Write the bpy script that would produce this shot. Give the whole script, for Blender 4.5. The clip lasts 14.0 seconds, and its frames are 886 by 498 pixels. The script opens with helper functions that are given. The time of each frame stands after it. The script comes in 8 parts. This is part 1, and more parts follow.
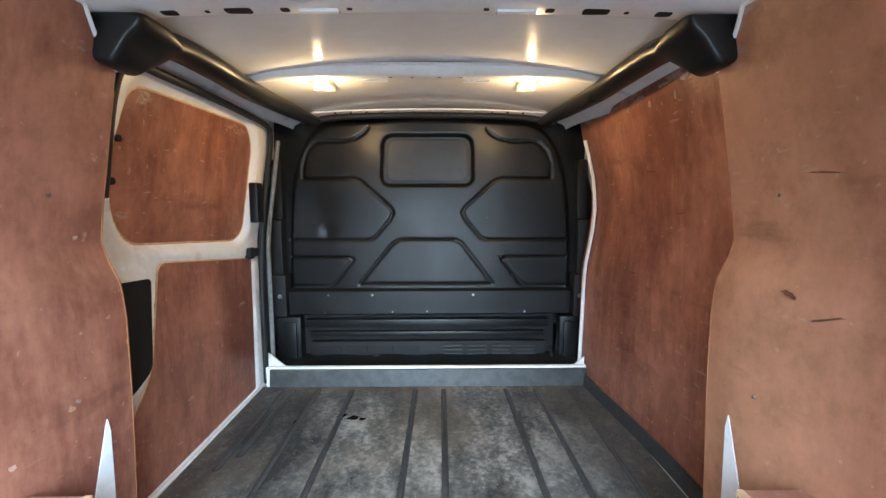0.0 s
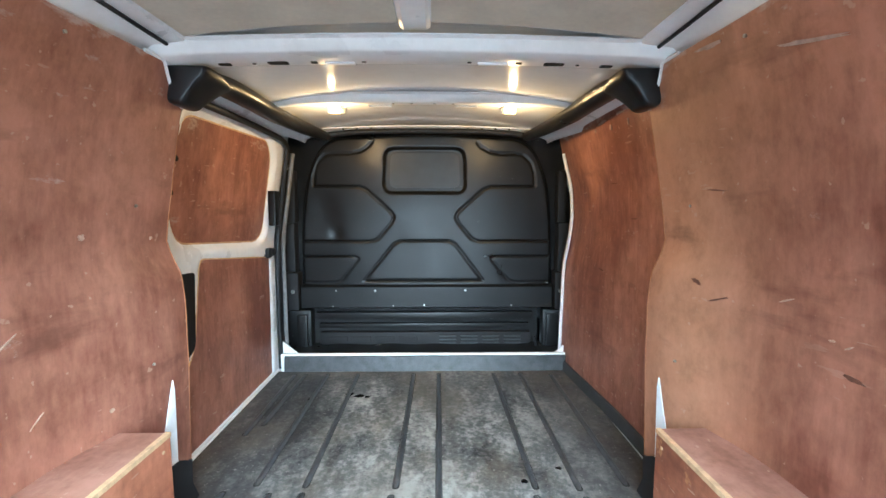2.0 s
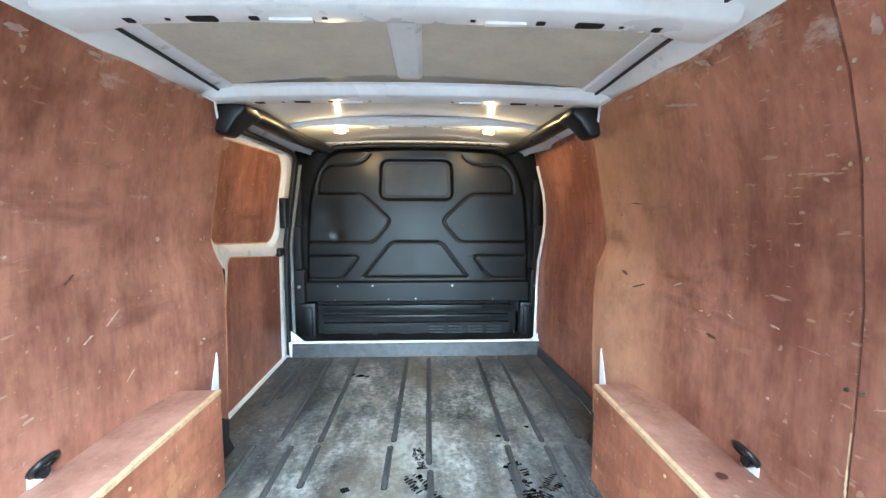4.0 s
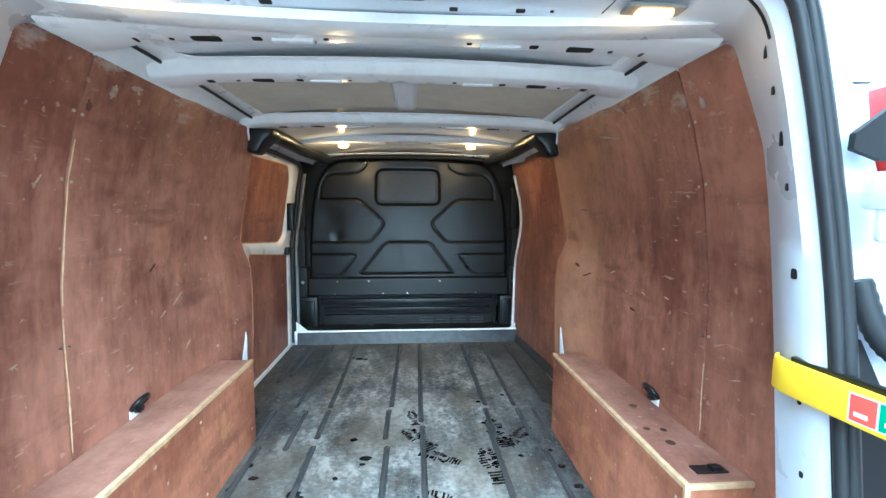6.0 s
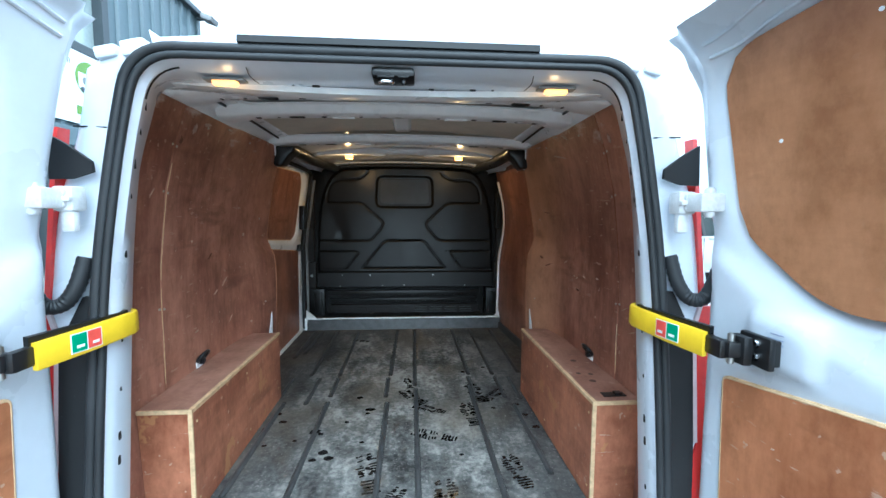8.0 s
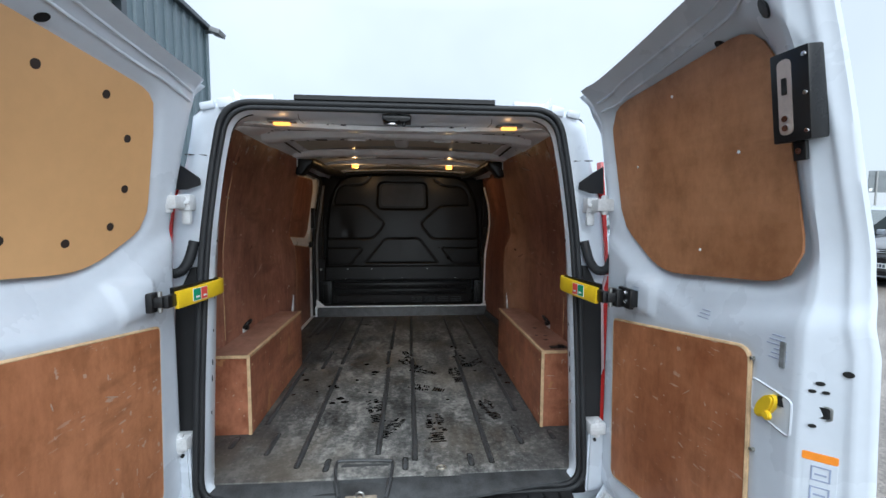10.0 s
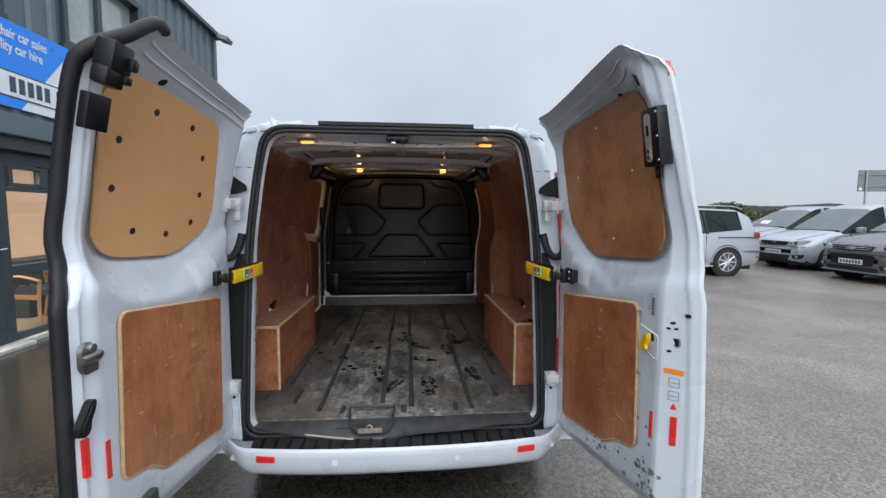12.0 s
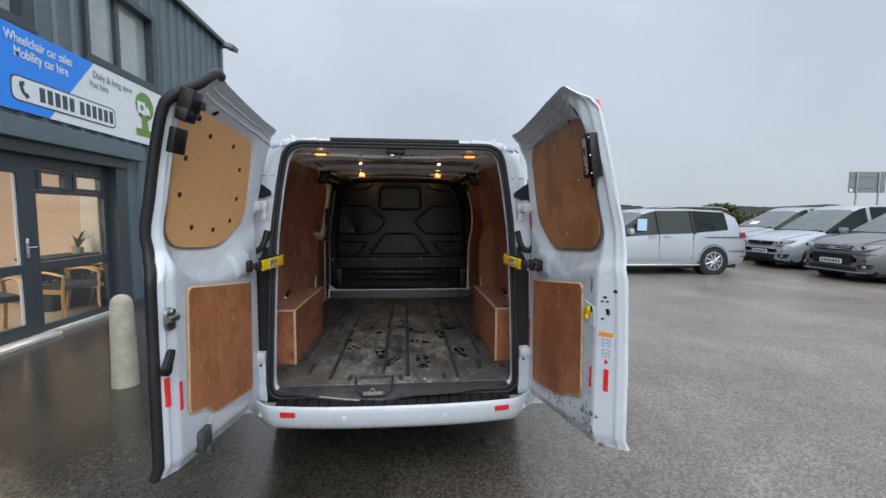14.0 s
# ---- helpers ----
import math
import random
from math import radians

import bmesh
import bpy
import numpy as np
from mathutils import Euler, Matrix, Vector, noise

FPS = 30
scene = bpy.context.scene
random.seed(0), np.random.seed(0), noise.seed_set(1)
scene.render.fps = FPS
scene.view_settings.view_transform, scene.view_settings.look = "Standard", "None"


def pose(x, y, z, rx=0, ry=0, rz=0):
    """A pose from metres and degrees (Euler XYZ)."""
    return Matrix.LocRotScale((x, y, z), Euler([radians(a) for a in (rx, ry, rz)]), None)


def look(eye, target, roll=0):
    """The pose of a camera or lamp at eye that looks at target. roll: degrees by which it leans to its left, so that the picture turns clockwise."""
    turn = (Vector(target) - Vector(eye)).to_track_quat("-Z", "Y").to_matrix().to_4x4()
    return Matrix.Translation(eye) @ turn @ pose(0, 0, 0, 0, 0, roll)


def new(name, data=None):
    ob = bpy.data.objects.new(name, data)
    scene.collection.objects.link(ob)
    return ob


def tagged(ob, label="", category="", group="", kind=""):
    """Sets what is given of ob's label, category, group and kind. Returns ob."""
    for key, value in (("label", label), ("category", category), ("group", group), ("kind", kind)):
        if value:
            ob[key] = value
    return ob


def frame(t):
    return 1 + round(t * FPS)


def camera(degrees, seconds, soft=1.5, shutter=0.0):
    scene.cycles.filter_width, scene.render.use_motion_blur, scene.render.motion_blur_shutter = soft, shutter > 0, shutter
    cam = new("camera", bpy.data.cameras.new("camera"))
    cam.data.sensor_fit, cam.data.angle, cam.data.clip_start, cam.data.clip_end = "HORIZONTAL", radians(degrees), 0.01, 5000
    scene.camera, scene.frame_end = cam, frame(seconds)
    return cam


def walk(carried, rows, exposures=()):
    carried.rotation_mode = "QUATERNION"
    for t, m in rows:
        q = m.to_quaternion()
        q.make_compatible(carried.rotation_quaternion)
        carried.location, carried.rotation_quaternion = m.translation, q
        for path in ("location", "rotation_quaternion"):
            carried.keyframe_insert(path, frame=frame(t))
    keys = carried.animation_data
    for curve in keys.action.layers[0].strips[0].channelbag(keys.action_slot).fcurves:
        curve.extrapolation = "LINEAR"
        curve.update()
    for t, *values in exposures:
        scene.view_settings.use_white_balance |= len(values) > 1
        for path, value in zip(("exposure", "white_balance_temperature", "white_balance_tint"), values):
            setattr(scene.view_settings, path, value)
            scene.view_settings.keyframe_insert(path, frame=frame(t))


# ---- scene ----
cam = camera(93.1, 14.0)
PATH = [
    (0, (0.045, 0.206, 1.481), (0.066, 2.195, 1.269), -0.1),
    (0.5, (0.046, 0.148, 1.48), (0.061, 2.138, 1.274), -0.1),
    (1, (0.043, 0.082, 1.481), (0.064, 2.072, 1.281), -0.1),
    (1.5, (0.05, 0.007, 1.488), (0.073, 1.997, 1.289), -0.1),
    (2, (0.057, -0.074, 1.497), (0.088, 1.915, 1.298), -0.0),
    (2.5, (0.068, -0.162, 1.505), (0.105, 1.828, 1.307), -0.0),
    (3, (0.072, -0.246, 1.515), (0.119, 1.743, 1.316), 0.0),
    (5.5, (0.028, -0.689, 1.528), (0.156, 1.299, 1.347), 0.2),
    (6, (0.032, -0.786, 1.534), (0.17, 1.201, 1.353), 0.2),
    (6.5, (0.046, -0.891, 1.536), (0.182, 1.096, 1.359), 0.3),
    (7, (0.051, -1.002, 1.535), (0.192, 0.985, 1.361), 0.3),
    (7.5, (0.051, -1.11, 1.542), (0.196, 0.877, 1.361), 0.3),
    (8, (0.045, -1.229, 1.539), (0.195, 0.758, 1.365), 0.3),
    (10.5, (0.042, -1.868, 1.526), (0.208, 0.118, 1.365), 0.3),
    (11, (0.054, -1.982, 1.526), (0.217, 0.004, 1.362), 0.3),
    (11.5, (0.049, -2.093, 1.529), (0.219, -0.107, 1.36), 0.3),
    (12, (0.048, -2.204, 1.527), (0.217, -0.218, 1.359), 0.3),
    (12.5, (0.041, -2.315, 1.525), (0.215, -0.33, 1.359), 0.4),
    (13, (0.038, -2.42, 1.528), (0.215, -0.435, 1.36), 0.3),
    (13.5, (0.044, -2.52, 1.53), (0.221, -0.535, 1.362), 0.4),
    (14, (0.064, -2.616, 1.525), (0.236, -0.63, 1.361), 0.3),
]
EXPOSURES = [(0.0, 3.28, 4930, -3), (2.0, 3.54, 4870, -6), (3.0, 3.66, 4820, -7), (5.5, 3.42, 4560, -11), (6.5, 2.55, 4600, -10), (8.0, 1.86, 4980, -6), (10.5, 0.55, 5850, 5), (12.5, 0.30, 6050, 7), (14.0, 0.21, 6050, 7)]
walk(cam, [(t, look(eye, target, roll)) for t, eye, target, roll in PATH], EXPOSURES)

# ---------------------------------------------------------------- daylight
world = bpy.data.worlds.new("overcast")
scene.world = world
world.use_nodes = True
wt = world.node_tree
wt.nodes.clear()


def wnode(kind, **inputs):
    n = wt.nodes.new(kind)
    for k, v in inputs.items():
        n.inputs[k].default_value = v
    return n


w_out = wnode("ShaderNodeOutputWorld")
w_sky = wt.nodes.new("ShaderNodeTexSky")
w_sky.sky_type = "NISHITA"
w_sky.sun_disc = False
w_sky.sun_elevation = radians(34)
w_sky.sun_rotation = radians(173)
w_bg = wnode("ShaderNodeBackground", Strength=0.012)
wt.links.new(w_sky.outputs[0], w_bg.inputs[0])
# cloud layer: three times brighter overhead than at the horizon, softly mottled
w_co = wnode("ShaderNodeTexCoord")
w_sep = wnode("ShaderNodeSeparateXYZ")
wt.links.new(w_co.outputs["Generated"], w_sep.inputs[0])
w_ramp = wt.nodes.new("ShaderNodeValToRGB")
w_ramp.color_ramp.elements[0].position = 0.0
w_ramp.color_ramp.elements[0].color = (0.50, 0.51, 0.55, 1)
w_ramp.color_ramp.elements[1].position = 1.0
w_ramp.color_ramp.elements[1].color = (1.85, 1.88, 1.94, 1)
mid = w_ramp.color_ramp.elements.new(0.42)
mid.color = (0.60, 0.61, 0.65, 1)
wt.links.new(w_sep.outputs["Z"], w_ramp.inputs[0])
w_noise = wnode("ShaderNodeTexNoise", Scale=2.2, Detail=4.0, Roughness=0.5)
wt.links.new(w_co.outputs["Generated"], w_noise.inputs["Vector"])
w_map = wnode("ShaderNodeMapRange")
w_map.inputs["From Min"].default_value = 0.3
w_map.inputs["From Max"].default_value = 0.7
w_map.inputs["To Min"].default_value = 0.90
w_map.inputs["To Max"].default_value = 1.10
wt.links.new(w_noise.outputs[0], w_map.inputs[0])
w_cloud = wnode("ShaderNodeBackground", Strength=0.88)
w_mul = wt.nodes.new("ShaderNodeVectorMath")
w_mul.operation = "SCALE"
wt.links.new(w_ramp.outputs[0], w_mul.inputs[0])
wt.links.new(w_map.outputs[0], w_mul.inputs["Scale"])
wt.links.new(w_mul.outputs[0], w_cloud.inputs[0])
w_add = wnode("ShaderNodeAddShader")
wt.links.new(w_bg.outputs[0], w_add.inputs[0])
wt.links.new(w_cloud.outputs[0], w_add.inputs[1])
wt.links.new(w_add.outputs[0], w_out.inputs[0])

sun = new("sun", bpy.data.lights.new("sun", "SUN"))
sun.data.energy, sun.data.angle, sun.data.color = 1.5, radians(60), (1.0, 0.97, 0.93)
sun.matrix_world = look((0.7, -6, 4.1), (0, 0, 0))

# the van's own interior lamps, warm filament bulbs behind their lenses
WARM = (1.0, 0.56, 0.22)
for lx, ly, lz, watts in ((-0.40, 1.872, 1.893, 0.60), (0.39, 1.872, 1.893, 0.60), (-0.44, -0.056, 1.842, 0.03), (0.445, -0.056, 1.842, 0.03)):
    lamp = new("bulb_light", bpy.data.lights.new("bulb_light", "POINT"))
    lamp.data.shadow_soft_size = 0.012
    lamp.data.energy, lamp.data.color = watts, WARM
    lamp.matrix_world = pose(lx, ly, lz)

# ---------------------------------------------------------------- materials


class Nodes:
    """A principled material with a few short-hands for building its node tree."""

    def __init__(self, name, rough=0.5, metal=0.0, **extra):
        self.m = bpy.data.materials.new(name)
        self.m.use_nodes = True
        self.t = self.m.node_tree
        self.b = self.t.nodes["Principled BSDF"]
        self.set("Roughness", rough)
        self.set("Metallic", metal)
        for k, v in extra.items():
            self.set(k.replace("_", " "), v)
        self.co = self.t.nodes.new("ShaderNodeTexCoord").outputs["Object"]

    def set(self, key, v):
        self.b.inputs[key].default_value = v

    def link(self, a, key):
        self.t.links.new(a, self.b.inputs[key])

    def node(self, kind, *ins, **named):
        n = self.t.nodes.new(kind)
        for i, v in list(enumerate(ins)) + list(named.items()):
            if v is None:
                continue
            if isinstance(v, bpy.types.NodeSocket):
                self.t.links.new(v, n.inputs[i])
            else:
                n.inputs[i].default_value = v
        return n

    def noise(self, scale, detail=4.0, rough=0.55, stretch=(1, 1, 1), shift=None):
        mp = self.node("ShaderNodeMapping", self.co, Scale=stretch)
        if shift is not None:
            self.t.links.new(shift, mp.inputs["Location"])
        return self.node("ShaderNodeTexNoise", Vector=mp.outputs[0], Scale=scale, Detail=detail, Roughness=rough).outputs[0]

    def ramp(self, fac, stops):
        n = self.t.nodes.new("ShaderNodeValToRGB")
        self.t.links.new(fac, n.inputs[0])
        els = n.color_ramp.elements
        while len(els) < len(stops):
            els.new(0.5)
        for e, (p, c) in zip(els, stops):
            e.position = p
            e.color = (c, c, c, 1) if isinstance(c, float) else (*c, 1)
        return n.outputs[0]

    def mix(self, fac, a, b, blend="MIX"):
        n = self.t.nodes.new("ShaderNodeMix")
        n.data_type, n.blend_type = "RGBA", blend
        for sock, v in ((n.inputs[0], fac), (n.inputs[6], a), (n.inputs[7], b)):
            if isinstance(v, bpy.types.NodeSocket):
                self.t.links.new(v, sock)
            elif sock == n.inputs[0]:
                sock.default_value = v
            else:
                sock.default_value = (*v, 1) if len(v) == 3 else v
        return n.outputs[2]

    def math(self, op, a, b=0.0):
        n = self.t.nodes.new("ShaderNodeMath")
        n.operation = op
        for i, v in enumerate((a, b)):
            if isinstance(v, bpy.types.NodeSocket):
                self.t.links.new(v, n.inputs[i])
            else:
                n.inputs[i].default_value = v
        return n.outputs[0]

    def bump(self, height, strength=0.3, dist=0.002):
        n = self.node("ShaderNodeBump", Strength=strength, Distance=dist, Height=height)
        self.link(n.outputs[0], "Normal")

    def random(self):
        return self.t.nodes.new("ShaderNodeObjectInfo").outputs["Random"]


def plain(name, colour, rough=0.5, metal=0.0, vary=0.12, scale=9.0, bump=0.0, grain=180.0, **extra):
    """A painted, moulded or metal surface: one colour with soft dirt and fine relief."""
    k = Nodes(name, rough, metal, **extra)
    n1 = k.noise(scale, 5)
    n2 = k.noise(scale * 9, 3)
    f = k.math("ADD", k.math("MULTIPLY", n1, 0.7), k.math("MULTIPLY", n2, 0.3))
    dark = tuple(c * (1 - vary) for c in colour)
    light = tuple(min(1, c * (1 + vary)) for c in colour)
    k.link(k.ramp(f, [(0.35, dark), (0.65, light)]), "Base Color")
    k.link(k.ramp(n1, [(0.3, max(0.03, rough - 0.08)), (0.7, min(1.0, rough + 0.08))]), "Roughness")
    if bump:
        k.bump(k.noise(grain, 2), bump, 0.001)
    return k.m


def plywood(name, dark, light, flake=0.0, axis="z", scuffs=0.55, lit_end=None, rubbed=True):
    """Coated plywood: soft veneer grain along one axis, blotchy stain, dark smears, pale scrapes and knocks."""
    k = Nodes(name, 0.42, Specular_IOR_Level=0.32)
    st = {"z": (7, 7, 0.6), "y": (7, 0.6, 7)}[axis]
    rnd = k.node("ShaderNodeCombineXYZ", k.math("MULTIPLY", k.random(), 7.0), k.math("MULTIPLY", k.random(), 3.0), 0.0).outputs[0]
    grain = k.noise(3.2, 6, 0.65, st, rnd)
    blotch = k.noise(2.6, 7, 0.6, (1, 1, 0.7), rnd)
    fine = k.noise(60, 4, 0.6, (1, 1, 0.35), rnd)
    f = k.math("ADD", k.math("MULTIPLY", grain, 0.20), k.math("ADD", k.math("MULTIPLY", blotch, 0.65), k.math("MULTIPLY", fine, 0.15)))
    c = k.ramp(f, [(0.42, dark), (0.5, tuple((a + b) / 2 for a, b in zip(dark, light))), (0.58, light)])
    # light falling on the front end, mixed into the colour as paler orange by y
    if lit_end:
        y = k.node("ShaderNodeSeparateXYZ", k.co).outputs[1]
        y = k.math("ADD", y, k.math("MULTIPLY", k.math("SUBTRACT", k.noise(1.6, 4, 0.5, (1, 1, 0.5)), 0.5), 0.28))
        n = k.node("ShaderNodeMapRange", y, lit_end[0], lit_end[1])
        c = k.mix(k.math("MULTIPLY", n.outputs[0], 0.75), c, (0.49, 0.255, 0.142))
    c = k.mix(1.0, c, k.ramp(k.noise(11, 6, 0.7, (1, 1, 0.8), rnd), [(0.36, (0.80, 0.78, 0.76)), (0.5, (1.0, 1.0, 1.0)), (0.66, (1.12, 1.14, 1.18))]), "MULTIPLY")
    smear = k.ramp(k.noise(2.6, 6, 0.6, (1, 0.8, 3.2), rnd), [(0.58, 0.0), (0.70, 0.5)])
    c = k.mix(smear, c, tuple(a * 0.5 for a in dark))
    sc = k.ramp(k.noise(13, 3, 0.5, (1.0, 1.1, 5.5), rnd), [(0.665, 0.0), (0.70, 1.0)])
    sc = k.math("MULTIPLY", sc, k.ramp(k.noise(1.7, 2, 0.5, (1, 1, 1), rnd), [(0.45, 0.0), (0.58, 1.0)]))
    chips = k.ramp(k.noise(40, 2, 0.5, (1, 1, 1), rnd), [(0.700, 0.0), (0.735, 1.0)])
    c = k.mix(k.math("MULTIPLY", k.math("MAXIMUM", sc, chips), scuffs), c, (0.50, 0.34, 0.25))
    # pale rubbing along the top, where loads have knocked the coating off
    if rubbed:
        zz = k.node("ShaderNodeMapRange", k.node("ShaderNodeSeparateXYZ", k.co).outputs[2], 1.70, 1.90).outputs[0]
        rub = k.ramp(k.math("ADD", k.math("MULTIPLY", zz, 0.16), k.noise(7, 6, 0.7, (1, 0.6, 1.3), rnd)), [(0.66, 0.0), (0.74, 0.75)])
        c = k.mix(rub, c, (0.50, 0.40, 0.35))
    if flake:
        fl = k.ramp(k.noise(8, 4, 0.65, (1, 1, 0.8), rnd), [(0.61, 0.0), (0.63, 1.0)])
        c = k.mix(k.math("MULTIPLY", fl, flake), c, (0.46, 0.23, 0.10))
    k.link(c, "Base Color")
    k.link(k.ramp(blotch, [(0.3, 0.34), (0.7, 0.52)]), "Roughness")
    k.bump(k.math("ADD", grain, k.math("MULTIPLY", sc, -0.5)), 0.12, 0.0015)
    return k.m


def rubber_mat(name):
    k = Nodes(name, 0.6)
    wear = k.noise(3.2, 7, 0.62, (1, 0.6, 1))
    dust = k.noise(14, 5, 0.6, (1, 0.45, 1))
    fine = k.noise(48, 4, 0.65)
    f = k.math("ADD", k.math("MULTIPLY", wear, 0.42), k.math("ADD", k.math("MULTIPLY", dust, 0.32), k.math("MULTIPLY", fine, 0.26)))
    c = k.ramp(f, [(0.41, (0.024, 0.025, 0.026)), (0.5, (0.128, 0.128, 0.123)), (0.59, (0.360, 0.350, 0.322))])
    scr = k.ramp(k.noise(26, 3, 0.5, (1, 0.08, 1)), [(0.66, 0.0), (0.72, 0.5)])
    c = k.mix(scr, c, (0.15, 0.147, 0.138))
    # blended to near-black towards both side margins, broken up by the wear noise
    ax = k.math("ABSOLUTE", k.node("ShaderNodeSeparateXYZ", k.co).outputs[0])
    margin = k.node("ShaderNodeMapRange", k.math("ADD", ax, k.math("MULTIPLY", wear, 0.5)), 0.62, 0.92).outputs[0]
    c = k.mix(k.math("MULTIPLY", margin, 0.6), c, (0.024, 0.025, 0.027))
    flecks = k.ramp(k.noise(85, 3, 0.6), [(0.63, 0.0), (0.70, 0.7)])
    c = k.mix(flecks, c, (0.30, 0.29, 0.27))
    mud = k.ramp(k.noise(2.3, 6, 0.65, (1, 0.7, 1)), [(0.46, 0.0), (0.62, 0.55)])
    c = k.mix(mud, c, (0.135, 0.112, 0.083))
    k.link(c, "Base Color")
    k.link(k.ramp(dust, [(0.3, 0.42), (0.7, 0.68)]), "Roughness")
    k.bump(k.math("ADD", k.noise(160, 2), k.math("MULTIPLY", dust, 0.6)), 0.3, 0.0015)
    return k.m


def black_plastic(name, colour=(0.009, 0.0095, 0.010), rough=0.35, scratch=0.5):
    k = Nodes(name, rough, Specular_IOR_Level=0.32)
    n1 = k.noise(4, 5, 0.6)
    c = k.ramp(n1, [(0.35, tuple(a * 0.75 for a in colour)), (0.65, tuple(a * 1.35 for a in colour))])
    if scratch:
        sc = k.ramp(k.noise(20, 3, 0.5, (1.5, 1, 4)), [(0.71, 0.0), (0.74, 1.0)])
        sc = k.math("MULTIPLY", sc, k.ramp(k.noise(2.1, 2), [(0.52, 0.0), (0.62, scratch)]))
        c = k.mix(sc, c, (0.16, 0.16, 0.16))
    k.link(c, "Base Color")
    k.link(k.ramp(n1, [(0.3, rough - 0.08), (0.7, rough + 0.1)]), "Roughness")
    k.bump(k.noise(320, 2), 0.12, 0.0008)
    return k.m


def asphalt(name):
    """Damp tarmac: stone chips in dark binder, wear, and wet glossy stretches."""
    k = Nodes(name, 0.5)
    chips = k.node("ShaderNodeTexVoronoi", Vector=k.co, Scale=75.0)
    big = k.noise(0.22, 5, 0.55)
    midn = k.noise(1.3, 5, 0.6)
    c = k.ramp(k.math("ADD", k.math("MULTIPLY", big, 0.6), k.math("MULTIPLY", midn, 0.4)), [(0.38, (0.105, 0.098, 0.092)), (0.62, (0.170, 0.161, 0.152))])
    stone = k.ramp(chips.outputs["Color"], [(0.25, (0.58, 0.57, 0.55)), (0.8, (1.36, 1.35, 1.33))])
    c = k.mix(1.0, c, stone, "MULTIPLY")
    pale = k.ramp(k.noise(95, 2), [(0.70, 0.0), (0.74, 0.6)])
    c = k.mix(pale, c, (0.30, 0.28, 0.25))
    # x grades the colour: darker brown by the building, paler and duller farther out
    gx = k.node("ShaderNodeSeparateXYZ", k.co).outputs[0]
    outward = k.node("ShaderNodeMapRange", k.math("ADD", gx, k.math("MULTIPLY", k.noise(0.5, 4, 0.6), 2.4)), 1.3, 3.2).outputs[0]
    c = k.mix(outward, k.mix(1.0, c, (0.50, 0.48, 0.43), "MULTIPLY"), k.mix(1.0, c, (2.15, 2.05, 1.97), "MULTIPLY"))
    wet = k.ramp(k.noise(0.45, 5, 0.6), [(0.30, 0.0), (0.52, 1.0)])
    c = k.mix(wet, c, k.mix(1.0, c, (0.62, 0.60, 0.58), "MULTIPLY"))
    k.link(c, "Base Color")
    k.link(k.mix(wet, (0.42, 0.42, 0.42), k.mix(outward, (0.13, 0.13, 0.13), (0.34, 0.34, 0.34))), "Roughness")
    h = k.math("ADD", k.math("MULTIPLY", chips.outputs["Distance"], 0.8), k.math("MULTIPLY", midn, 0.5))
    k.bump(h, 0.16, 0.005)
    return k.m


def glass(name, tint=(0.9, 0.95, 0.95), rough=0.02):
    k = Nodes(name, rough, Transmission_Weight=1.0, IOR=1.45)
    k.set("Base Color", (*tint, 1))
    return k.m


def lit(name, colour, strength):
    k = Nodes(name, 0.4)
    k.set("Base Color", (*colour, 1))
    k.set("Emission Color", (*colour, 1))
    k.set("Emission Strength", strength)
    return k.m


WHITE = plain("white_van_paint", (0.64, 0.68, 0.74), 0.30, vary=0.05, scale=3, Coat_Weight=0.4, Coat_Roughness=0.1)
WHITE_IN = plain("white_primer_paint", (0.88, 0.895, 0.905), 0.32, vary=0.07, scale=4, bump=0.05, grain=60)
ROOF_SKIN = plain("glossy_grey_white_roof_paint", (0.80, 0.81, 0.83), 0.10, vary=0.06, scale=3)
WHITE_DIRTY = plain("scuffed_white_paint", (0.66, 0.67, 0.68), 0.42, vary=0.18, scale=14)
PLY = plywood("red_brown_plywood", (0.198, 0.076, 0.049), (0.405, 0.188, 0.122))
# same plywood as PLY, with its lit front end put into the colour
PLY_LIT = plywood("front_lit_plywood", (0.198, 0.076, 0.049), (0.405, 0.188, 0.122), lit_end=(0.72, 1.02))
PLY_BOX = plywood("worn_box_plywood", (0.24, 0.082, 0.043), (0.46, 0.190, 0.105), flake=0.75, axis="y", scuffs=0.8, rubbed=False)
PLY_TOP = plywood("dusty_box_top_plywood", (0.24, 0.110, 0.075), (0.40, 0.215, 0.155), axis="y", scuffs=0.7)
PLY_BARE = plywood("new_brown_plywood", (0.330, 0.145, 0.064), (0.430, 0.205, 0.098), axis="y", scuffs=0.05, rubbed=False)
PLY_EDGE = plain("raw_plywood_edge", (0.60, 0.42, 0.24), 0.6, vary=0.25, scale=40, bump=0.2)
PLY_DOOR = plywood("scratched_door_plywood", (0.31, 0.112, 0.046), (0.48, 0.200, 0.092), scuffs=0.9, rubbed=False)
HARDBOARD = plain("tan_hardboard", (0.70, 0.40, 0.175), 0.5, vary=0.06, scale=2.5)
RIB_RUBBER = plain("unworn_black_rubber", (0.050, 0.052, 0.054), 0.42, vary=0.4, scale=18, bump=0.2)
RUBBER = rubber_mat("worn_rubber_mat")
SEAL = black_plastic("rubber_seal", (0.020, 0.021, 0.023), 0.5, 0.0)
PLASTIC = black_plastic("black_plastic")
PLASTIC_GLOSS = black_plastic("smooth_black_plastic", (0.012, 0.012, 0.013), 0.32, 0.2)
PLASTIC_DULL = black_plastic("dull_black_plastic", (0.014, 0.014, 0.015), 0.6, 0.2)
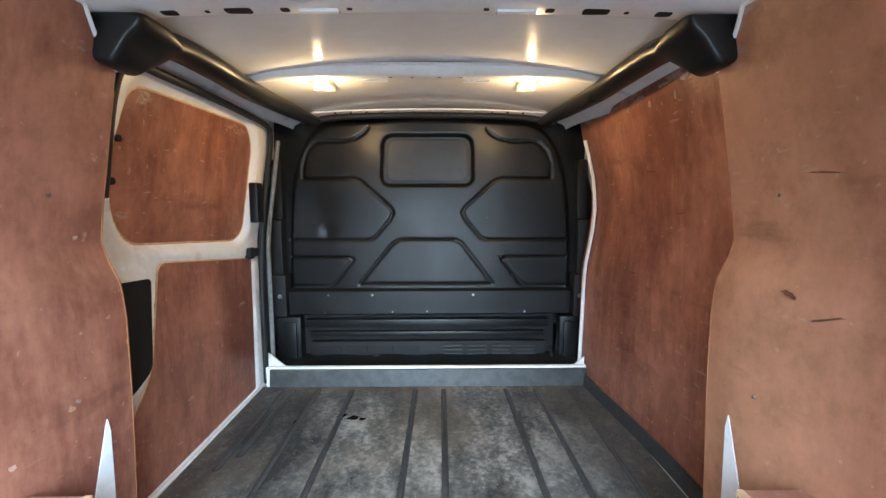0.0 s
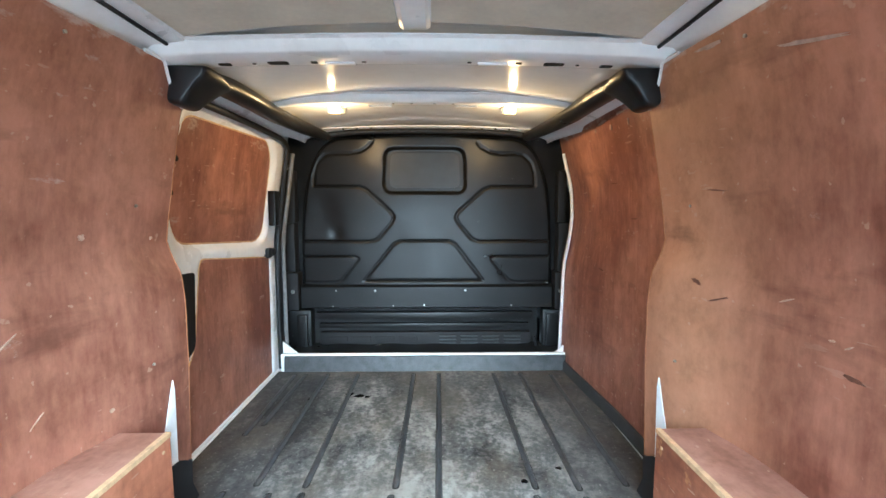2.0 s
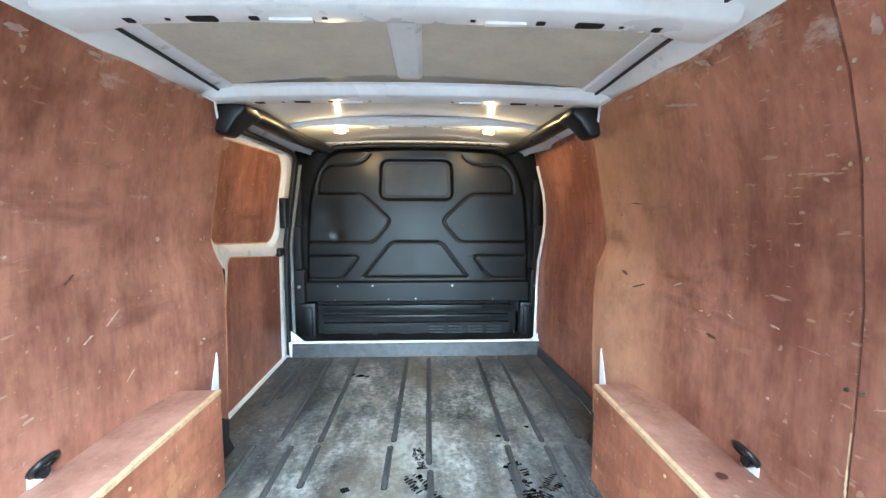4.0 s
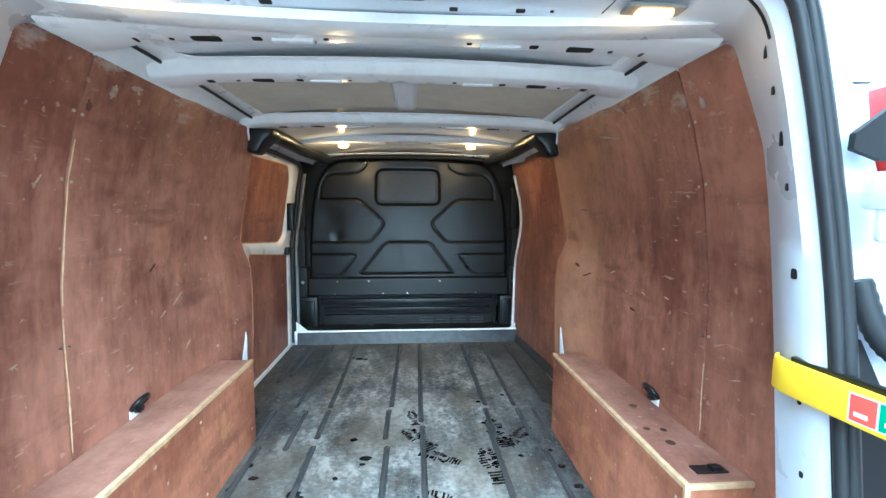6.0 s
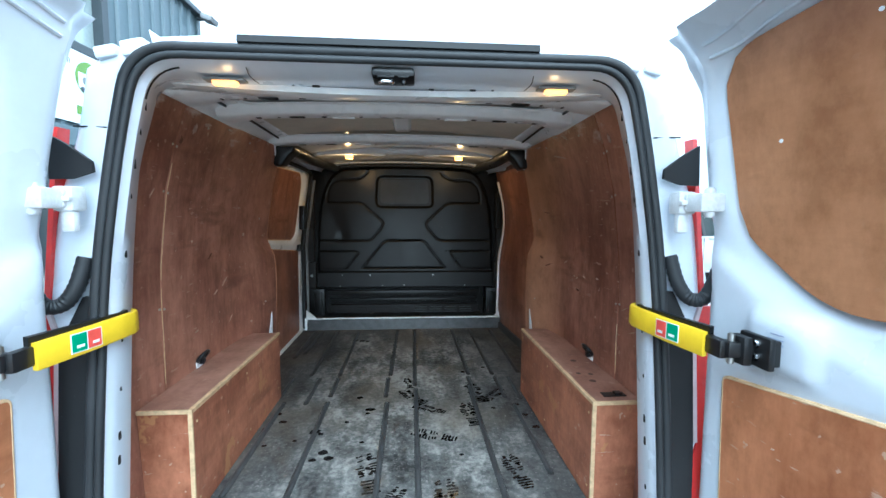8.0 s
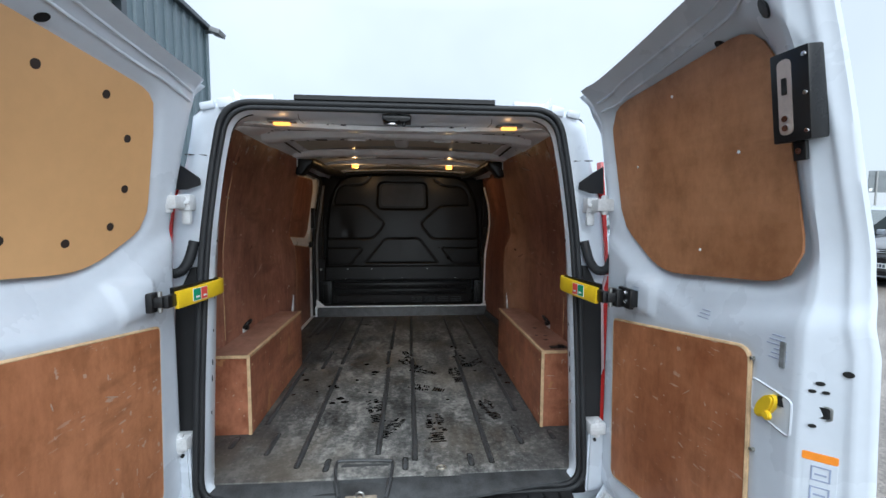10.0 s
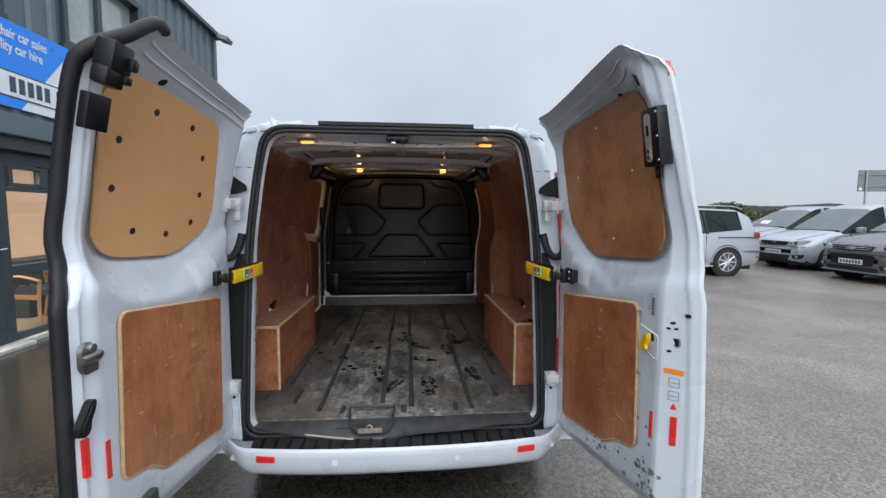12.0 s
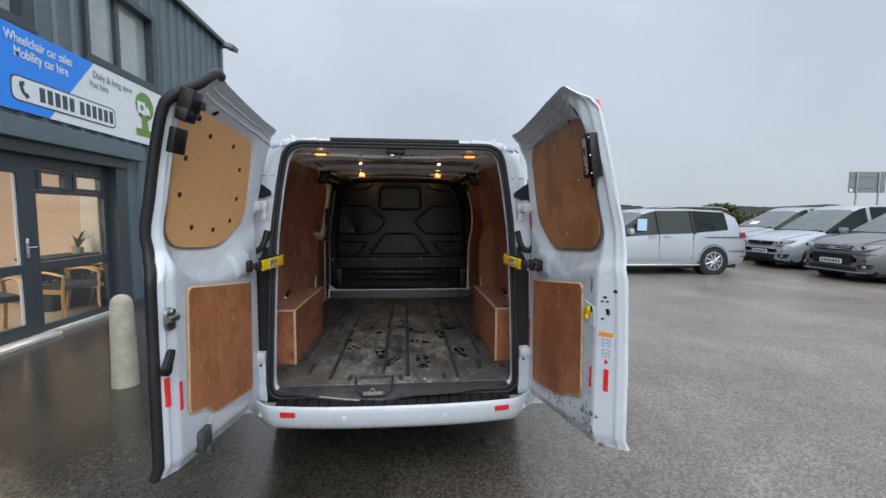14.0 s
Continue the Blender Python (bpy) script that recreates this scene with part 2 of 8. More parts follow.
PANE_GREY = black_plastic("grey_blank_pane", (0.042, 0.045, 0.048), 0.35, 0.15)
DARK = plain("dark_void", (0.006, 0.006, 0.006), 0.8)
BEIGE = plain("beige_sound_pad", (0.62, 0.58, 0.48), 0.85, vary=0.10, scale=8, bump=0.25, grain=120)
YELLOW = plain("yellow_plastic", (0.83, 0.56, 0.015), 0.4, vary=0.06)
RED = plain("red_reflector", (0.72, 0.03, 0.03), 0.28, vary=0.1)
CAR_RED = plain("dark_red_car_lens", (0.26, 0.018, 0.018), 0.2, vary=0.2)
RED_LENS = plain("red_lamp_lens", (0.62, 0.035, 0.03), 0.12, vary=0.12, Coat_Weight=0.6)
CLEAR_LENS = plain("pale_lamp_lens", (0.62, 0.50, 0.50), 0.15, vary=0.1)
STEEL = plain("bare_steel", (0.42, 0.42, 0.41), 0.36, 1.0, vary=0.15, scale=30)
ZINC = plain("zinc_metal", (0.48, 0.46, 0.40), 0.35, 1.0, vary=0.2, scale=25)
CHROME = plain("chrome", (0.75, 0.75, 0.76), 0.12, 1.0, vary=0.03)
GREEN = plain("green_print", (0.02, 0.27, 0.13), 0.5)
RED_PRINT = plain("red_print", (0.72, 0.085, 0.06), 0.5)
ORANGE = plain("orange_print", (0.90, 0.28, 0.02), 0.5)
GREY_PRINT = plain("grey_blue_print", (0.30, 0.34, 0.46), 0.5)
PALE_PRINT = plain("pale_print", (0.78, 0.79, 0.80), 0.5)
WET = plain("wet_dark_print", (0.012, 0.012, 0.013), 0.22, vary=0.2, scale=60)
RIB_BORDER = plain("dark_rib_border", (0.022, 0.022, 0.021), 0.7, vary=0.35, scale=20)
SCRAPE = plain("pale_wood_scrape", (0.46, 0.32, 0.235), 0.7, vary=0.2, scale=60)
PAINT_SMEAR = plain("whitish_paint_smear", (0.40, 0.29, 0.24), 0.7, vary=0.25, scale=50)
DARK_SCAR = plain("dark_wood_scar", (0.13, 0.052, 0.030), 0.6, vary=0.3, scale=60)
FOIL = plain("grey_scuff_metal", (0.20, 0.205, 0.21), 0.55, vary=0.3, scale=30)
DARK_HOLE = plain("dark_hole", (0.03, 0.018, 0.012), 0.7)
LAMP_ON = lit("lit_lamp_lens", (1.0, 0.36, 0.06), 1.5)
TARMAC = asphalt("damp_tarmac")

# ---------------------------------------------------------------- building blocks


def finish(name, bm, material, parent=None, label="", smooth=None):
    """Links a bmesh as one mesh object; smooth: degrees under which edges are shaded round."""
    bmesh.ops.recalc_face_normals(bm, faces=bm.faces[:])
    if smooth is not None:
        for fc in bm.faces:
            fc.smooth = True
        for e in bm.edges:
            if len(e.link_faces) == 2 and e.calc_face_angle(0) > radians(smooth):
                e.smooth = False
    me = bpy.data.meshes.new(name)
    bm.to_mesh(me)
    bm.free()
    me.materials.append(material)
    ob = new(name, me)
    if parent is not None:
        ob.parent = parent
    if label:
        tagged(ob, label)
    return ob


def part(name, bm, material, parent, label="", smooth=None):
    return finish(name, bm, material, parent, label, smooth)


def thing(name, label, category, at=(0, 0, 0), turn=0.0, group=""):
    ob = new(name)
    ob.empty_display_size = 0.1
    ob.matrix_world = pose(*at, 0, 0, turn)
    return tagged(ob, label, category, group)


def box(lo, hi, bevel=0.0, bm=None, segs=2):
    own = bmesh.new()
    bmesh.ops.create_cube(own, size=1.0)
    for v in own.verts:
        v.co = Vector([(a + b) / 2 + c * (b - a) for a, b, c in zip(lo, hi, v.co)])
    if bevel:
        bmesh.ops.bevel(own, geom=own.edges[:], offset=bevel, segments=segs, affect="EDGES", profile=0.6)
    return merge(bm, own)


def merge(bm, own):
    if bm is None:
        return own
    me = bpy.data.meshes.new("tmp")
    own.to_mesh(me)
    own.free()
    bm.from_mesh(me)
    bpy.data.meshes.remove(me)
    return bm


def moved(bm, m):
    bmesh.ops.transform(bm, matrix=m, verts=bm.verts[:])
    return bm


def cyl(p0, p1, r0, r1=None, segs=14, bm=None, bevel=0.0):
    p0, p1 = Vector(p0), Vector(p1)
    own = bmesh.new()
    bmesh.ops.create_cone(own, cap_ends=True, segments=segs, radius1=r0, radius2=r0 if r1 is None else r1, depth=(p1 - p0).length)
    if bevel:
        rim = [e for e in own.edges if len(e.link_faces) == 2 and e.calc_face_angle(0) > 1]
        bmesh.ops.bevel(own, geom=rim, offset=bevel, segments=2, affect="EDGES")
    q = (p1 - p0).to_track_quat("Z", "Y").to_matrix().to_4x4()
    moved(own, Matrix.Translation((p0 + p1) / 2) @ q)
    return merge(bm, own)


def spline(pts, n=8):
    """Catmull-Rom through the points."""
    P = [np.array(p, float) for p in pts]
    P = [2 * P[0] - P[1]] + P + [2 * P[-1] - P[-2]]
    res = []
    for i in range(1, len(P) - 2):
        for s in np.arange(n) / n:
            a, b, c, d = P[i - 1:i + 3]
            res.append(0.5 * (2 * b + (c - a) * s + (2 * a - 5 * b + 4 * c - d) * s * s + (3 * b - a - 3 * c + d) * s ** 3))
    return res + [P[-2]]


def tube(path, radius, sides=10, closed=False, bm=None, squash=1.0):
    """A tube along points; radius: a number, or one for each point; squash flattens it vertically."""
    own = bmesh.new()
    path = [Vector(p) for p in path]
    n = len(path)
    rad = [radius] * n if not hasattr(radius, "__len__") else list(radius)
    rings, up = [], Vector((0, 0, 1))
    ref = None
    for i, p in enumerate(path):
        a = path[(i - 1) % n] if closed or i > 0 else path[i]
        b = path[(i + 1) % n] if closed or i < n - 1 else path[i]
        d = (b - a).normalized()
        if ref is None:
            ref = d.cross(up) if abs(d.dot(up)) < 0.9 else d.cross(Vector((0, 1, 0)))
        ref = (ref - d * ref.dot(d)).normalized()
        o = d.cross(ref)
        rings.append([own.verts.new(p + rad[i] * (math.cos(t) * ref + squash * math.sin(t) * o)) for t in [2 * math.pi * k / sides for k in range(sides)]])
    for i in range(n if closed else n - 1):
        A, B = rings[i], rings[(i + 1) % n]
        for k in range(sides):
            own.faces.new((A[k], A[(k + 1) % sides], B[(k + 1) % sides], B[k]))
    if not closed:
        own.faces.new(rings[0])
        own.faces.new(rings[-1])
    return merge(bm, own)


def rounded(pts, r, n=5):
    """A polygon's points with its corners rounded; r: one radius or one each."""
    res = []
    N = len(pts)
    rs = r if hasattr(r, "__len__") else [r] * N
    for i in range(N):
        p, a, b = (Vector(pts[j]) for j in (i, (i - 1) % N, (i + 1) % N))
        da, db = (a - p), (b - p)
        ra = min(rs[i], da.length * 0.48, db.length * 0.48)
        s, e = p + da.normalized() * ra, p + db.normalized() * ra
        for k in range(n + 1):
            t = k / n
            res.append(tuple((1 - t) ** 2 * s + 2 * t * (1 - t) * p + t * t * e))
    return res


def slab(outline, place, back, bm=None, bevel=0.0):
    """A plate: outline of (a, b) points; place(a, b, 0) gives its face, place(a, b, back) its back."""
    own = bmesh.new()
    f = [own.verts.new(place(a, b, 0)) for a, b in outline]
    g = [own.verts.new(place(a, b, back)) for a, b in outline]
    n = len(f)
    own.faces.new(f)
    own.faces.new(g[::-1])
    for i in range(n):
        own.faces.new((f[i], g[i], g[(i + 1) % n], f[(i + 1) % n]))
    bmesh.ops.recalc_face_normals(own, faces=own.faces[:])
    if bevel:
        rim = [e for e in own.edges if e.verts[0] in f and e.verts[1] in f]
        bmesh.ops.bevel(own, geom=rim, offset=bevel, segments=2, affect="EDGES")
    return merge(bm, own)


def sheet(A, B, front, back=None, bm=None):
    """A closed, curved sheet over a grid: front(a, b) and back(a, b) give its two faces."""
    own = bmesh.new()
    na, nb = len(A), len(B)
    F = [[own.verts.new(front(a, b)) for b in B] for a in A]
    quads = lambda G: [own.faces.new((G[i][j], G[i + 1][j], G[i + 1][j + 1], G[i][j + 1])) for i in range(na - 1) for j in range(nb - 1)]
    quads(F)
    if back is not None:
        G = [[own.verts.new(back(a, b)) for b in B] for a in A]
        quads(G)
        rim = [(i, 0) for i in range(na)] + [(na - 1, j) for j in range(1, nb)] + [(i, nb - 1) for i in range(na - 2, -1, -1)] + [(0, j) for j in range(nb - 2, 0, -1)]
        for (i, j), (k, l) in zip(rim, rim[1:] + rim[:1]):
            own.faces.new((F[i][j], G[i][j], G[k][l], F[k][l]))
    bmesh.ops.recalc_face_normals(own, faces=own.faces[:])
    return merge(bm, own)


def lerp(x, xs, ys):
    return float(np.interp(x, xs, ys))


def smooth_step(x, a, b):
    t = min(1.0, max(0.0, (x - a) / (b - a)))
    return t * t * (3 - 2 * t)


def to_line(p, line, closed=False):
    """How far the point p lies from a polyline."""
    best = 9.0
    n = len(line)
    for i in range(n if closed else n - 1):
        (ax, ay), (bx, by) = line[i], line[(i + 1) % n]
        dx, dy = bx - ax, by - ay
        t = max(0, min(1, ((p[0] - ax) * dx + (p[1] - ay) * dy) / (dx * dx + dy * dy + 1e-12)))
        best = min(best, math.hypot(p[0] - ax - t * dx, p[1] - ay - t * dy))
    return best


def within(p, poly):
    """Distance to a polygon's edge, positive inside."""
    c = False
    n = len(poly)
    for i in range(n):
        (ax, ay), (bx, by) = poly[i], poly[(i + 1) % n]
        if (ay > p[1]) != (by > p[1]) and p[0] < (bx - ax) * (p[1] - ay) / (by - ay) + ax:
            c = not c
    d = to_line(p, poly, True)
    return d if c else -d


def bolt(p, axis, r, parent, material=None, name="bolt"):
    p, axis = Vector(p), Vector(axis).normalized()
    bm = cyl(p - axis * 0.004, p + axis * 0.003, r, segs=10)
    cyl(p + axis * 0.002, p + axis * 0.006, r * 0.6, segs=6, bm=bm)
    return part(name, bm, material or STEEL, parent, smooth=40)


# ---------------------------------------------------------------- ground
bm = bmesh.new()
R0 = [-400, -120, -50, -24, -12, -6, -3, -1.5, 0, 1.5, 3, 6, 12, 24, 50, 120, 400]
own = sheet(R0, R0, lambda a, b: (a, b, 0.0), None)
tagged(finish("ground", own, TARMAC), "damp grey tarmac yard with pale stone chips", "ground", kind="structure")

# ---------------------------------------------------------------- the van
FLOOR = 0.55
van = thing("panel_van", "white panel van with ply-lined load bay and open rear doors", "van")

# --- side linings
Z_A, X_A = (0.50, 0.90, 1.15, 1.35, 1.60, 1.75, 1.91), (0.80, 0.82, 0.822, 0.818, 0.790, 0.755, 0.698)
Z_B, X_B = (0.50, 0.74, 1.00, 1.20, 1.29, 1.335, 1.385, 1.454, 1.67, 1.80, 1.91), (0.752, 0.745, 0.735, 0.733, 0.740, 0.762, 0.780, 0.771, 0.734, 0.708, 0.688)


def wall_x(y, z):
    return lerp(z, Z_A, X_A) + (lerp(z, Z_B, X_B) - lerp(z, Z_A, X_A)) * smooth_step(y, 0.80, 1.22)


CUT = 0.105
ZS = [0.555 + 0.0322 * i for i in range(44)]


def lining(y0, y1, sg, top, label, stuff=None):
    ys = list(np.linspace(y0, y1, max(6, int((y1 - y0) / 0.06))))
    if y1 > 1.2:
        ys = [y for y in ys if y < 1.12] + list(np.linspace(1.13, y1, 12))
    zs = [z for z in ZS if z < top - 0.01] + [top]
    wave = lambda y, z: 0.003 * noise.noise((y * 2.1, z * 1.7, sg * 3.0))
    # the front top corner is cut away round the black roof-edge cover
    cap = lambda y: top - CUT * smooth_step(y, 1.135, 1.24) ** 0.5
    sq = lambda y, z: 1.55 + (z - 1.55) * (cap(y) - 1.55) / (top - 1.55) if z > 1.55 else z
    b = sheet(ys, zs, lambda y, z: (sg * (wall_x(y, sq(y, z)) + wave(y, z)), y, sq(y, z)), lambda y, z: (sg * (wall_x(y, sq(y, z)) + 0.010 + wave(y, z)), y, sq(y, z)))
    return part("ply_lining", b, stuff or PLY, van, label, smooth=35)


for sg in (-1, 1):
    lining(-0.06, 0.272, sg, 1.897, "red-brown coated plywood side lining, scuffed")
    lining(0.278, 1.235, sg, 1.897, "red-brown coated plywood side lining with scrapes", PLY_LIT if sg > 0 else PLY)
    # white triangle of bodywork showing beside the lining's front edge
    f = lambda y, z, d: (sg * (wall_x(y, z) - 0.004 + d), y, z)
    tri_z = [0.712 + 0.0332 * i for i in range(9)]
    outline = [(1.157 - 0.060 * (0.978 - z) / 0.266, z) for z in tri_z] + [(1.163 + 0.006 * (0.978 - z) / 0.266, z) for z in tri_z[::-1][1:]]
    part("body_wedge", slab(outline, f, 0.003), WHITE_IN, van)
    # black rubber corner under the wedge
    b = sheet(list(np.linspace(1.03, 1.232, 12)), [0.553, 0.60, 0.66, 0.71], lambda y, z: (sg * (wall_x(y, z) - 0.006 - 0.020 * (z < 0.56)), y, z - 0.03 * smooth_step(y, 1.17, 1.23) * (z > 0.6)), lambda y, z: (sg * (wall_x(y, z) - 0.001), y, z - 0.03 * smooth_step(y, 1.17, 1.23) * (z > 0.6)))
    part("mat_corner", b, SEAL, van, "black rubber upstand at the lining's foot", smooth=50)
    # raw edge of the sheet
    b = sheet([0, 1], ZS[:38], lambda a, z: (sg * (wall_x(1.235, z) - 0.001 + 0.012 * a), 1.238, z), lambda a, z: (sg * (wall_x(1.235, z) - 0.001 + 0.012 * a), 1.2355, z))
    part("lining_edge", b, PLY_BARE, van, "raw plywood edge")

# pale split lines where sheets meet and the paint has cracked
for sg, y, z0, z1 in ((-1, 0.275, 1.30, 1.70), (-1, 0.275, 0.93, 1.27), (1, 0.275, 0.93, 1.12)):
    path = [(sg * (wall_x(y, z) - 0.001), y + 0.004 * noise.noise((z * 6, 2, sg)) + 0.012 * (z - 0.9) ** 2, z) for z in np.linspace(z0, z1, 26)]
    rr = [0.0012 + 0.0022 * abs(noise.noise((i * 0.45, 5, sg))) for i in range(26)]
    part("sheet_joint", tube(path, rr, 6), PLY_EDGE, van, "pale cracked joint between sheets")

for sg in (-1, 1):
    for y, z in ((0.262, 1.762), (0.288, 1.758), (0.262, 1.605), (0.290, 1.600), (0.262, 1.20), (0.290, 1.195), (0.45, 1.85), (0.85, 1.86), (1.10, 1.50), (1.10, 1.05)):
        part("screw", cyl((sg * (wall_x(y, z) - 0.003), y, z), (sg * (wall_x(y, z) + 0.004), y, z), 0.0042, segs=8), ZINC, van)


def wall_mark(sg, y, z, ly, lz, turn, material, seed, surface=None):
    """A knock or scrape of uneven outline on a side lining."""
    r = random.Random(seed)
    n = 14
    c, s_ = math.cos(radians(turn)), math.sin(radians(turn))
    pts = []
    for i in range(n):
        t = 2 * math.pi * i / n
        k = 0.55 + 0.6 * r.random()
        a, e = 0.8 * ly * k * math.cos(t), 0.5 * lz * k * math.sin(t)
        pts.append((y + c * a - s_ * e, z + s_ * a + c * e))
    fx = surface or wall_x
    part("scrape", slab(pts, lambda a, e, d: (sg * (fx(a, e) - 0.0042 + d), a, e), 0.003), material, van)


for i, m in enumerate(((1, 0.59, 1.866, 0.040, 0.014, 25, PAINT_SMEAR), (1, 0.81, 1.295, 0.030, 0.004, -22, SCRAPE), (1, 0.70, 1.24, 0.010, 0.006, 0, SCRAPE), (1, 0.666, 1.237, 0.014, 0.004, -30, SCRAPE), (1, 0.583, 1.253, 0.022, 0.003, 20, SCRAPE), (1, 0.458, 1.10, 0.006, 0.008, 0, SCRAPE),
                       (1, 0.453, 1.265, 0.014, 0.005, 10, SCRAPE), (1, 0.652, 1.182, 0.032, 0.010, 8, DARK_SCAR), (1, 1.05, 1.295, 0.022, 0.010, 20, DARK_SCAR), (1, 1.0, 1.54, 0.05, 0.004, 5, DARK_SCAR), (1, 0.98, 1.26, 0.045, 0.005, -20, DARK_SCAR), (1, 0.72, 1.80, 0.10, 0.008, 12, PAINT_SMEAR),
                       (1, 0.335, 1.576, 0.010, 0.007, 30, SCRAPE), (1, 0.22, 1.19, 0.030, 0.003, -25, SCRAPE), (1, 0.16, 1.12, 0.026, 0.003, -20, SCRAPE), (1, 0.40, 1.45, 0.008, 0.006, 0, SCRAPE), (1, 0.95, 1.875, 0.06, 0.010, 5, PAINT_SMEAR), (1, 0.70, 1.885, 0.05, 0.010, 8, PAINT_SMEAR), (1, 0.22, 1.80, 0.012, 0.03, 10, PAINT_SMEAR),
                       (-1, 0.946, 1.423, 0.010, 0.016, 20, SCRAPE), (-1, 0.767, 1.218, 0.040, 0.004, 35, SCRAPE), (-1, 0.676, 1.181, 0.026, 0.005, 30, SCRAPE), (-1, 1.16, 1.407, 0.007, 0.010, 0, SCRAPE), (-1, 0.98, 0.972, 0.009, 0.012, 0, SCRAPE), (-1, 0.63, 1.348, 0.022, 0.005, 40, DARK_SCAR), (-1, 0.817, 1.031, 0.030, 0.003, 38, SCRAPE),
                       (-1, 0.501, 1.056, 0.020, 0.006, 10, SCRAPE), (-1, 0.47, 1.42, 0.006, 0.009, 0, SCRAPE), (-1, 0.36, 1.83, 0.014, 0.035, 0, PAINT_SMEAR), (-1, 0.44, 1.86, 0.03, 0.014, 10, PAINT_SMEAR), (-1, 0.30, 1.78, 0.010, 0.03, 15, DARK_SCAR), (-1, 0.85, 1.50, 0.10, 0.05, 12, DARK_SCAR), (-1, 0.62, 1.875, 0.03, 0.010, 0, PAINT_SMEAR),
                       (-1, 0.20, 1.60, 0.02, 0.003, 60, SCRAPE), (-1, 0.14, 1.20, 0.012, 0.004, 20, SCRAPE))):
    if i != 31:
        wall_mark(*m, seed=40 + i)

# front lining on the closed side
def front_x(y, z):
    return lerp(z, (0.5, 1.3, 1.6, 1.9), (0.862, 0.865, 0.845, 0.775)) - 0.055 * smooth_step(y, 1.5, 2.4) * (1 - smooth_step(z, 1.1, 1.5))


ys, zs = list(np.linspace(1.22, 2.42, 14)), [0.552 + 0.0327 * i for i in range(42)]
part("ply_lining", sheet(ys, zs, lambda y, z: (front_x(y, z), y, z), lambda y, z: (front_x(y, z) + 0.01, y, z)), PLY, van, "red-brown plywood lining with whitish scuffed top", smooth=35)
for i, m in enumerate(((1.62, 1.868, 0.05, 0.010, 0), (1.80, 1.862, 0.07, 0.012, -3), (1.50, 1.86, 0.03, 0.016, 0), (1.98, 1.872, 0.04, 0.008, 0), (1.72, 1.83, 0.012, 0.03, 0), (1.56, 1.82, 0.008, 0.03, 5), (1.88, 1.84, 0.010, 0.02, 0))):
    wall_mark(1, *m, PAINT_SMEAR, 90 + i, front_x)
for i, m in enumerate(((1.78, 1.60, 0.05, 0.006, 3), (1.60, 1.45, 0.04, 0.005, -4), (1.9, 1.2, 0.03, 0.004, 10))):
    wall_mark(1, *m, DARK_SCAR, 110 + i, front_x)
b = tube([(front_x(2.38, z) - 0.012, 2.37 - 0.03 * math.sin((z - 0.6) * 2.4), z) for z in np.linspace(0.64, 1.80, 14)], 0.010, 6)
part("pillar_edge", b, WHITE_IN, van, smooth=60)

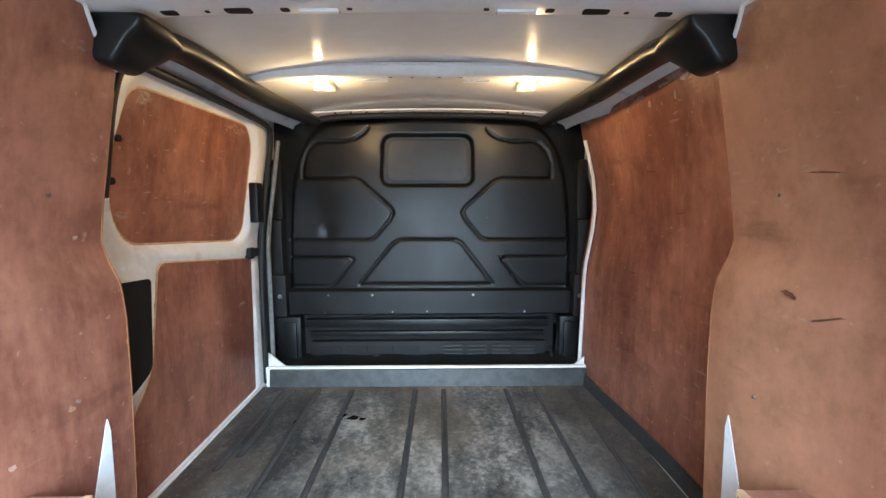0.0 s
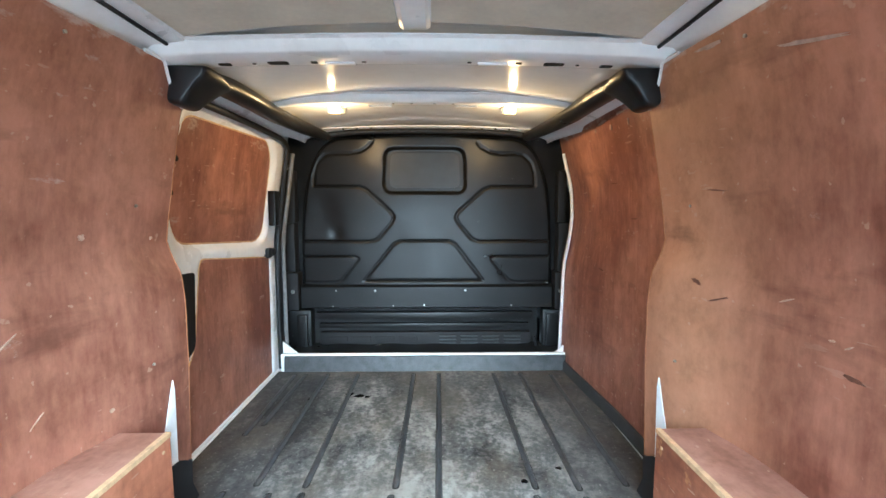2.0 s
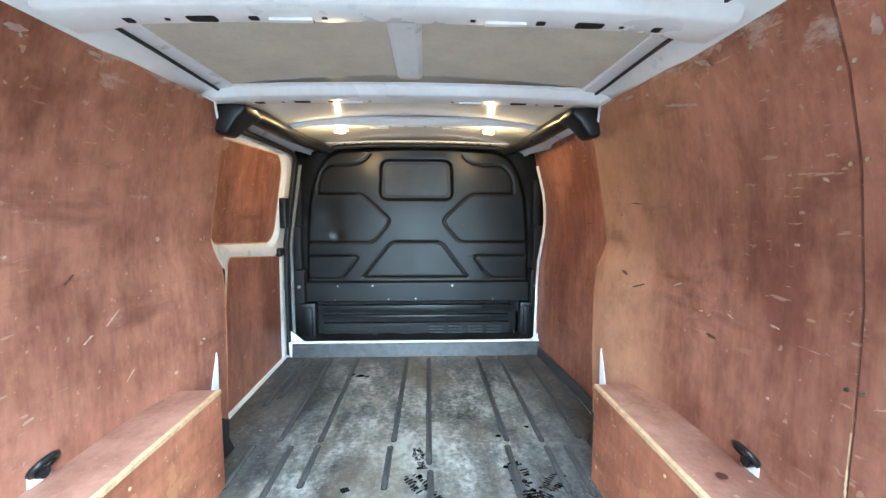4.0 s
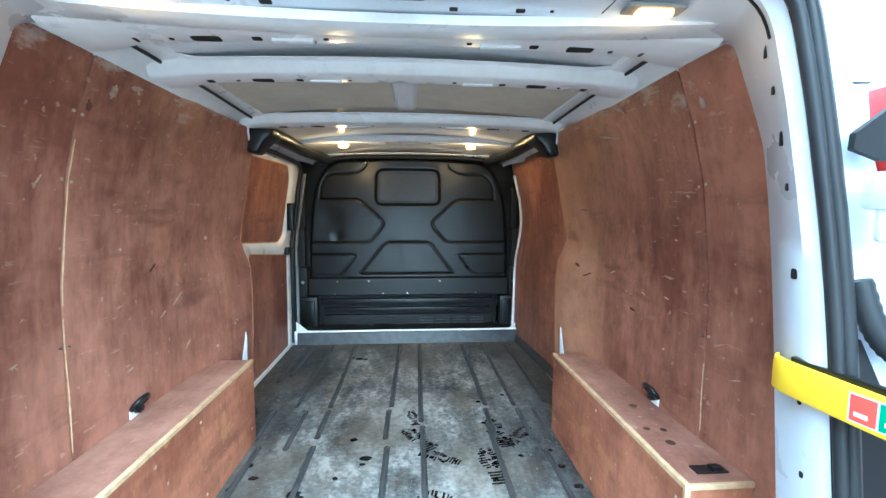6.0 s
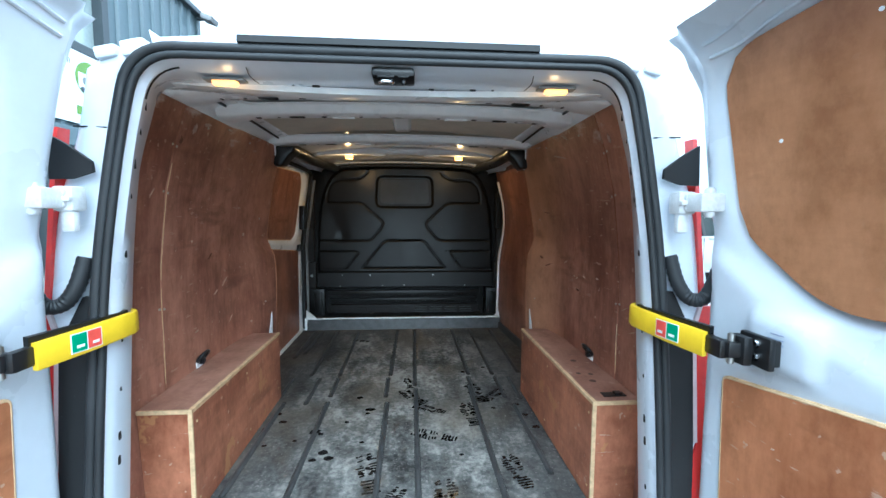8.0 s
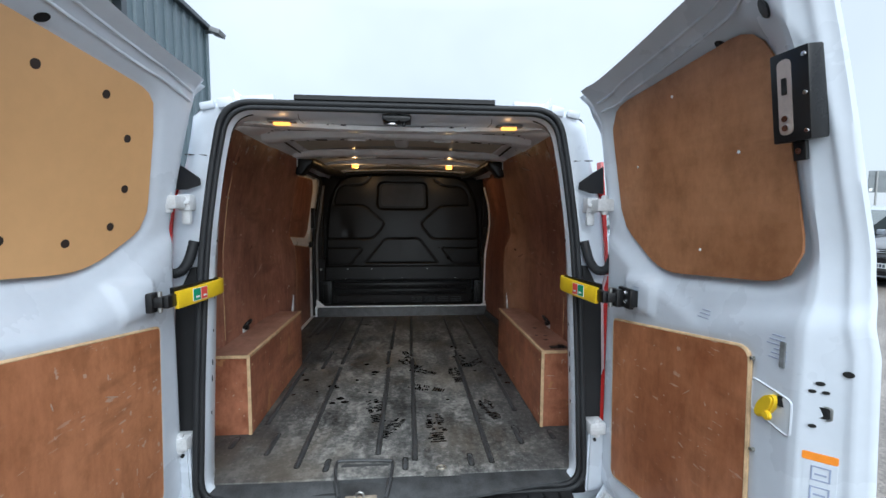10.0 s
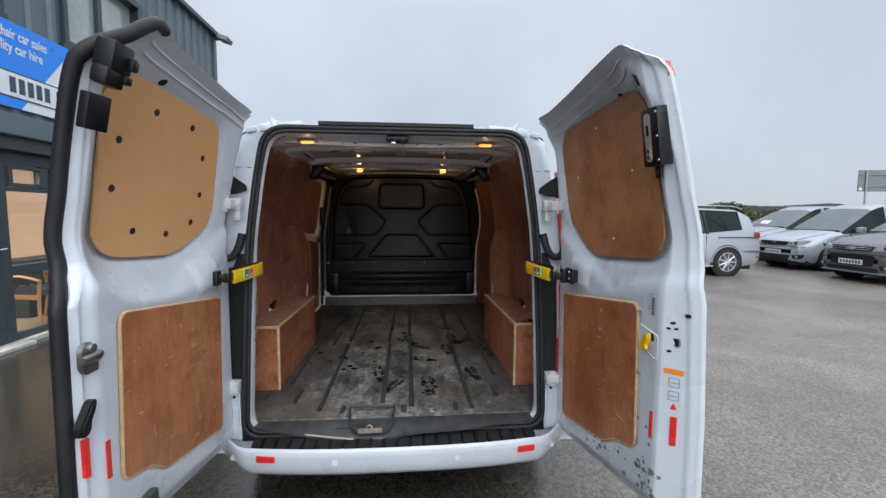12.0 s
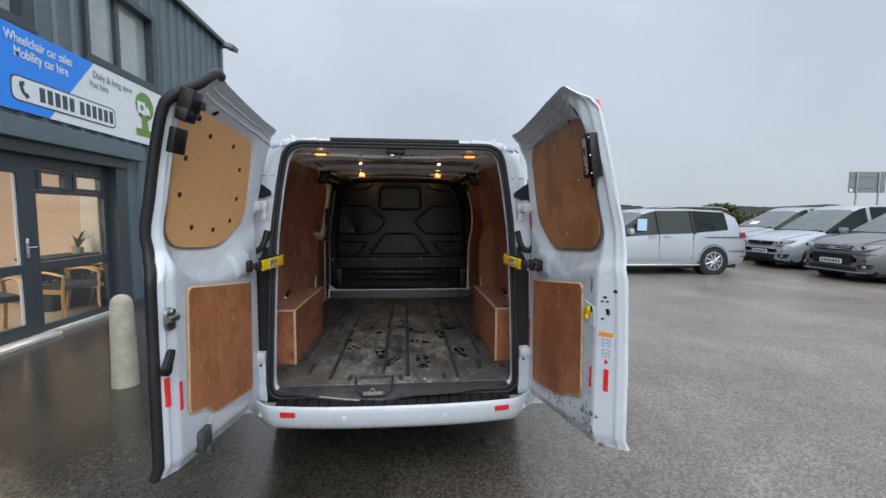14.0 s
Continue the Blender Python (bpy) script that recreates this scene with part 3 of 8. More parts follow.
# --- wheel boxes
for sg, y0, y1 in ((-1, 0.105, 0.995), (1, 0.080, 0.995)):
    wb = new("wheel_box")
    wb.parent = van
    tagged(wb, "plywood wheel-arch box with pale raw edges")
    xi = 0.650
    b = sheet(list(np.linspace(xi, 1.0, 2)), list(np.linspace(y0, y1, 16)), lambda a, y: (sg * (a if a < 0.9 else wall_x(y, 0.91) - 0.001), y, 0.909), lambda a, y: (sg * (a if a < 0.9 else wall_x(y, 0.91) - 0.001), y, 0.897))
    part("top_board", b, PLY_TOP, wb, "dusty red-brown plywood top")
    part("side_board", box((min(sg * xi, sg * (xi + 0.012)), y0, FLOOR + 0.002), (max(sg * xi, sg * (xi + 0.012)), y1, 0.897), 0.001), PLY_BOX, wb, "chipped red-brown plywood side")
    b = slab([(sg * (xi + 0.013), FLOOR + 0.002), (sg * (xi + 0.013), 0.896), (sg * (wall_x(y0, 0.89) - 0.002), 0.896), (sg * (wall_x(y0, 0.6) - 0.002), FLOOR + 0.002)], lambda a, c, d: (a, y0 + 0.003 + d, c), 0.012)
    part("end_board", b, PLY_BOX, wb)
    b = slab([(sg * (xi + 0.013), FLOOR + 0.002), (sg * (xi + 0.013), 0.896), (sg * (wall_x(y1, 0.89) - 0.002), 0.896), (sg * (wall_x(y1, 0.6) - 0.002), FLOOR + 0.002)], lambda a, c, d: (a, y1 - 0.014 + d, c), 0.012)
    part("end_board", b, PLY_BOX, wb)
    # pale raw edges along the top and the rear corner
    b = bmesh.new()
    steps = np.linspace(y0, y1, 24)
    for a, c in zip(steps, steps[1:]):
        w = 0.0105 + 0.003 * noise.noise((a * 9, sg, 0))
        box((min(sg * (xi - 0.0025), sg * (xi + w)), a, 0.899), (max(sg * (xi - 0.0025), sg * (xi + w)), c, 0.9115), bm=b)
    part("edge_strip", b, PLY_EDGE, wb, "pale raw plywood edge")
    part("edge_strip", box((min(sg * (xi - 0.0025), sg * (xi + 0.011)), y0 - 0.003, FLOOR + 0.002), (max(sg * (xi - 0.0025), sg * (xi + 0.011)), y0 + 0.005, 0.9112), 0.001), PLY_EDGE, wb, "pale raw plywood edge")
    part("edge_strip", box((min(sg * (xi + 0.012), sg * (wall_x(y0, 0.9) - 0.004)), y0 - 0.003, 0.898), (max(sg * (xi + 0.012), sg * (wall_x(y0, 0.9) - 0.004)), y0 + 0.005, 0.9112), 0.001), PLY_EDGE, wb, "pale raw plywood edge")
    for i, (yy, zz) in enumerate(((y0 + 0.03, 0.60), (y0 + 0.03, 0.86), (0.55, 0.86), (0.57, 0.60), (y1 - 0.03, 0.87), (y1 - 0.04, 0.62))):
        part("screw", cyl((sg * (xi - 0.0015), yy, zz), (sg * (xi + 0.004), yy, zz), 0.005, segs=8), PLY_EDGE, wb)
    # the box sinks slightly towards its front end
    for o in wb.children:
        for v in o.data.vertices:
            v.co.z += (0.001 - 0.008 * (v.co.y - y0) / (y1 - y0)) * (v.co.z - FLOOR) / 0.36
    # lashing ring behind the box, on a white bracket
    ring = new("lashing_ring")
    ring.parent = van
    tagged(ring, "black lashing ring on a small white bracket")
    ry, rz = (0.51, 0.930) if sg < 0 else (0.49, 0.932)
    rx = wall_x(ry, rz)
    b = tube([(sg * (rx - 0.016 - 0.016 * math.sin(t)), ry + 0.031 * math.cos(t), rz + 0.018 + 0.020 * math.sin(t)) for t in np.linspace(0, 2 * math.pi, 15)[:-1]], 0.0075, 7, closed=True)
    part("ring", b, PLASTIC_GLOSS, ring, smooth=60)
    part("hub", cyl((sg * (rx - 0.022), ry, rz), (sg * (rx + 0.002), ry, rz), 0.014, bevel=0.004), PLASTIC_GLOSS, ring, smooth=50)
    part("bracket", box((min(sg * (rx - 0.004), sg * (rx + 0.006)), ry - 0.025, 0.900), (max(sg * (rx - 0.004), sg * (rx + 0.006)), ry + 0.03, 0.933), 0.002), WHITE_IN, ring)
# knots, burn marks and a latch plate on the box tops
for x, y, r in ((0.735, 0.47, 0.013), (0.70, 0.33, 0.010), (0.745, 0.32, 0.010), (0.725, 0.255, 0.013)):
    b = bmesh.new()
    bmesh.ops.create_circle(b, cap_ends=True, segments=12, radius=r)
    part("knot", moved(b, pose(x, y, 0.9105)), plain("dark_knot", (0.07, 0.028, 0.018), 0.5), van)
b = box((0.705, 0.118, 0.9095), (0.785, 0.150, 0.913), 0.001)
box((0.745, 0.120, 0.912), (0.770, 0.142, 0.922), 0.003, bm=b)
part("latch_plate", b, PLASTIC_GLOSS, van, "small black latch plate")

# --- load floor
part("subfloor", box((-0.92, -0.24, 0.40), (0.92, 2.60, 0.538)), WHITE_DIRTY, van)
mat_ = part("floor_mat", box((-0.857, -0.235, 0.539), (0.835, 2.285, FLOOR), 0.002), RUBBER, van, "worn black rubber load mat with moulded ribs and dusty patches")


def rib(x, y0, y1, w=0.011, skew=0.0):
    b = bmesh.new()
    n = 7
    prof = [(-1.0, 0.0), (-0.72, 0.75), (0.0, 1.0), (0.72, 0.75), (1.0, 0.0)]
    ends = [(y0, 0.1), (y0 + 0.02, 0.8), (y0 + 0.035, 1.0), (y1 - 0.035, 1.0), (y1 - 0.02, 0.8), (y1, 0.1)]
    rows = []
    for y, s in ends:
        xx = x + skew * (y - y0) / (y1 - y0)
        rows.append([b.verts.new((xx + a * w * (0.5 + 0.5 * s), y, FLOOR - 0.001 + 0.011 * h * s)) for a, h in prof])
    for A, B in zip(rows, rows[1:]):
        for i in range(4):
            b.faces.new((A[i], A[i + 1], B[i + 1], B[i]))
    part("rib", b, RIB_RUBBER, mat_, smooth=60)
    # flat dark border on the mat, slightly wider than the rib
    pts = rounded([(-w * 1.10, y0 - 0.004), (w * 1.10, y0 - 0.004), (w * 1.10, y1 + 0.004), (-w * 1.10, y1 + 0.004)], w * 1.4, 3)
    part("rib_groove", slab(pts, lambda a, c, d: (x + a + skew * (c - y0) / (y1 - y0), c, FLOOR + 0.0006 + d), -0.002), RIB_BORDER, mat_)


for x, y0, y1, sk in ((-0.745, 1.60, 2.24, 0.0), (-0.70, 1.68, 2.24, 0.015), (-0.56, 1.28, 2.24, 0.0), (-0.39, 1.27, 2.24, 0.0), (-0.083, 1.26, 2.24, 0.01), (0.063, 1.10, 2.24, 0.006),
                      (0.392, 1.25, 2.24, -0.01), (0.538, 1.24, 2.24, -0.005), (0.705, 1.26, 2.22, 0.0),
                      (-0.655, 0.98, 1.25, 0.0), (-0.50, 0.90, 1.24, 0.0), (-0.39, 0.98, 1.24, 0.0), (-0.094, 0.96, 1.225, 0.0), (0.385, 0.93, 1.215, 0.0), (0.545, 0.92, 1.205, 0.0), (0.628, 0.90, 1.20, 0.0),
                      (-0.615, 0.20, 0.93, 0.0), (-0.390, -0.16, 0.92, 0.0), (-0.082, -0.09, 0.90, 0.0), (0.068, -0.14, 1.06, 0.0), (0.372, -0.18, 1.09, 0.0), (0.575, 0.25, 0.84, 0.0),
                      (-0.535, -0.06, 0.11, 0.0), (-0.70, 0.00, 0.09, 0.0), (0.528, -0.05, 0.10, 0.0), (0.68, -0.02, 0.05, 0.0), (-0.275, -0.19, -0.11, 0.0), (0.03, -0.20, -0.12, 0.0), (0.29, -0.19, -0.11, 0.0)):
    rib(x, y0, y1, skew=sk)

# turned-up edges of the mat
b = sheet(list(np.linspace(-0.822, 0.822, 30)), [0, 0.35, 0.7, 1.0], lambda x, s: (x, 2.278 + 0.012 * s + 0.002 * math.sin(x * 9), FLOOR - 0.002 + 0.086 * s), lambda x, s: (x, 2.290 + 0.012 * s + 0.002 * math.sin(x * 9), FLOOR - 0.002 + 0.088 * s))
part("mat_upstand", b, RIB_RUBBER, mat_, smooth=50)
b = sheet(list(np.linspace(1.26, 2.288, 18)), [0, 0.5, 1.0], lambda y, s: (front_x(y, 0.6) - 0.014 - 0.006 * (1 - s), y, FLOOR - 0.002 + 0.055 * s), lambda y, s: (front_x(y, 0.6) - 0.003, y, FLOOR - 0.002 + 0.056 * s))
part("mat_upstand", b, RIB_RUBBER, mat_, smooth=50)
# the rear lip droops over the sill and the seal
def lip(x, s, low=0.0):
    belly = max(0.0, 1 - (x / 0.67) ** 2)
    ye = -0.272 - 0.072 * belly
    ze = 0.536 - 0.008 * belly - 0.036 * math.exp(-((x + 0.20) / 0.24) ** 2) + 0.003 * math.sin(x * 17)
    return (x, -0.200 + (ye + 0.200) * s, FLOOR - 0.001 + (ze - FLOOR) * s ** 1.6 - low)


b = sheet(list(np.linspace(-0.668, 0.668, 64)), list(np.linspace(0, 1, 10)), lip, lambda x, s: lip(x, s, 0.010))
part("mat_lip", b, RIB_RUBBER, mat_, "sagging rubber lip over the rear sill", smooth=60)
b = tube([(lip(x, 0.97)[0], lip(x, 0.97)[1] - 0.002, lip(x, 0.97)[2] + 0.001) for x in np.linspace(-0.42, -0.20, 14)], 0.004, 6)
part("worn_edge", b, plain("worn_tan_edge", (0.40, 0.32, 0.25), 0.5, vary=0.3, scale=30), mat_, "worn tan edge of the mat")
# latch recess at the sill
rec = new("latch_recess")
rec.parent = van
tagged(rec, "recessed floor latch with a dirty metal plate")
b = tube(spline([(-0.205, -0.318, 0.532), (-0.225, -0.25, 0.551), (-0.238, -0.16, 0.556), (-0.215, -0.135, 0.557), (-0.045, -0.145, 0.557), (-0.020, -0.165, 0.556), (-0.026, -0.26, 0.551), (-0.040, -0.326, 0.530)], 5), 0.0065, 8)
part("surround", b, RIB_RUBBER, rec, smooth=60)
b = slab(rounded([(-0.222, -0.150), (-0.030, -0.158), (-0.045, -0.335), (-0.200, -0.328)], 0.02, 4), lambda x, y, d: (x, y, 0.5525 + (y + 0.15) * 0.14 + d), -0.006)
part("cavity", b, RIB_RUBBER, rec)
part("plate", box((-0.180, -0.338, 0.522), (-0.070, -0.322, 0.540), 0.002), plain("dirty_plate", (0.27, 0.23, 0.18), 0.6, vary=0.4, scale=60), rec)
part("hook", tube([(-0.140, -0.330, 0.536), (-0.140, -0.330, 0.552), (-0.128, -0.330, 0.558), (-0.116, -0.330, 0.552), (-0.116, -0.330, 0.536)], 0.004, 7), STEEL, rec, smooth=60)
b = box((0.10, -0.250, FLOOR - 0.001), (0.235, -0.170, FLOOR + 0.003), 0.002)
part("anchor_patch", b, RUBBER, mat_)
b = tube([(0.168 + 0.016 * math.cos(t), -0.205 + 0.012 * math.sin(t), FLOOR + 0.006) for t in np.linspace(0, 2 * math.pi, 13)[:-1]], 0.004, 6, closed=True)
part("anchor_ring", b, ZINC, mat_, smooth=60)

# wet boot prints and drips
rng = random.Random(11)


def boot_print(x, y, ang, size=1.0, heel=True, bars=9):
    b = bmesh.new()
    def piece(pts):
        vs = [b.verts.new((px * size, py * size, 0)) for px, py in pts]
        b.faces.new(vs)
    for i in range(bars):
        t = i / (bars - 1)
        yy = 0.015 + 0.125 * t
        w = 0.047 * math.sin(math.pi * (0.24 + 0.62 * t)) ** 0.7
        for s in (-1, 1):
            if rng.random() < 0.22:
                continue
            inner = 0.006 + 0.005 * rng.random()
            lift = 0.007 * s * (0.4 + rng.random() * 0.4)
            th = 0.006 + 0.006 * rng.random()
            w_ = w * (0.75 + 0.3 * rng.random())
            piece([(s * inner, yy), (s * w_, yy + lift), (s * w_ * (0.85 + 0.2 * rng.random()), yy + lift + th), (s * inner * 1.3, yy + th)])
    hb = bmesh.new()
    if heel:
        for i in range(5):
            yy = -0.085 + 0.016 * i
            w = 0.034 * (0.6 + 0.4 * rng.random())
            hb.faces.new([hb.verts.new((px * size, py * size, 0)) for px, py in ((-w, yy), (w, yy), (w * 0.98, yy + 0.0095), (-w * 0.98, yy + 0.0095))])
    for i in range(14):
        cx, cy, rr_ = rng.uniform(-0.036, 0.036), rng.uniform(-0.07, 0.14), rng.uniform(0.004, 0.013)
        piece([(cx + rr_ * rng.uniform(0.7, 1.2) * math.cos(a), cy + rr_ * rng.uniform(0.7, 1.2) * math.sin(a)) for a in (0, 0.9, 1.8, 2.7, 3.6, 4.5, 5.4)])
    bmesh.ops.transform(b, matrix=pose(x, y, FLOOR + 0.0012, 0, 0, ang), verts=b.verts[:])
    part("boot_print", b, WET, mat_, "dark wet boot print")
    bmesh.ops.transform(hb, matrix=pose(x, y, FLOOR + 0.0012, 0, 0, ang), verts=hb.verts[:])
    part("heel_print", hb, WET, mat_, "dark wet heel print")


for a in ((-0.115, 0.27, 12, 1.05), (-0.045, 0.10, -25, 0.8), (0.170, 0.545, 70, 0.9), (0.155, 0.80, 60, 0.75), (0.064, 0.93, 35, 0.9), (0.405, 0.95, 8, 1.0), (0.335, 0.715, 5, 1.0), (0.470, 0.93, -40, 0.8),
          (0.455, 0.25, 10, 0.9), (0.168, 0.08, 3, 1.1), (0.03, 1.12, 10, 0.6)):
    boot_print(*a)


def drip(x, y, r):
    b = bmesh.new()
    n = 11
    b.faces.new([b.verts.new((x + r * (0.7 + 0.5 * rng.random()) * math.cos(2 * math.pi * i / n) * 1.2, y + r * (0.7 + 0.5 * rng.random()) * math.sin(2 * math.pi * i / n), FLOOR + 0.0009)) for i in range(n)])
    part("drip_mark", b, WET, mat_, "small dark drip")


for x, y, r in ((-0.385, 1.98, 0.018), (-0.33, 1.96, 0.022), (-0.29, 1.95, 0.014), (-0.57, 1.93, 0.008), (0.50, 1.36, 0.010), (0.36, 1.29, 0.012), (-0.23, 0.96, 0.016), (-0.16, 0.82, 0.020), (-0.17, 0.78, 0.010), (-0.39, 0.62, 0.022), (-0.36, 0.60, 0.012),
                (-0.26, 0.70, 0.010), (-0.32, 0.45, 0.019), (-0.29, 0.41, 0.017), (-0.35, 0.40, 0.013), (-0.56, 0.72, 0.014), (-0.60, 0.80, 0.012), (-0.62, 0.66, 0.013), (0.46, 0.80, 0.010), (0.60, 0.72, 0.013), (0.59, 0.83, 0.011), (0.62, 0.60, 0.016),
                (-0.46, 0.55, 0.009), (0.25, 0.40, 0.008), (-0.17, 0.52, 0.009), (0.63, 0.98, 0.012), (-0.58, 0.52, 0.010)):
    drip(x, y, r)

# --- bulkhead between load bay and cab
BH = 2.50
lines = []
for s in (-1, 1):
    m = lambda pts: [(s * a - 0.014, c) for a, c in pts]
    lines.append(m([(0.672, 1.622), (0.40, 1.62), (0.36, 1.605), (0.205, 1.465), (0.190, 1.437), (0.205, 1.40), (0.29, 1.30), (0.33, 1.286), (0.762, 1.286)]))
    lines.append(m([(0.672, 1.622), (0.668, 1.70), (0.645, 1.765), (0.60, 1.808), (0.55, 1.818), (0.45, 1.818), (0.39, 1.83), (0.345, 1.856), (0.318, 1.885)]))
    lines.append(m([(0.762, 1.192), (0.44, 1.192), (0.41, 1.178), (0.515, 1.045), (0.55, 1.028), (0.762, 1.028)]))
lines.append([(-0.392, 1.042), (-0.208, 1.268), (-0.168, 1.289), (0.134, 1.289), (0.172, 1.268), (0.345, 1.042), (-0.392, 1.042)])
dome = rounded([(-0.768, 1.00), (-0.762, 1.36), (-0.73, 1.66), (-0.62, 1.90), (0, 1.935), (0.62, 1.90), (0.73, 1.66), (0.762, 1.36), (0.768, 1.00)], [0.02, 0.2, 0.2, 0.22, 0.5, 0.22, 0.2, 0.2, 0.02], 6)
pane = rounded([(-0.266, 1.582), (0.238, 1.582), (0.225, 1.850), (-0.253, 1.850)], 0.060, 6)


def bulk_y(x, z):
    p = (x, z)
    y = BH + 0.012 * (x / 0.8) ** 2
    d = within(p, dome)
    y += 0.035 * (1 - smooth_step(d, -0.012, 0.006))
    g = min(to_line(p, l) for l in lines)
    y += 0.009 * (1 - smooth_step(g, 0.002, 0.0085))
    w = within(p, pane)
    y += 0.030 * smooth_step(w, -0.006, 0.006)
    # shallow dent in the panel
    y += 0.010 * math.exp(-((x + 0.56) ** 2 + (z - 1.33) ** 2) / 0.0016) + 0.007 * math.exp(-((x + 0.62) / 0.09) ** 2 - ((z - 1.44) / 0.11) ** 2)
    return y


bulk = part("bulkhead", sheet(list(np.linspace(-0.93, 0.93, 230)), list(np.linspace(0.985, 1.965, 124)), lambda x, z: (x, bulk_y(x, z), z), None), PLASTIC, van, "black moulded bulkhead with embossed panels and a dent", smooth=70)
inner = rounded([(-0.230, 1.612), (0.202, 1.612), (0.192, 1.822), (-0.220, 1.822)], 0.045, 6)
part("blank_pane", slab(inner, lambda a, c, d: (a, BH + 0.0135 + d, c), 0.004, bevel=0.002), PANE_GREY, bulk, "dark grey blanked window", smooth=40)
b = sheet(list(np.linspace(-0.775, 0.775, 40)), [0.872, 0.880, 0.900, 0.985, 1.005, 1.018], lambda x, z: (x, BH - 0.022 + (0.016 if z > 1.01 or z < 0.875 else 0.0) + 0.003 * math.sin(x * 2), z), lambda x, z: (x, BH + 0.03, z))
part("beam", b, PLASTIC, bulk, "black cross beam with scratches", smooth=40)
for x, z, r in ((-0.32, 0.985, 0.007), (0.235, 0.985, 0.007), (-0.56, 0.985, 0.006), (-0.58, 0.887, 0.005), (-0.21, 0.89, 0.005), (-0.02, 0.893, 0.006), (0.52, 0.89, 0.006)):
    bolt((x, BH - 0.023, z), (0, -1, 0), r, bulk)
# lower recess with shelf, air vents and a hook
# near-black panel: the shadow deep in the recess is put into its colour
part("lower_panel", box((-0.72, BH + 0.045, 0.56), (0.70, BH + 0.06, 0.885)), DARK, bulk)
b = box((-0.70, BH - 0.005, 0.800), (0.66, BH + 0.05, 0.842), 0.006)
box((-0.68, BH + 0.012, 0.742), (0.64, BH + 0.05, 0.768), 0.005, bm=b)
part("shelf_rail", b, PLASTIC, bulk, smooth=40)
grille = part("vent_panel", box((-0.67, BH - 0.002, 0.578), (0.645, BH + 0.04, 0.715), 0.006), PLASTIC_DULL, bulk, "black vent panel", smooth=40)
for g in range(4):
    for r in range(4):
        x0 = 0.075 + 0.135 * g
        part("vent_slat", box((x0, BH - 0.012, 0.622 + 0.021 * r), (x0 + 0.105, BH - 0.001, 0.631 + 0.021 * r), 0.0015), PANE_GREY, bulk)
        part("vent_slot", box((x0, BH - 0.0035, 0.631 + 0.021 * r), (x0 + 0.105, BH - 0.0015, 0.641 + 0.021 * r)), DARK, bulk)
for g in range(4):
    x0 = -0.62 + 0.145 * g
    part("vent_rib", box((x0, BH - 0.006, 0.655), (x0 + 0.12, BH - 0.001, 0.690), 0.003), PLASTIC_DULL, bulk)
b = tube([(-0.345, BH - 0.006, 0.598), (-0.338, BH - 0.018, 0.628), (-0.30, BH - 0.020, 0.636), (-0.262, BH - 0.018, 0.628), (-0.255, BH - 0.006, 0.598)], 0.009, 8)
box((-0.36, BH - 0.012, 0.588), (-0.24, BH, 0.604), 0.003, bm=b)
part("hook", b, STEEL, bulk, "scuffed metal hook", smooth=50)
for sg in (-1, 1):
    # stepped side mouldings beside the bulkhead
    b = box((min(sg * 0.715, sg * 0.905), BH - 0.035, 0.60), (max(sg * 0.715, sg * 0.905), BH + 0.05, 0.865), 0.012)
    box((min(sg * 0.735, sg * 0.80), BH - 0.052, 0.62), (max(sg * 0.735, sg * 0.80), BH - 0.03, 0.84), 0.008, bm=b)
    part("side_moulding", b, PLASTIC, bulk, smooth=40)
    b = box((min(sg * 0.782, sg * 0.86), BH - 0.05, 0.868), (max(sg * 0.782, sg * 0.86), BH + 0.05, 1.10), 0.01)
    box((min(sg * 0.80, sg * 0.875), BH - 0.03, 1.10), (max(sg * 0.80, sg * 0.875), BH + 0.05, 1.40), 0.012, bm=b)
    box((min(sg * 0.795, sg * 0.85), BH - 0.015, 1.40), (max(sg * 0.795, sg * 0.85), BH + 0.05, 1.72), 0.012, bm=b)
    part("side_moulding", b, PLASTIC_DULL, bulk, smooth=40)
    bolt((sg * 0.815, BH - 0.052, 0.985), (0, -1, 0), 0.012, bulk)
    # chamfered white corner behind the mat's front edge
    f = lambda a, c, d: (sg * a, 2.331 + d, c)
    part("corner_plate", slab([(0.757, 0.640), (0.757, 0.622), (0.868, 0.622), (0.868, 0.725), (0.836, 0.704)], f, 0.01), WHITE_IN, van)
part("floor_ledge", box((-0.85, 2.303, 0.535), (0.85, 2.328, 0.646), 0.004), WHITE_IN, van, "white painted floor ledge")
b = sheet(list(np.linspace(-0.80, 0.80, 41)), [0, 0.3, 1.0], lambda x, q: (x, 2.329 + 0.20 * q, 0.628 + 0.012 * (q > 0.2) + 0.004 * math.sin(x * 21) * (q > 0.2)), lambda x, q: (x, 2.329 + 0.20 * q, 0.56))
part("bulkhead_foot", b, PLASTIC, bulk, "black foot flange under the vents", smooth=40)
b = tube([(0.66, BH - 0.045, 0.70), (0.675, BH - 0.055, 0.62), (0.70, BH - 0.05, 0.60), (0.69, BH - 0.06, 0.66), (0.72, BH - 0.055, 0.615)], 0.008, 7)
part("loose_cable", b, PLASTIC_DULL, van, "short loop of black cable", smooth=60)

# --- roof seen from inside
def roof_z(x):
    return 1.985 - 0.040 * (x / 0.62) ** 2


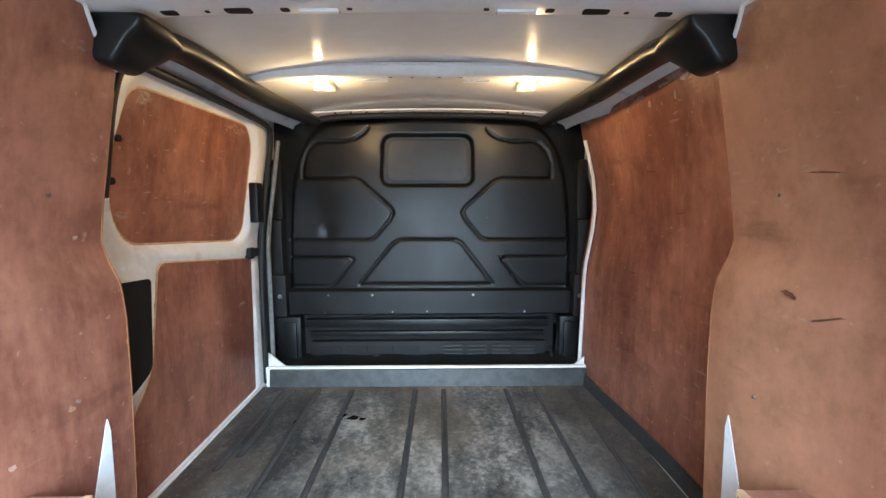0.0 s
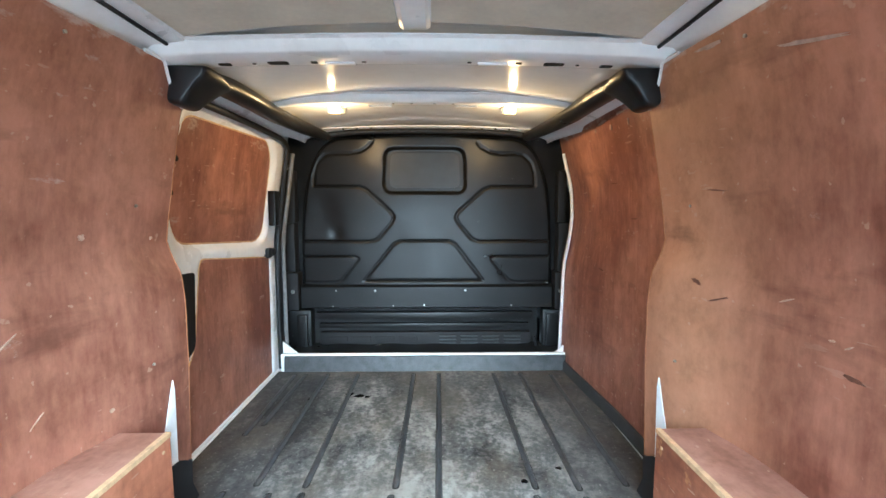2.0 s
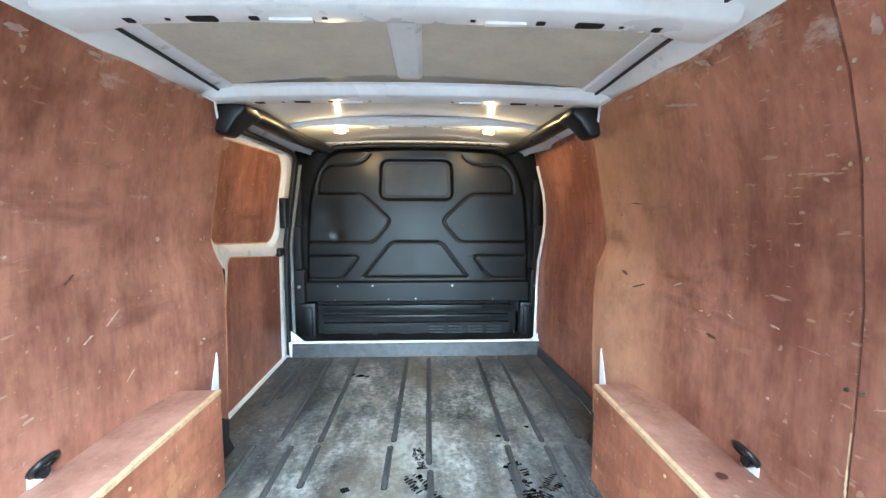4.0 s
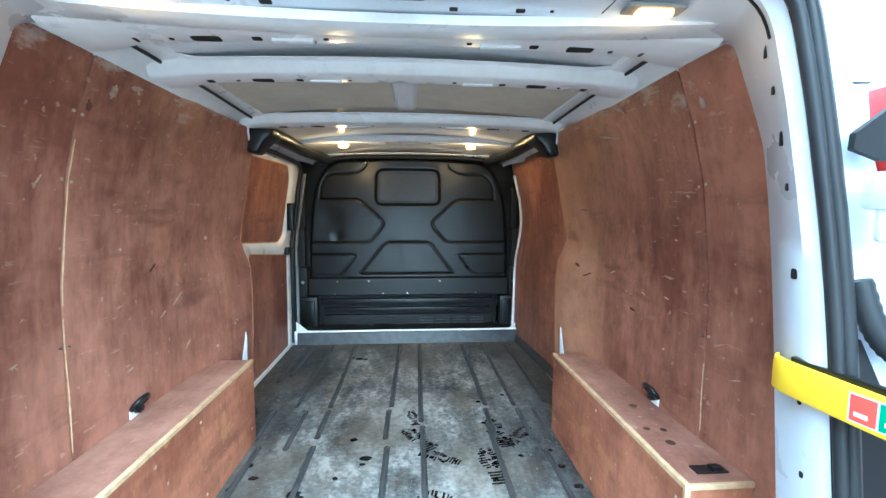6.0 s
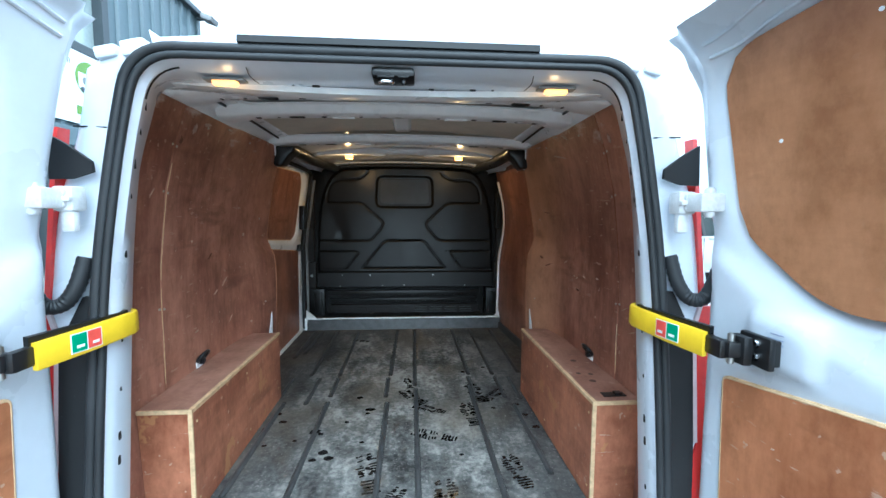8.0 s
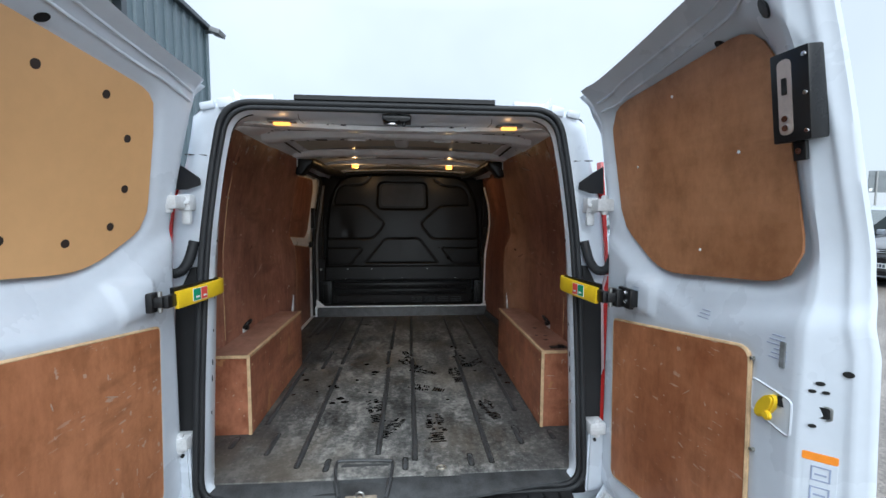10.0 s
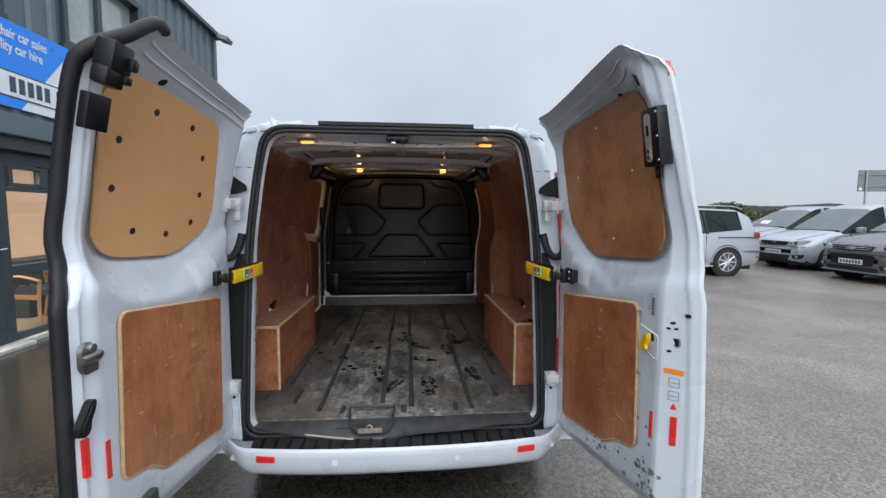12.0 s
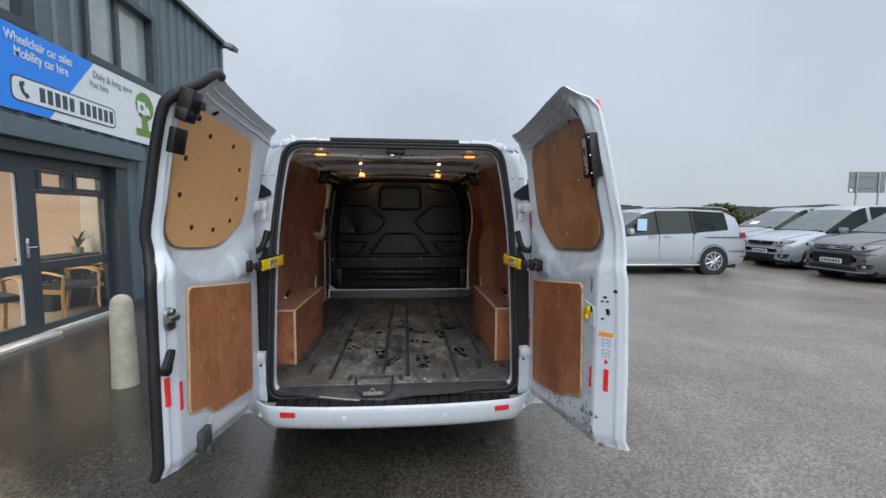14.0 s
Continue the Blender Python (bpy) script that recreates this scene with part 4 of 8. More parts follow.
XS = list(np.linspace(-0.70, 0.70, 41))
for y0, y1, stuff, name, label in ((0.08, 0.56, ROOF_SKIN, "roof_skin", ""), (0.50, 1.12, WHITE_IN, "roof_skin", ""), (1.06, 2.56, ROOF_SKIN, "roof_skin", "pale grey glossy bare roof skin")):
    b = sheet(XS, list(np.linspace(y0, y1, 5)), lambda x, y: (x, y, roof_z(x)), lambda x, y: (x, y, roof_z(x) + 0.006))
    part(name, b, stuff, van, label, smooth=50)
# beige sound-deadening pads either side of the centre rib
for x0, x1 in ((-0.60, -0.045), (0.045, 0.60)):
    for y0, y1 in ((0.56, 1.08),):
        b = sheet(list(np.linspace(x0, x1, 14)), list(np.linspace(y0, y1, 5)), lambda x, y: (x, y, roof_z(x) - 0.007), lambda x, y: (x, y, roof_z(x) - 0.001))
        part("sound_pad", b, BEIGE, van, "beige sound-deadening pad on the roof", smooth=50)
b = sheet([-0.042, -0.03, 0.03, 0.042], [0.5, 0.8, 1.12], lambda x, y: (x, y, roof_z(x) - (0.010 if abs(x) < 0.035 else 0.002)), lambda x, y: (x, y, roof_z(x) - 0.0005))
part("roof_rib", b, WHITE_IN, van, smooth=30)


def bow(y0, y1, z_mid, drop, half, name="roof_bow", flare=0.0, label="white pressed-steel roof bow"):
    """A hat-section rail across the roof; drop: how far its ends hang below the middle."""
    prof = [(y0 - 0.018, 0.034), (y0 - 0.004, 0.030), (y0 + 0.006, 0.004), (y0 + 0.016, 0.0), (y1 - 0.016, 0.0), (y1 - 0.006, 0.004), (y1 + 0.004, 0.030), (y1 + 0.018, 0.034)]
    xs = list(np.linspace(-half, half, 45))
    def f(x, i):
        e = smooth_step(abs(x) / half, 0.78, 0.98)
        y, h = prof[int(i)]
        return (x, y + flare * e * (y - (y0 + y1) / 2), z_mid - drop * (x / half) ** 2 - 0.010 * e + h * (1 + 0.8 * e))
    b = sheet(xs, list(range(len(prof))), f, lambda x, i: (f(x, i)[0], f(x, i)[1], f(x, i)[2] + 0.003))
    return part(name, b, WHITE_IN, van, label, smooth=50)


def bow_z(x, z_mid, drop, half):
    return z_mid - drop * (x / half) ** 2


def hole(x, y, z, lx, ly, name="bow_hole"):
    pts = rounded([(-lx, -ly), (lx, -ly), (lx, ly), (-lx, ly)], min(lx, ly) * 0.6, 3)
    part(name, slab(pts, lambda a, c, d: (x + a, y + c, z - 0.0015 + d), 0.003), DARK, van)


def slot(x, y, z, lx):
    part("bow_tab", box((x - lx, y - 0.008, z - 0.006), (x + lx, y + 0.006, z + 0.001), 0.002), WHITE_IN, van)
    part("bow_hole", box((x - lx, y + 0.007, z - 0.002), (x + lx, y + 0.013, z + 0.002)), DARK, van)


for y0, y1, zm, half in ((0.075, 0.205, 1.902, 0.66), (0.44, 0.545, 1.918, 0.68), (1.115, 1.245, 1.922, 0.735)):
    bow(y0, y1, zm, 0.018, half, flare=0.35)
    for s in (-1, 1):
        for hx, lx, ly in ((0.405, 0.030, 0.013), (0.30, 0.010, 0.009), (0.56, 0.018, 0.011), (0.155, 0.006, 0.005), (0.475, 0.005, 0.005)):
            hole(s * hx, y1 - 0.035, bow_z(hx, zm, 0.018, half), lx, ly)
        slot(s * 0.225, y1 - 0.03, bow_z(0.225, zm, 0.018, half), 0.045)
bow(1.765, 1.835, 1.943, 0.010, 0.668, flare=-0.5)
for s in (-1, 1):
    for hx in (0.05, 0.13):
        hole(s * hx, 1.80, bow_z(hx, 1.943, 0.010, 0.668), 0.006, 0.003)
    slot(s * 0.19, 1.835, bow_z(0.19, 1.943, 0.010, 0.668), 0.05)
# header rails over the bulkhead
b = sheet(list(np.linspace(-0.60, 0.60, 31)), [2.40, 2.42, 2.47, 2.52], lambda x, y: (x, y, 1.958 - 0.018 * (x / 0.6) ** 2 - (0.012 if y > 2.45 else 0.0)), lambda x, y: (x, y, 1.966 - 0.018 * (x / 0.6) ** 2))
part("header_rail", b, WHITE_IN, van, smooth=40)
for i in range(13):
    x = -0.48 + 0.08 * i
    part("header_clip", cyl((x, 2.405, 1.945), (x, 2.42, 1.945), 0.006, segs=6), PLASTIC, van)
b = tube(spline([(-0.66, 2.44, 1.90), (-0.45, 2.44, 1.930), (0, 2.44, 1.940), (0.45, 2.44, 1.930), (0.66, 2.44, 1.90)], 6), 0.016, 8)
part("header_seal", b, SEAL, van, smooth=60)

top_cut = lambda y: 1.897 - CUT * smooth_step(y, 1.135, 1.24) ** 0.5

# roof side rails, from the linings up to the roof
for sg in (-1, 1):
    pts = [(0.706, 1.890), (0.690, 1.908), (0.668, 1.924), (0.652, 1.928), (0.646, 1.935), (0.638, 1.931), (0.600, 1.938), (0.592, 1.950), (0.600, 1.985)]
    b = sheet(list(np.linspace(-0.10, 1.26, 12)), list(range(len(pts))), lambda y, i: (sg * (pts[int(i)][0] + 0.03 * smooth_step(y, 0.6, 1.2) * (1 if i < 3 else 0.6)), y, pts[int(i)][1]), None)
    part("roof_rail", b, WHITE_IN, van, "white roof side rail", smooth=45)
    b = tube([(sg * (0.642 + 0.018 * smooth_step(y, 0.6, 1.2)), y, 1.9275) for y in np.linspace(0.24, 1.10, 8)], 0.005, 6)
    part("rail_seam", b, SEAL, van)
    # front rails beside the black covers
    pts2 = [(0.792, 1.868), (0.784, 1.888), (0.755, 1.902), (0.735, 1.906), (0.70, 1.930), (0.665, 1.955)]
    b = sheet(list(np.linspace(1.24, 2.52, 12)), list(range(len(pts2))), lambda y, i: (sg * (pts2[int(i)][0] - 0.06 * smooth_step(y, 1.9, 2.5)), y, pts2[int(i)][1] + 0.012 * smooth_step(y, 1.9, 2.5)), None)
    part("roof_rail", b, WHITE_IN, van, "white roof side rail", smooth=45)
    # black moulded cover along the roof edge, with a drooping rear end
    ctl = [(0.672, 1.195, 1.872), (0.674, 1.215, 1.872), (0.676, 1.250, 1.876), (0.680, 1.29, 1.884), (0.684, 1.34, 1.895), (0.678, 1.44, 1.912), (0.662, 1.62, 1.908), (0.652, 1.85, 1.902), (0.622, 2.15, 1.902), (0.590, 2.42, 1.905)]
    rad = [0.012, 0.028, 0.040, 0.046, 0.048, 0.047, 0.047, 0.046, 0.042, 0.034]
    path = spline([(sg * a, y, z) for a, y, z in ctl], 6)
    rr = [lerp(i, np.arange(len(rad)) * 6, rad) for i in range(len(path))]
    part("roof_edge_cover", tube(path, rr, 14, squash=0.75), PLASTIC_GLOSS, van, "glossy black moulded cover along the roof edge", smooth=60)
    b = tube([(sg * (wall_x(y, top_cut(y)) - 0.002), y, top_cut(y) + 0.002) for y in np.linspace(1.06, 1.236, 24)], 0.0055, 6)
    part("cover_rim", b, WHITE_IN, van, smooth=60)
    ear = rounded([(0.737, 1.898), (0.738, 1.835), (0.718, 1.792), (0.672, 1.787), (0.650, 1.812), (0.628, 1.846), (0.598, 1.870), (0.590, 1.898)], [0.012, 0.03, 0.022, 0.02, 0.03, 0.03, 0.02, 0.012], 4)
    b = bmesh.new()
    rows = []
    for y, k in ((1.166, 0.80), (1.169, 0.90), (1.178, 0.97), (1.195, 1.0), (1.26, 1.0), (1.31, 0.93), (1.345, 0.78)):
        rows.append([b.verts.new((sg * (0.672 + (a - 0.672) * k), y, 1.868 + (c - 1.868) * (k if y < 1.25 else max(0.3, 1 - (y - 1.26) * 8)))) for a, c in ear])
    for A, B in zip(rows, rows[1:]):
        for i in range(len(A)):
            b.faces.new((A[i], A[(i + 1) % len(A)], B[(i + 1) % len(A)], B[i]))
    b.faces.new(rows[0])
    b.faces.new(rows[-1])
    part("cover_ear", b, PLASTIC_GLOSS, van, "drooping end of the black roof-edge cover", smooth=50)
    part("cover_screw", cyl((sg * 0.722, 1.162, 1.866), (sg * 0.722, 1.180, 1.866), 0.010, segs=10, bevel=0.003), ZINC, van)

# interior lamps
for x, y, z in ((-0.40, 1.872, 1.946), (0.39, 1.872, 1.946), (-0.44, -0.056, 1.876), (0.445, -0.056, 1.876)):
    il = new("interior_lamp")
    il.parent = van
    tagged(il, "small lit interior lamp with warm lens")
    lw = 0.027 if y > 1 else 0.031
    part("lens", box((x - lw, y - 0.013, z - (0.028 if y > 1 else 0.009)), (x + lw, y + 0.013, z + 0.004), 0.006), LAMP_ON, il, "glowing warm lens", smooth=40)
    part("bezel", box((x - 0.052, y - 0.018, z + 0.001), (x + 0.052, y + 0.018, z + 0.008), 0.003), WHITE_IN if y > 1 else FOIL, il, smooth=40)
    if y > 1:
        part("arm", box((x - 0.02, y + 0.02, z + 0.002), (x + 0.02, 2.02, z + 0.03), 0.004), WHITE_IN, il)

# --- rear frame round the opening, raked forwards towards the roof
def rake(z):
    return -0.272 + 0.088 * (z - 0.55)


def opening(grow=0.0):
    pts = [(-0.695 - grow, 0.505 - grow), (0.695 + grow, 0.505 - grow), (0.690 + grow, 1.00), (0.676 + grow, 1.42), (0.640 + grow, 1.72), (0.605 + grow, 1.917 + grow), (-0.605 - grow, 1.917 + grow), (-0.640 - grow, 1.72), (-0.676 - grow, 1.42), (-0.690 - grow, 1.00)]
    g = max(0.02, 1 + grow * 4)
    return rounded(pts, [0.08 * g, 0.08 * g, 0.3, 0.3, 0.16, 0.15 * g, 0.15 * g, 0.16, 0.3, 0.3], 8)


O0, O1 = opening(), opening(-0.030)
for grow, off, r in ((0.0085, -0.006, 0.0125), (-0.0105, -0.008, 0.0095)):
    part("door_seal", tube([(x, rake(z) + off, z) for x, z in opening(grow)], r, 8, closed=True), SEAL, van, "black rubber seal round the rear opening", smooth=60)


def ring_sheet(loops, material, name, label=""):
    b = bmesh.new()
    rows = [[b.verts.new(p) for p in L] for L in loops]
    n = len(rows[0])
    for A, B in zip(rows, rows[1:]):
        for i in range(n):
            b.faces.new((A[i], A[(i + 1) % n], B[(i + 1) % n], B[i]))
    return part(name, b, material, van, label, smooth=40)


# pillar and header faces from the seal inwards
INNER = [(0.701, 0.499), (0.696, 1.00), (0.690, 1.42), (0.670, 1.72), (0.652, 1.886)]
inner = rounded([(-0.701, 0.499)] + INNER + [(-x, z) for x, z in INNER[:0:-1]], [0.08, 0.08, 0.3, 0.3, 0.16, 0.06, 0.06, 0.16, 0.3, 0.3], 8)
sag = lambda x: 0.020 * max(0.0, 1 - (x / 0.63) ** 2)
La = [(x, rake(z) + 0.004, z) for x, z in opening(-0.014)]
Lb = [(x, rake(z) + 0.026, z) for x, z in opening(-0.022)]
Lc = [(x, rake(z) + 0.130 + 0.05 * smooth_step(z, 1.6, 1.9), z - sag(x) if z > 1.8 else max(z, 0.537)) for x, z in inner]
Ld = [(x * 1.16, rake(z) + 0.200 + 0.08 * smooth_step(z, 1.6, 1.9), (z + 0.012 if z > 1.8 else max(z, 0.535))) for x, z in inner]
ring_sheet([La, Lb, Lc, Ld], WHITE, "rear_pillar_frame", "white painted rear door frame with punched holes")
# header underside between the frame and the first bow
b = sheet(list(np.linspace(-0.66, 0.66, 27)), [-0.005, 0.02, 0.06, 0.085], lambda x, y: (x, y, 1.885 - sag(x) + (0.02 if y > 0.07 else 0.0)), lambda x, y: (x, y, 1.902 - sag(x) + (0.02 if y > 0.07 else 0.0)))
part("header_panel", b, WHITE_IN, van, smooth=40)
for s in (-1, 1):
    for z, h, w in ((1.800, 0.010, 0.005), (1.735, 0.007, 0.006), (1.655, 0.012, 0.005), (1.575, 0.006, 0.004), (1.432, 0.009, 0.008), (1.10, 0.005, 0.004), (0.985, 0.010, 0.007), (0.925, 0.011, 0.007), (0.80, 0.006, 0.005), (1.22, 0.004, 0.004)):
        pts = rounded([(-w, -h), (w, -h), (w, h), (-w, h)], w * 0.8, 3)
        k = min((i for i in range(len(Lb)) if Lb[i][0] > 0.3), key=lambda i: abs(Lb[i][2] - z))
        k2 = k + 1 if Lb[k][2] < z else k - 1
        q = (z - Lb[k][2]) / (Lb[k2][2] - Lb[k][2] + 1e-9)
        at = lambda L, ax: L[k][ax] + (L[k2][ax] - L[k][ax]) * q
        f = lambda a, c, d: (s * (at(Lb, 0) + (at(Lc, 0) - at(Lb, 0)) * (0.28 + a / 0.1) - 0.002 + d), at(Lb, 1) + (at(Lc, 1) - at(Lb, 1)) * 0.28 + a, z + c)
        part("pillar_hole", slab(pts, f, 0.005), DARK, van)
for x, w in ((-0.21, 0.010), (0.10, 0.007), (0.215, 0.008), (-0.42, 0.009), (0.42, 0.009), (0.27, 0.003), (-0.27, 0.003)):
    hole(x, -0.045, 1.8835 - 0.6 * sag(x) + 0.002, w, w * 0.6, "header_hole")

# seams across the header and pressed slits in its upper corners
for s in (-1, 1):
    part("header_seam", tube([(s * (0.366 + 0.004 * math.sin(y * 60)), y, 1.8935 - (y + 0.127) * 0.145) for y in np.linspace(-0.122, -0.035, 9)], 0.0011, 5), DARK, van)
    k = [i for i in range(len(Lb)) if 0.50 < s * Lb[i][0] < 0.60 and Lb[i][2] > 1.80]
    part("corner_slit", tube([[a + (c - a) * 0.10 for a, c in zip(Lb[i], Lc[i])] for i in k], 0.0035, 6), DARK, van)

# door striker under the header
st = new("door_striker")
st.parent = van
tagged(st, "black door striker block with steel loop and pin")
part("body", box((-0.054, -0.152, 1.874), (0.054, -0.062, 1.897), 0.009), PLASTIC_GLOSS, st, smooth=40)
for x, w in ((-0.018, 0.021), (0.026, 0.014)):
    part("socket", box((x - w, -0.150, 1.8715), (x + w, -0.112, 1.878), 0.004), SEAL, st, smooth=40)
part("strike_plate", box((-0.030, -0.128, 1.8695), (-0.006, -0.116, 1.874), 0.002), CHROME, st, "bright worn steel plate", smooth=40)
part("loop", tube(spline([(-0.034, -0.126, 1.874), (-0.034, -0.130, 1.865), (-0.031, -0.146, 1.862), (-0.018, -0.149, 1.862), (-0.005, -0.146, 1.862), (-0.002, -0.130, 1.865), (-0.002, -0.126, 1.874)], 3), 0.0045, 7), CHROME, st, "steel locking loop", smooth=60)
part("pin", cyl((0.026, -0.134, 1.873), (0.026, -0.138, 1.856), 0.006, segs=10, bevel=0.003), PLASTIC_GLOSS, st, smooth=50)

# --- outer body
Z_O = (0.40, 0.55, 0.90, 1.25, 1.50, 1.70, 1.80, 1.87, 1.905, 1.928)
X_O = (0.80, 0.86, 0.885, 0.87, 0.828, 0.772, 0.754, 0.746, 0.730, 0.690)
bodyline = [(-0.80, 0.40)] + [(-a, z) for a, z in zip(X_O[1:], Z_O[1:])] + [(-0.54, 1.940), (-0.2, 1.948), (0.2, 1.948), (0.54, 1.940)] + [(a, z) for a, z in zip(X_O[::-1], Z_O[::-1])]


def flare(y):
    return 1 + 0.10 * smooth_step(y, -0.2, 0.9)


b = bmesh.new()
rows = []
for y in (-0.20, -0.02, 0.03, 0.12, 0.3, 0.9, 1.2, 1.4, 1.8, 2.7, 3.4):
    rows.append([b.verts.new((x * (flare(y) if z < 1.75 else 1 + 0.03 * smooth_step(y, -0.2, 0.9) + 0.10 * smooth_step(y, 0.9, 1.4)), y + (rake(z) + 0.258 if y < -0.15 else 0), z + (0.055 * smooth_step(y, -0.04, 0.10) + 0.03 * smooth_step(y, 0.3, 0.9) if z > 1.8 else 0))) for x, z in bodyline])
for A, B in zip(rows, rows[1:]):
    for i in range(len(A) - 1):
        b.faces.new((A[i], A[i + 1], B[i + 1], B[i]))
b.faces.new(rows[-1])
part("outer_body", b, WHITE, van, "white painted outer body", smooth=50)
# rear face between the opening and the outer body
n = 84
def at_angle(poly, t):
    c = (0.0, 1.2)
    d = (math.cos(t), math.sin(t))
    best = None
    m = len(poly)
    for i in range(m):
        (ax, ay), (bx, by) = poly[i], poly[(i + 1) % m]
        ex, ey = bx - ax, by - ay
        den = d[0] * ey - d[1] * ex
        if abs(den) < 1e-9:
            continue
        s = ((ax - c[0]) * ey - (ay - c[1]) * ex) / den
        q = ((ax - c[0]) * d[1] - (ay - c[1]) * d[0]) / den
        if s > 0 and -1e-6 <= q <= 1 + 1e-6 and (best is None or s > best):
            best = s
    return (c[0] + best * d[0], c[1] + best * d[1])


angs = [2 * math.pi * i / n for i in range(n)]
Pi = [at_angle(O0, t) for t in angs]
Po = [at_angle(bodyline, t) for t in angs]
L1 = [(x, rake(z) + 0.002, z) for x, z in Pi]
def face_loop(q, dy):
    """A ring on the rear face, q of the way from the seal to the body side, bulging round the upper corner."""
    return [(x + q * (u - x), rake(z + q * (w - z)) + dy - 0.010 * q * smooth_step(z, 1.70, 1.74), z + q * (w - z)) for (x, z), (u, w) in zip(Pi, Po)]


ring_sheet([L1, face_loop(0.22, 0.028), face_loop(0.45, 0.020), face_loop(0.66, 0.020), face_loop(0.82, 0.026), face_loop(0.93, 0.038), face_loop(1.0, 0.060)], WHITE, "rear_body_face", "white rear body face round the doorway")
for sg in (-1, 1):
    # folded ends of the roof gutter above the corners
    for x0, x1, z0, h in ((0.44, 0.56, 1.938, 0.016), (0.585, 0.640, 1.926, 0.018), (0.650, 0.700, 1.914, 0.014)):
        part("gutter_fold", moved(box((-(x1 - x0) / 2, -0.035, -h), ((x1 - x0) / 2, 0.045, h), 0.007), pose(sg * (x0 + x1) / 2, -0.115, z0, 0, sg * (4 if x0 < 0.5 else 12), 0)), WHITE, van, smooth=40)
    # panel seam across the corner
    b = tube([(sg * x, rake(1.738) + 0.021 + 0.05 * max(0.0, x - 0.70), 1.738 + 0.03 * (x - 0.70)) for x in np.linspace(0.682, 0.758, 8)], 0.0022, 5)
    part("panel_seam", b, SEAL, van)
# black strip along the roof's rear edge
b = sheet(list(np.linspace(-0.365, 0.365, 12)), [0, 1, 2, 3], lambda x, i: (x, (-0.170, -0.168, -0.08, -0.06)[int(i)], (1.938, 1.954, 1.960, 1.952)[int(i)]), lambda x, i: (x, (-0.165, -0.163, -0.075, -0.055)[int(i)], 1.936))
part("roof_strip", b, PLASTIC_DULL, van, "black rubber strip on the roof's rear edge", smooth=30)

for sg in (-1, 1):
    # tail lamp column, dark jamb, hinges, cable boots
    tl = new("tail_lamp")
    tl.parent = van
    tagged(tl, "tall red and clear tail lamp")
    zl = list(np.linspace(0.715, 1.295, 14))
    body = lambda z: lerp(z, (0.715, 0.90, 0.905, 1.24, 1.295), (0.778, 0.780, 0.796, 0.794, 0.812))
    part("red_lens", sheet([0, 1], zl, lambda a, z: (sg * (body(z) + (0.845 - body(z)) * a), rake(z) + 0.014, z), lambda a, z: (sg * (body(z) + (0.845 - body(z)) * a), rake(z) + 0.05, z)), RED_LENS, tl, "red lens", smooth=30)
    zl2 = [z for z in zl if z > 0.90]
    part("clear_lens", sheet([0, 1], zl2, lambda a, z: (sg * (body(z) - 0.011 + 0.010 * a), rake(z) + 0.012, z), lambda a, z: (sg * (body(z) - 0.011 + 0.010 * a), rake(z) + 0.05, z)), CLEAR_LENS, tl, "pale lens rim", smooth=30)
    zu = list(np.linspace(1.30, 1.735, 10))
    ux = lambda z: 0.806 - 0.046 * (z - 1.3)
    part("upper_lens", sheet([0, 1], zu, lambda a, z: (sg * (ux(z) + 0.012 * a), rake(z) + 0.014, z), lambda a, z: (sg * (ux(z) + 0.012 * a), rake(z) + 0.05, z)), RED_LENS, tl, "thin red upper lens", smooth=30)
    zj = list(np.linspace(0.72, 1.335, 10))
    jx = lambda z: lerp(z, (0.72, 0.90, 1.22, 1.335), (0.776, 0.783, 0.783, 0.730))
    part("door_jamb", sheet([0, 1], zj, lambda a, z: (sg * (0.712 + (jx(z) - 0.712) * a), rake(z) + 0.012, z), lambda a, z: (sg * (0.712 + (jx(z) - 0.712) * a), rake(z) + 0.045, z)), PLASTIC_DULL, van, "dark plastic door jamb", smooth=30)
    for hz, kind in ((1.565, 0), (0.735, 1)):
        hinge = new("door_hinge")
        hinge.parent = van
        tagged(hinge, "white painted steel door hinge")
        hx = 0.700 if kind == 0 else 0.722
        b = box((min(sg * hx, sg * 0.745), -0.240, hz - 0.028), (max(sg * hx, sg * 0.745), -0.195, hz + 0.028), 0.008)
        if kind == 0:
            box((min(sg * 0.705, sg * 0.735), -0.232, hz - 0.075), (max(sg * 0.705, sg * 0.735), -0.212, hz - 0.020), 0.008, bm=b)
            box((min(sg * 0.700, sg * 0.760), -0.250, hz - 0.006), (max(sg * 0.700, sg * 0.760), -0.236, hz + 0.006), 0.004, bm=b)
        box((min(sg * 0.715, sg * 0.775), -0.300, hz - 0.022), (max(sg * 0.715, sg * 0.775), -0.235, hz + 0.022), 0.006, bm=b)
        part("leaf", b, WHITE_DIRTY, hinge, smooth=40)
        part("knuckle", cyl((sg * 0.745, -0.285, hz - 0.035), (sg * 0.745, -0.285, hz + 0.035), 0.012, segs=12, bevel=0.003), WHITE_DIRTY, hinge, smooth=50)
        for k in (-0.012, 0.014):
            part("bolt", cyl((sg * 0.72, -0.247, hz + k), (sg * 0.72, -0.239, hz + k), 0.009, segs=6), WHITE_DIRTY, hinge)
    b = slab([(0.688, 1.628), (0.735, 1.612), (0.784, 1.610), (0.780, 1.712), (0.742, 1.690), (0.690, 1.652)], lambda a, c, d: (sg * a, -0.192 + d, c), 0.010)
    part("corner_gusset", b, PLASTIC_DULL, van, "black rubber corner gusset")
    b = bmesh.new()
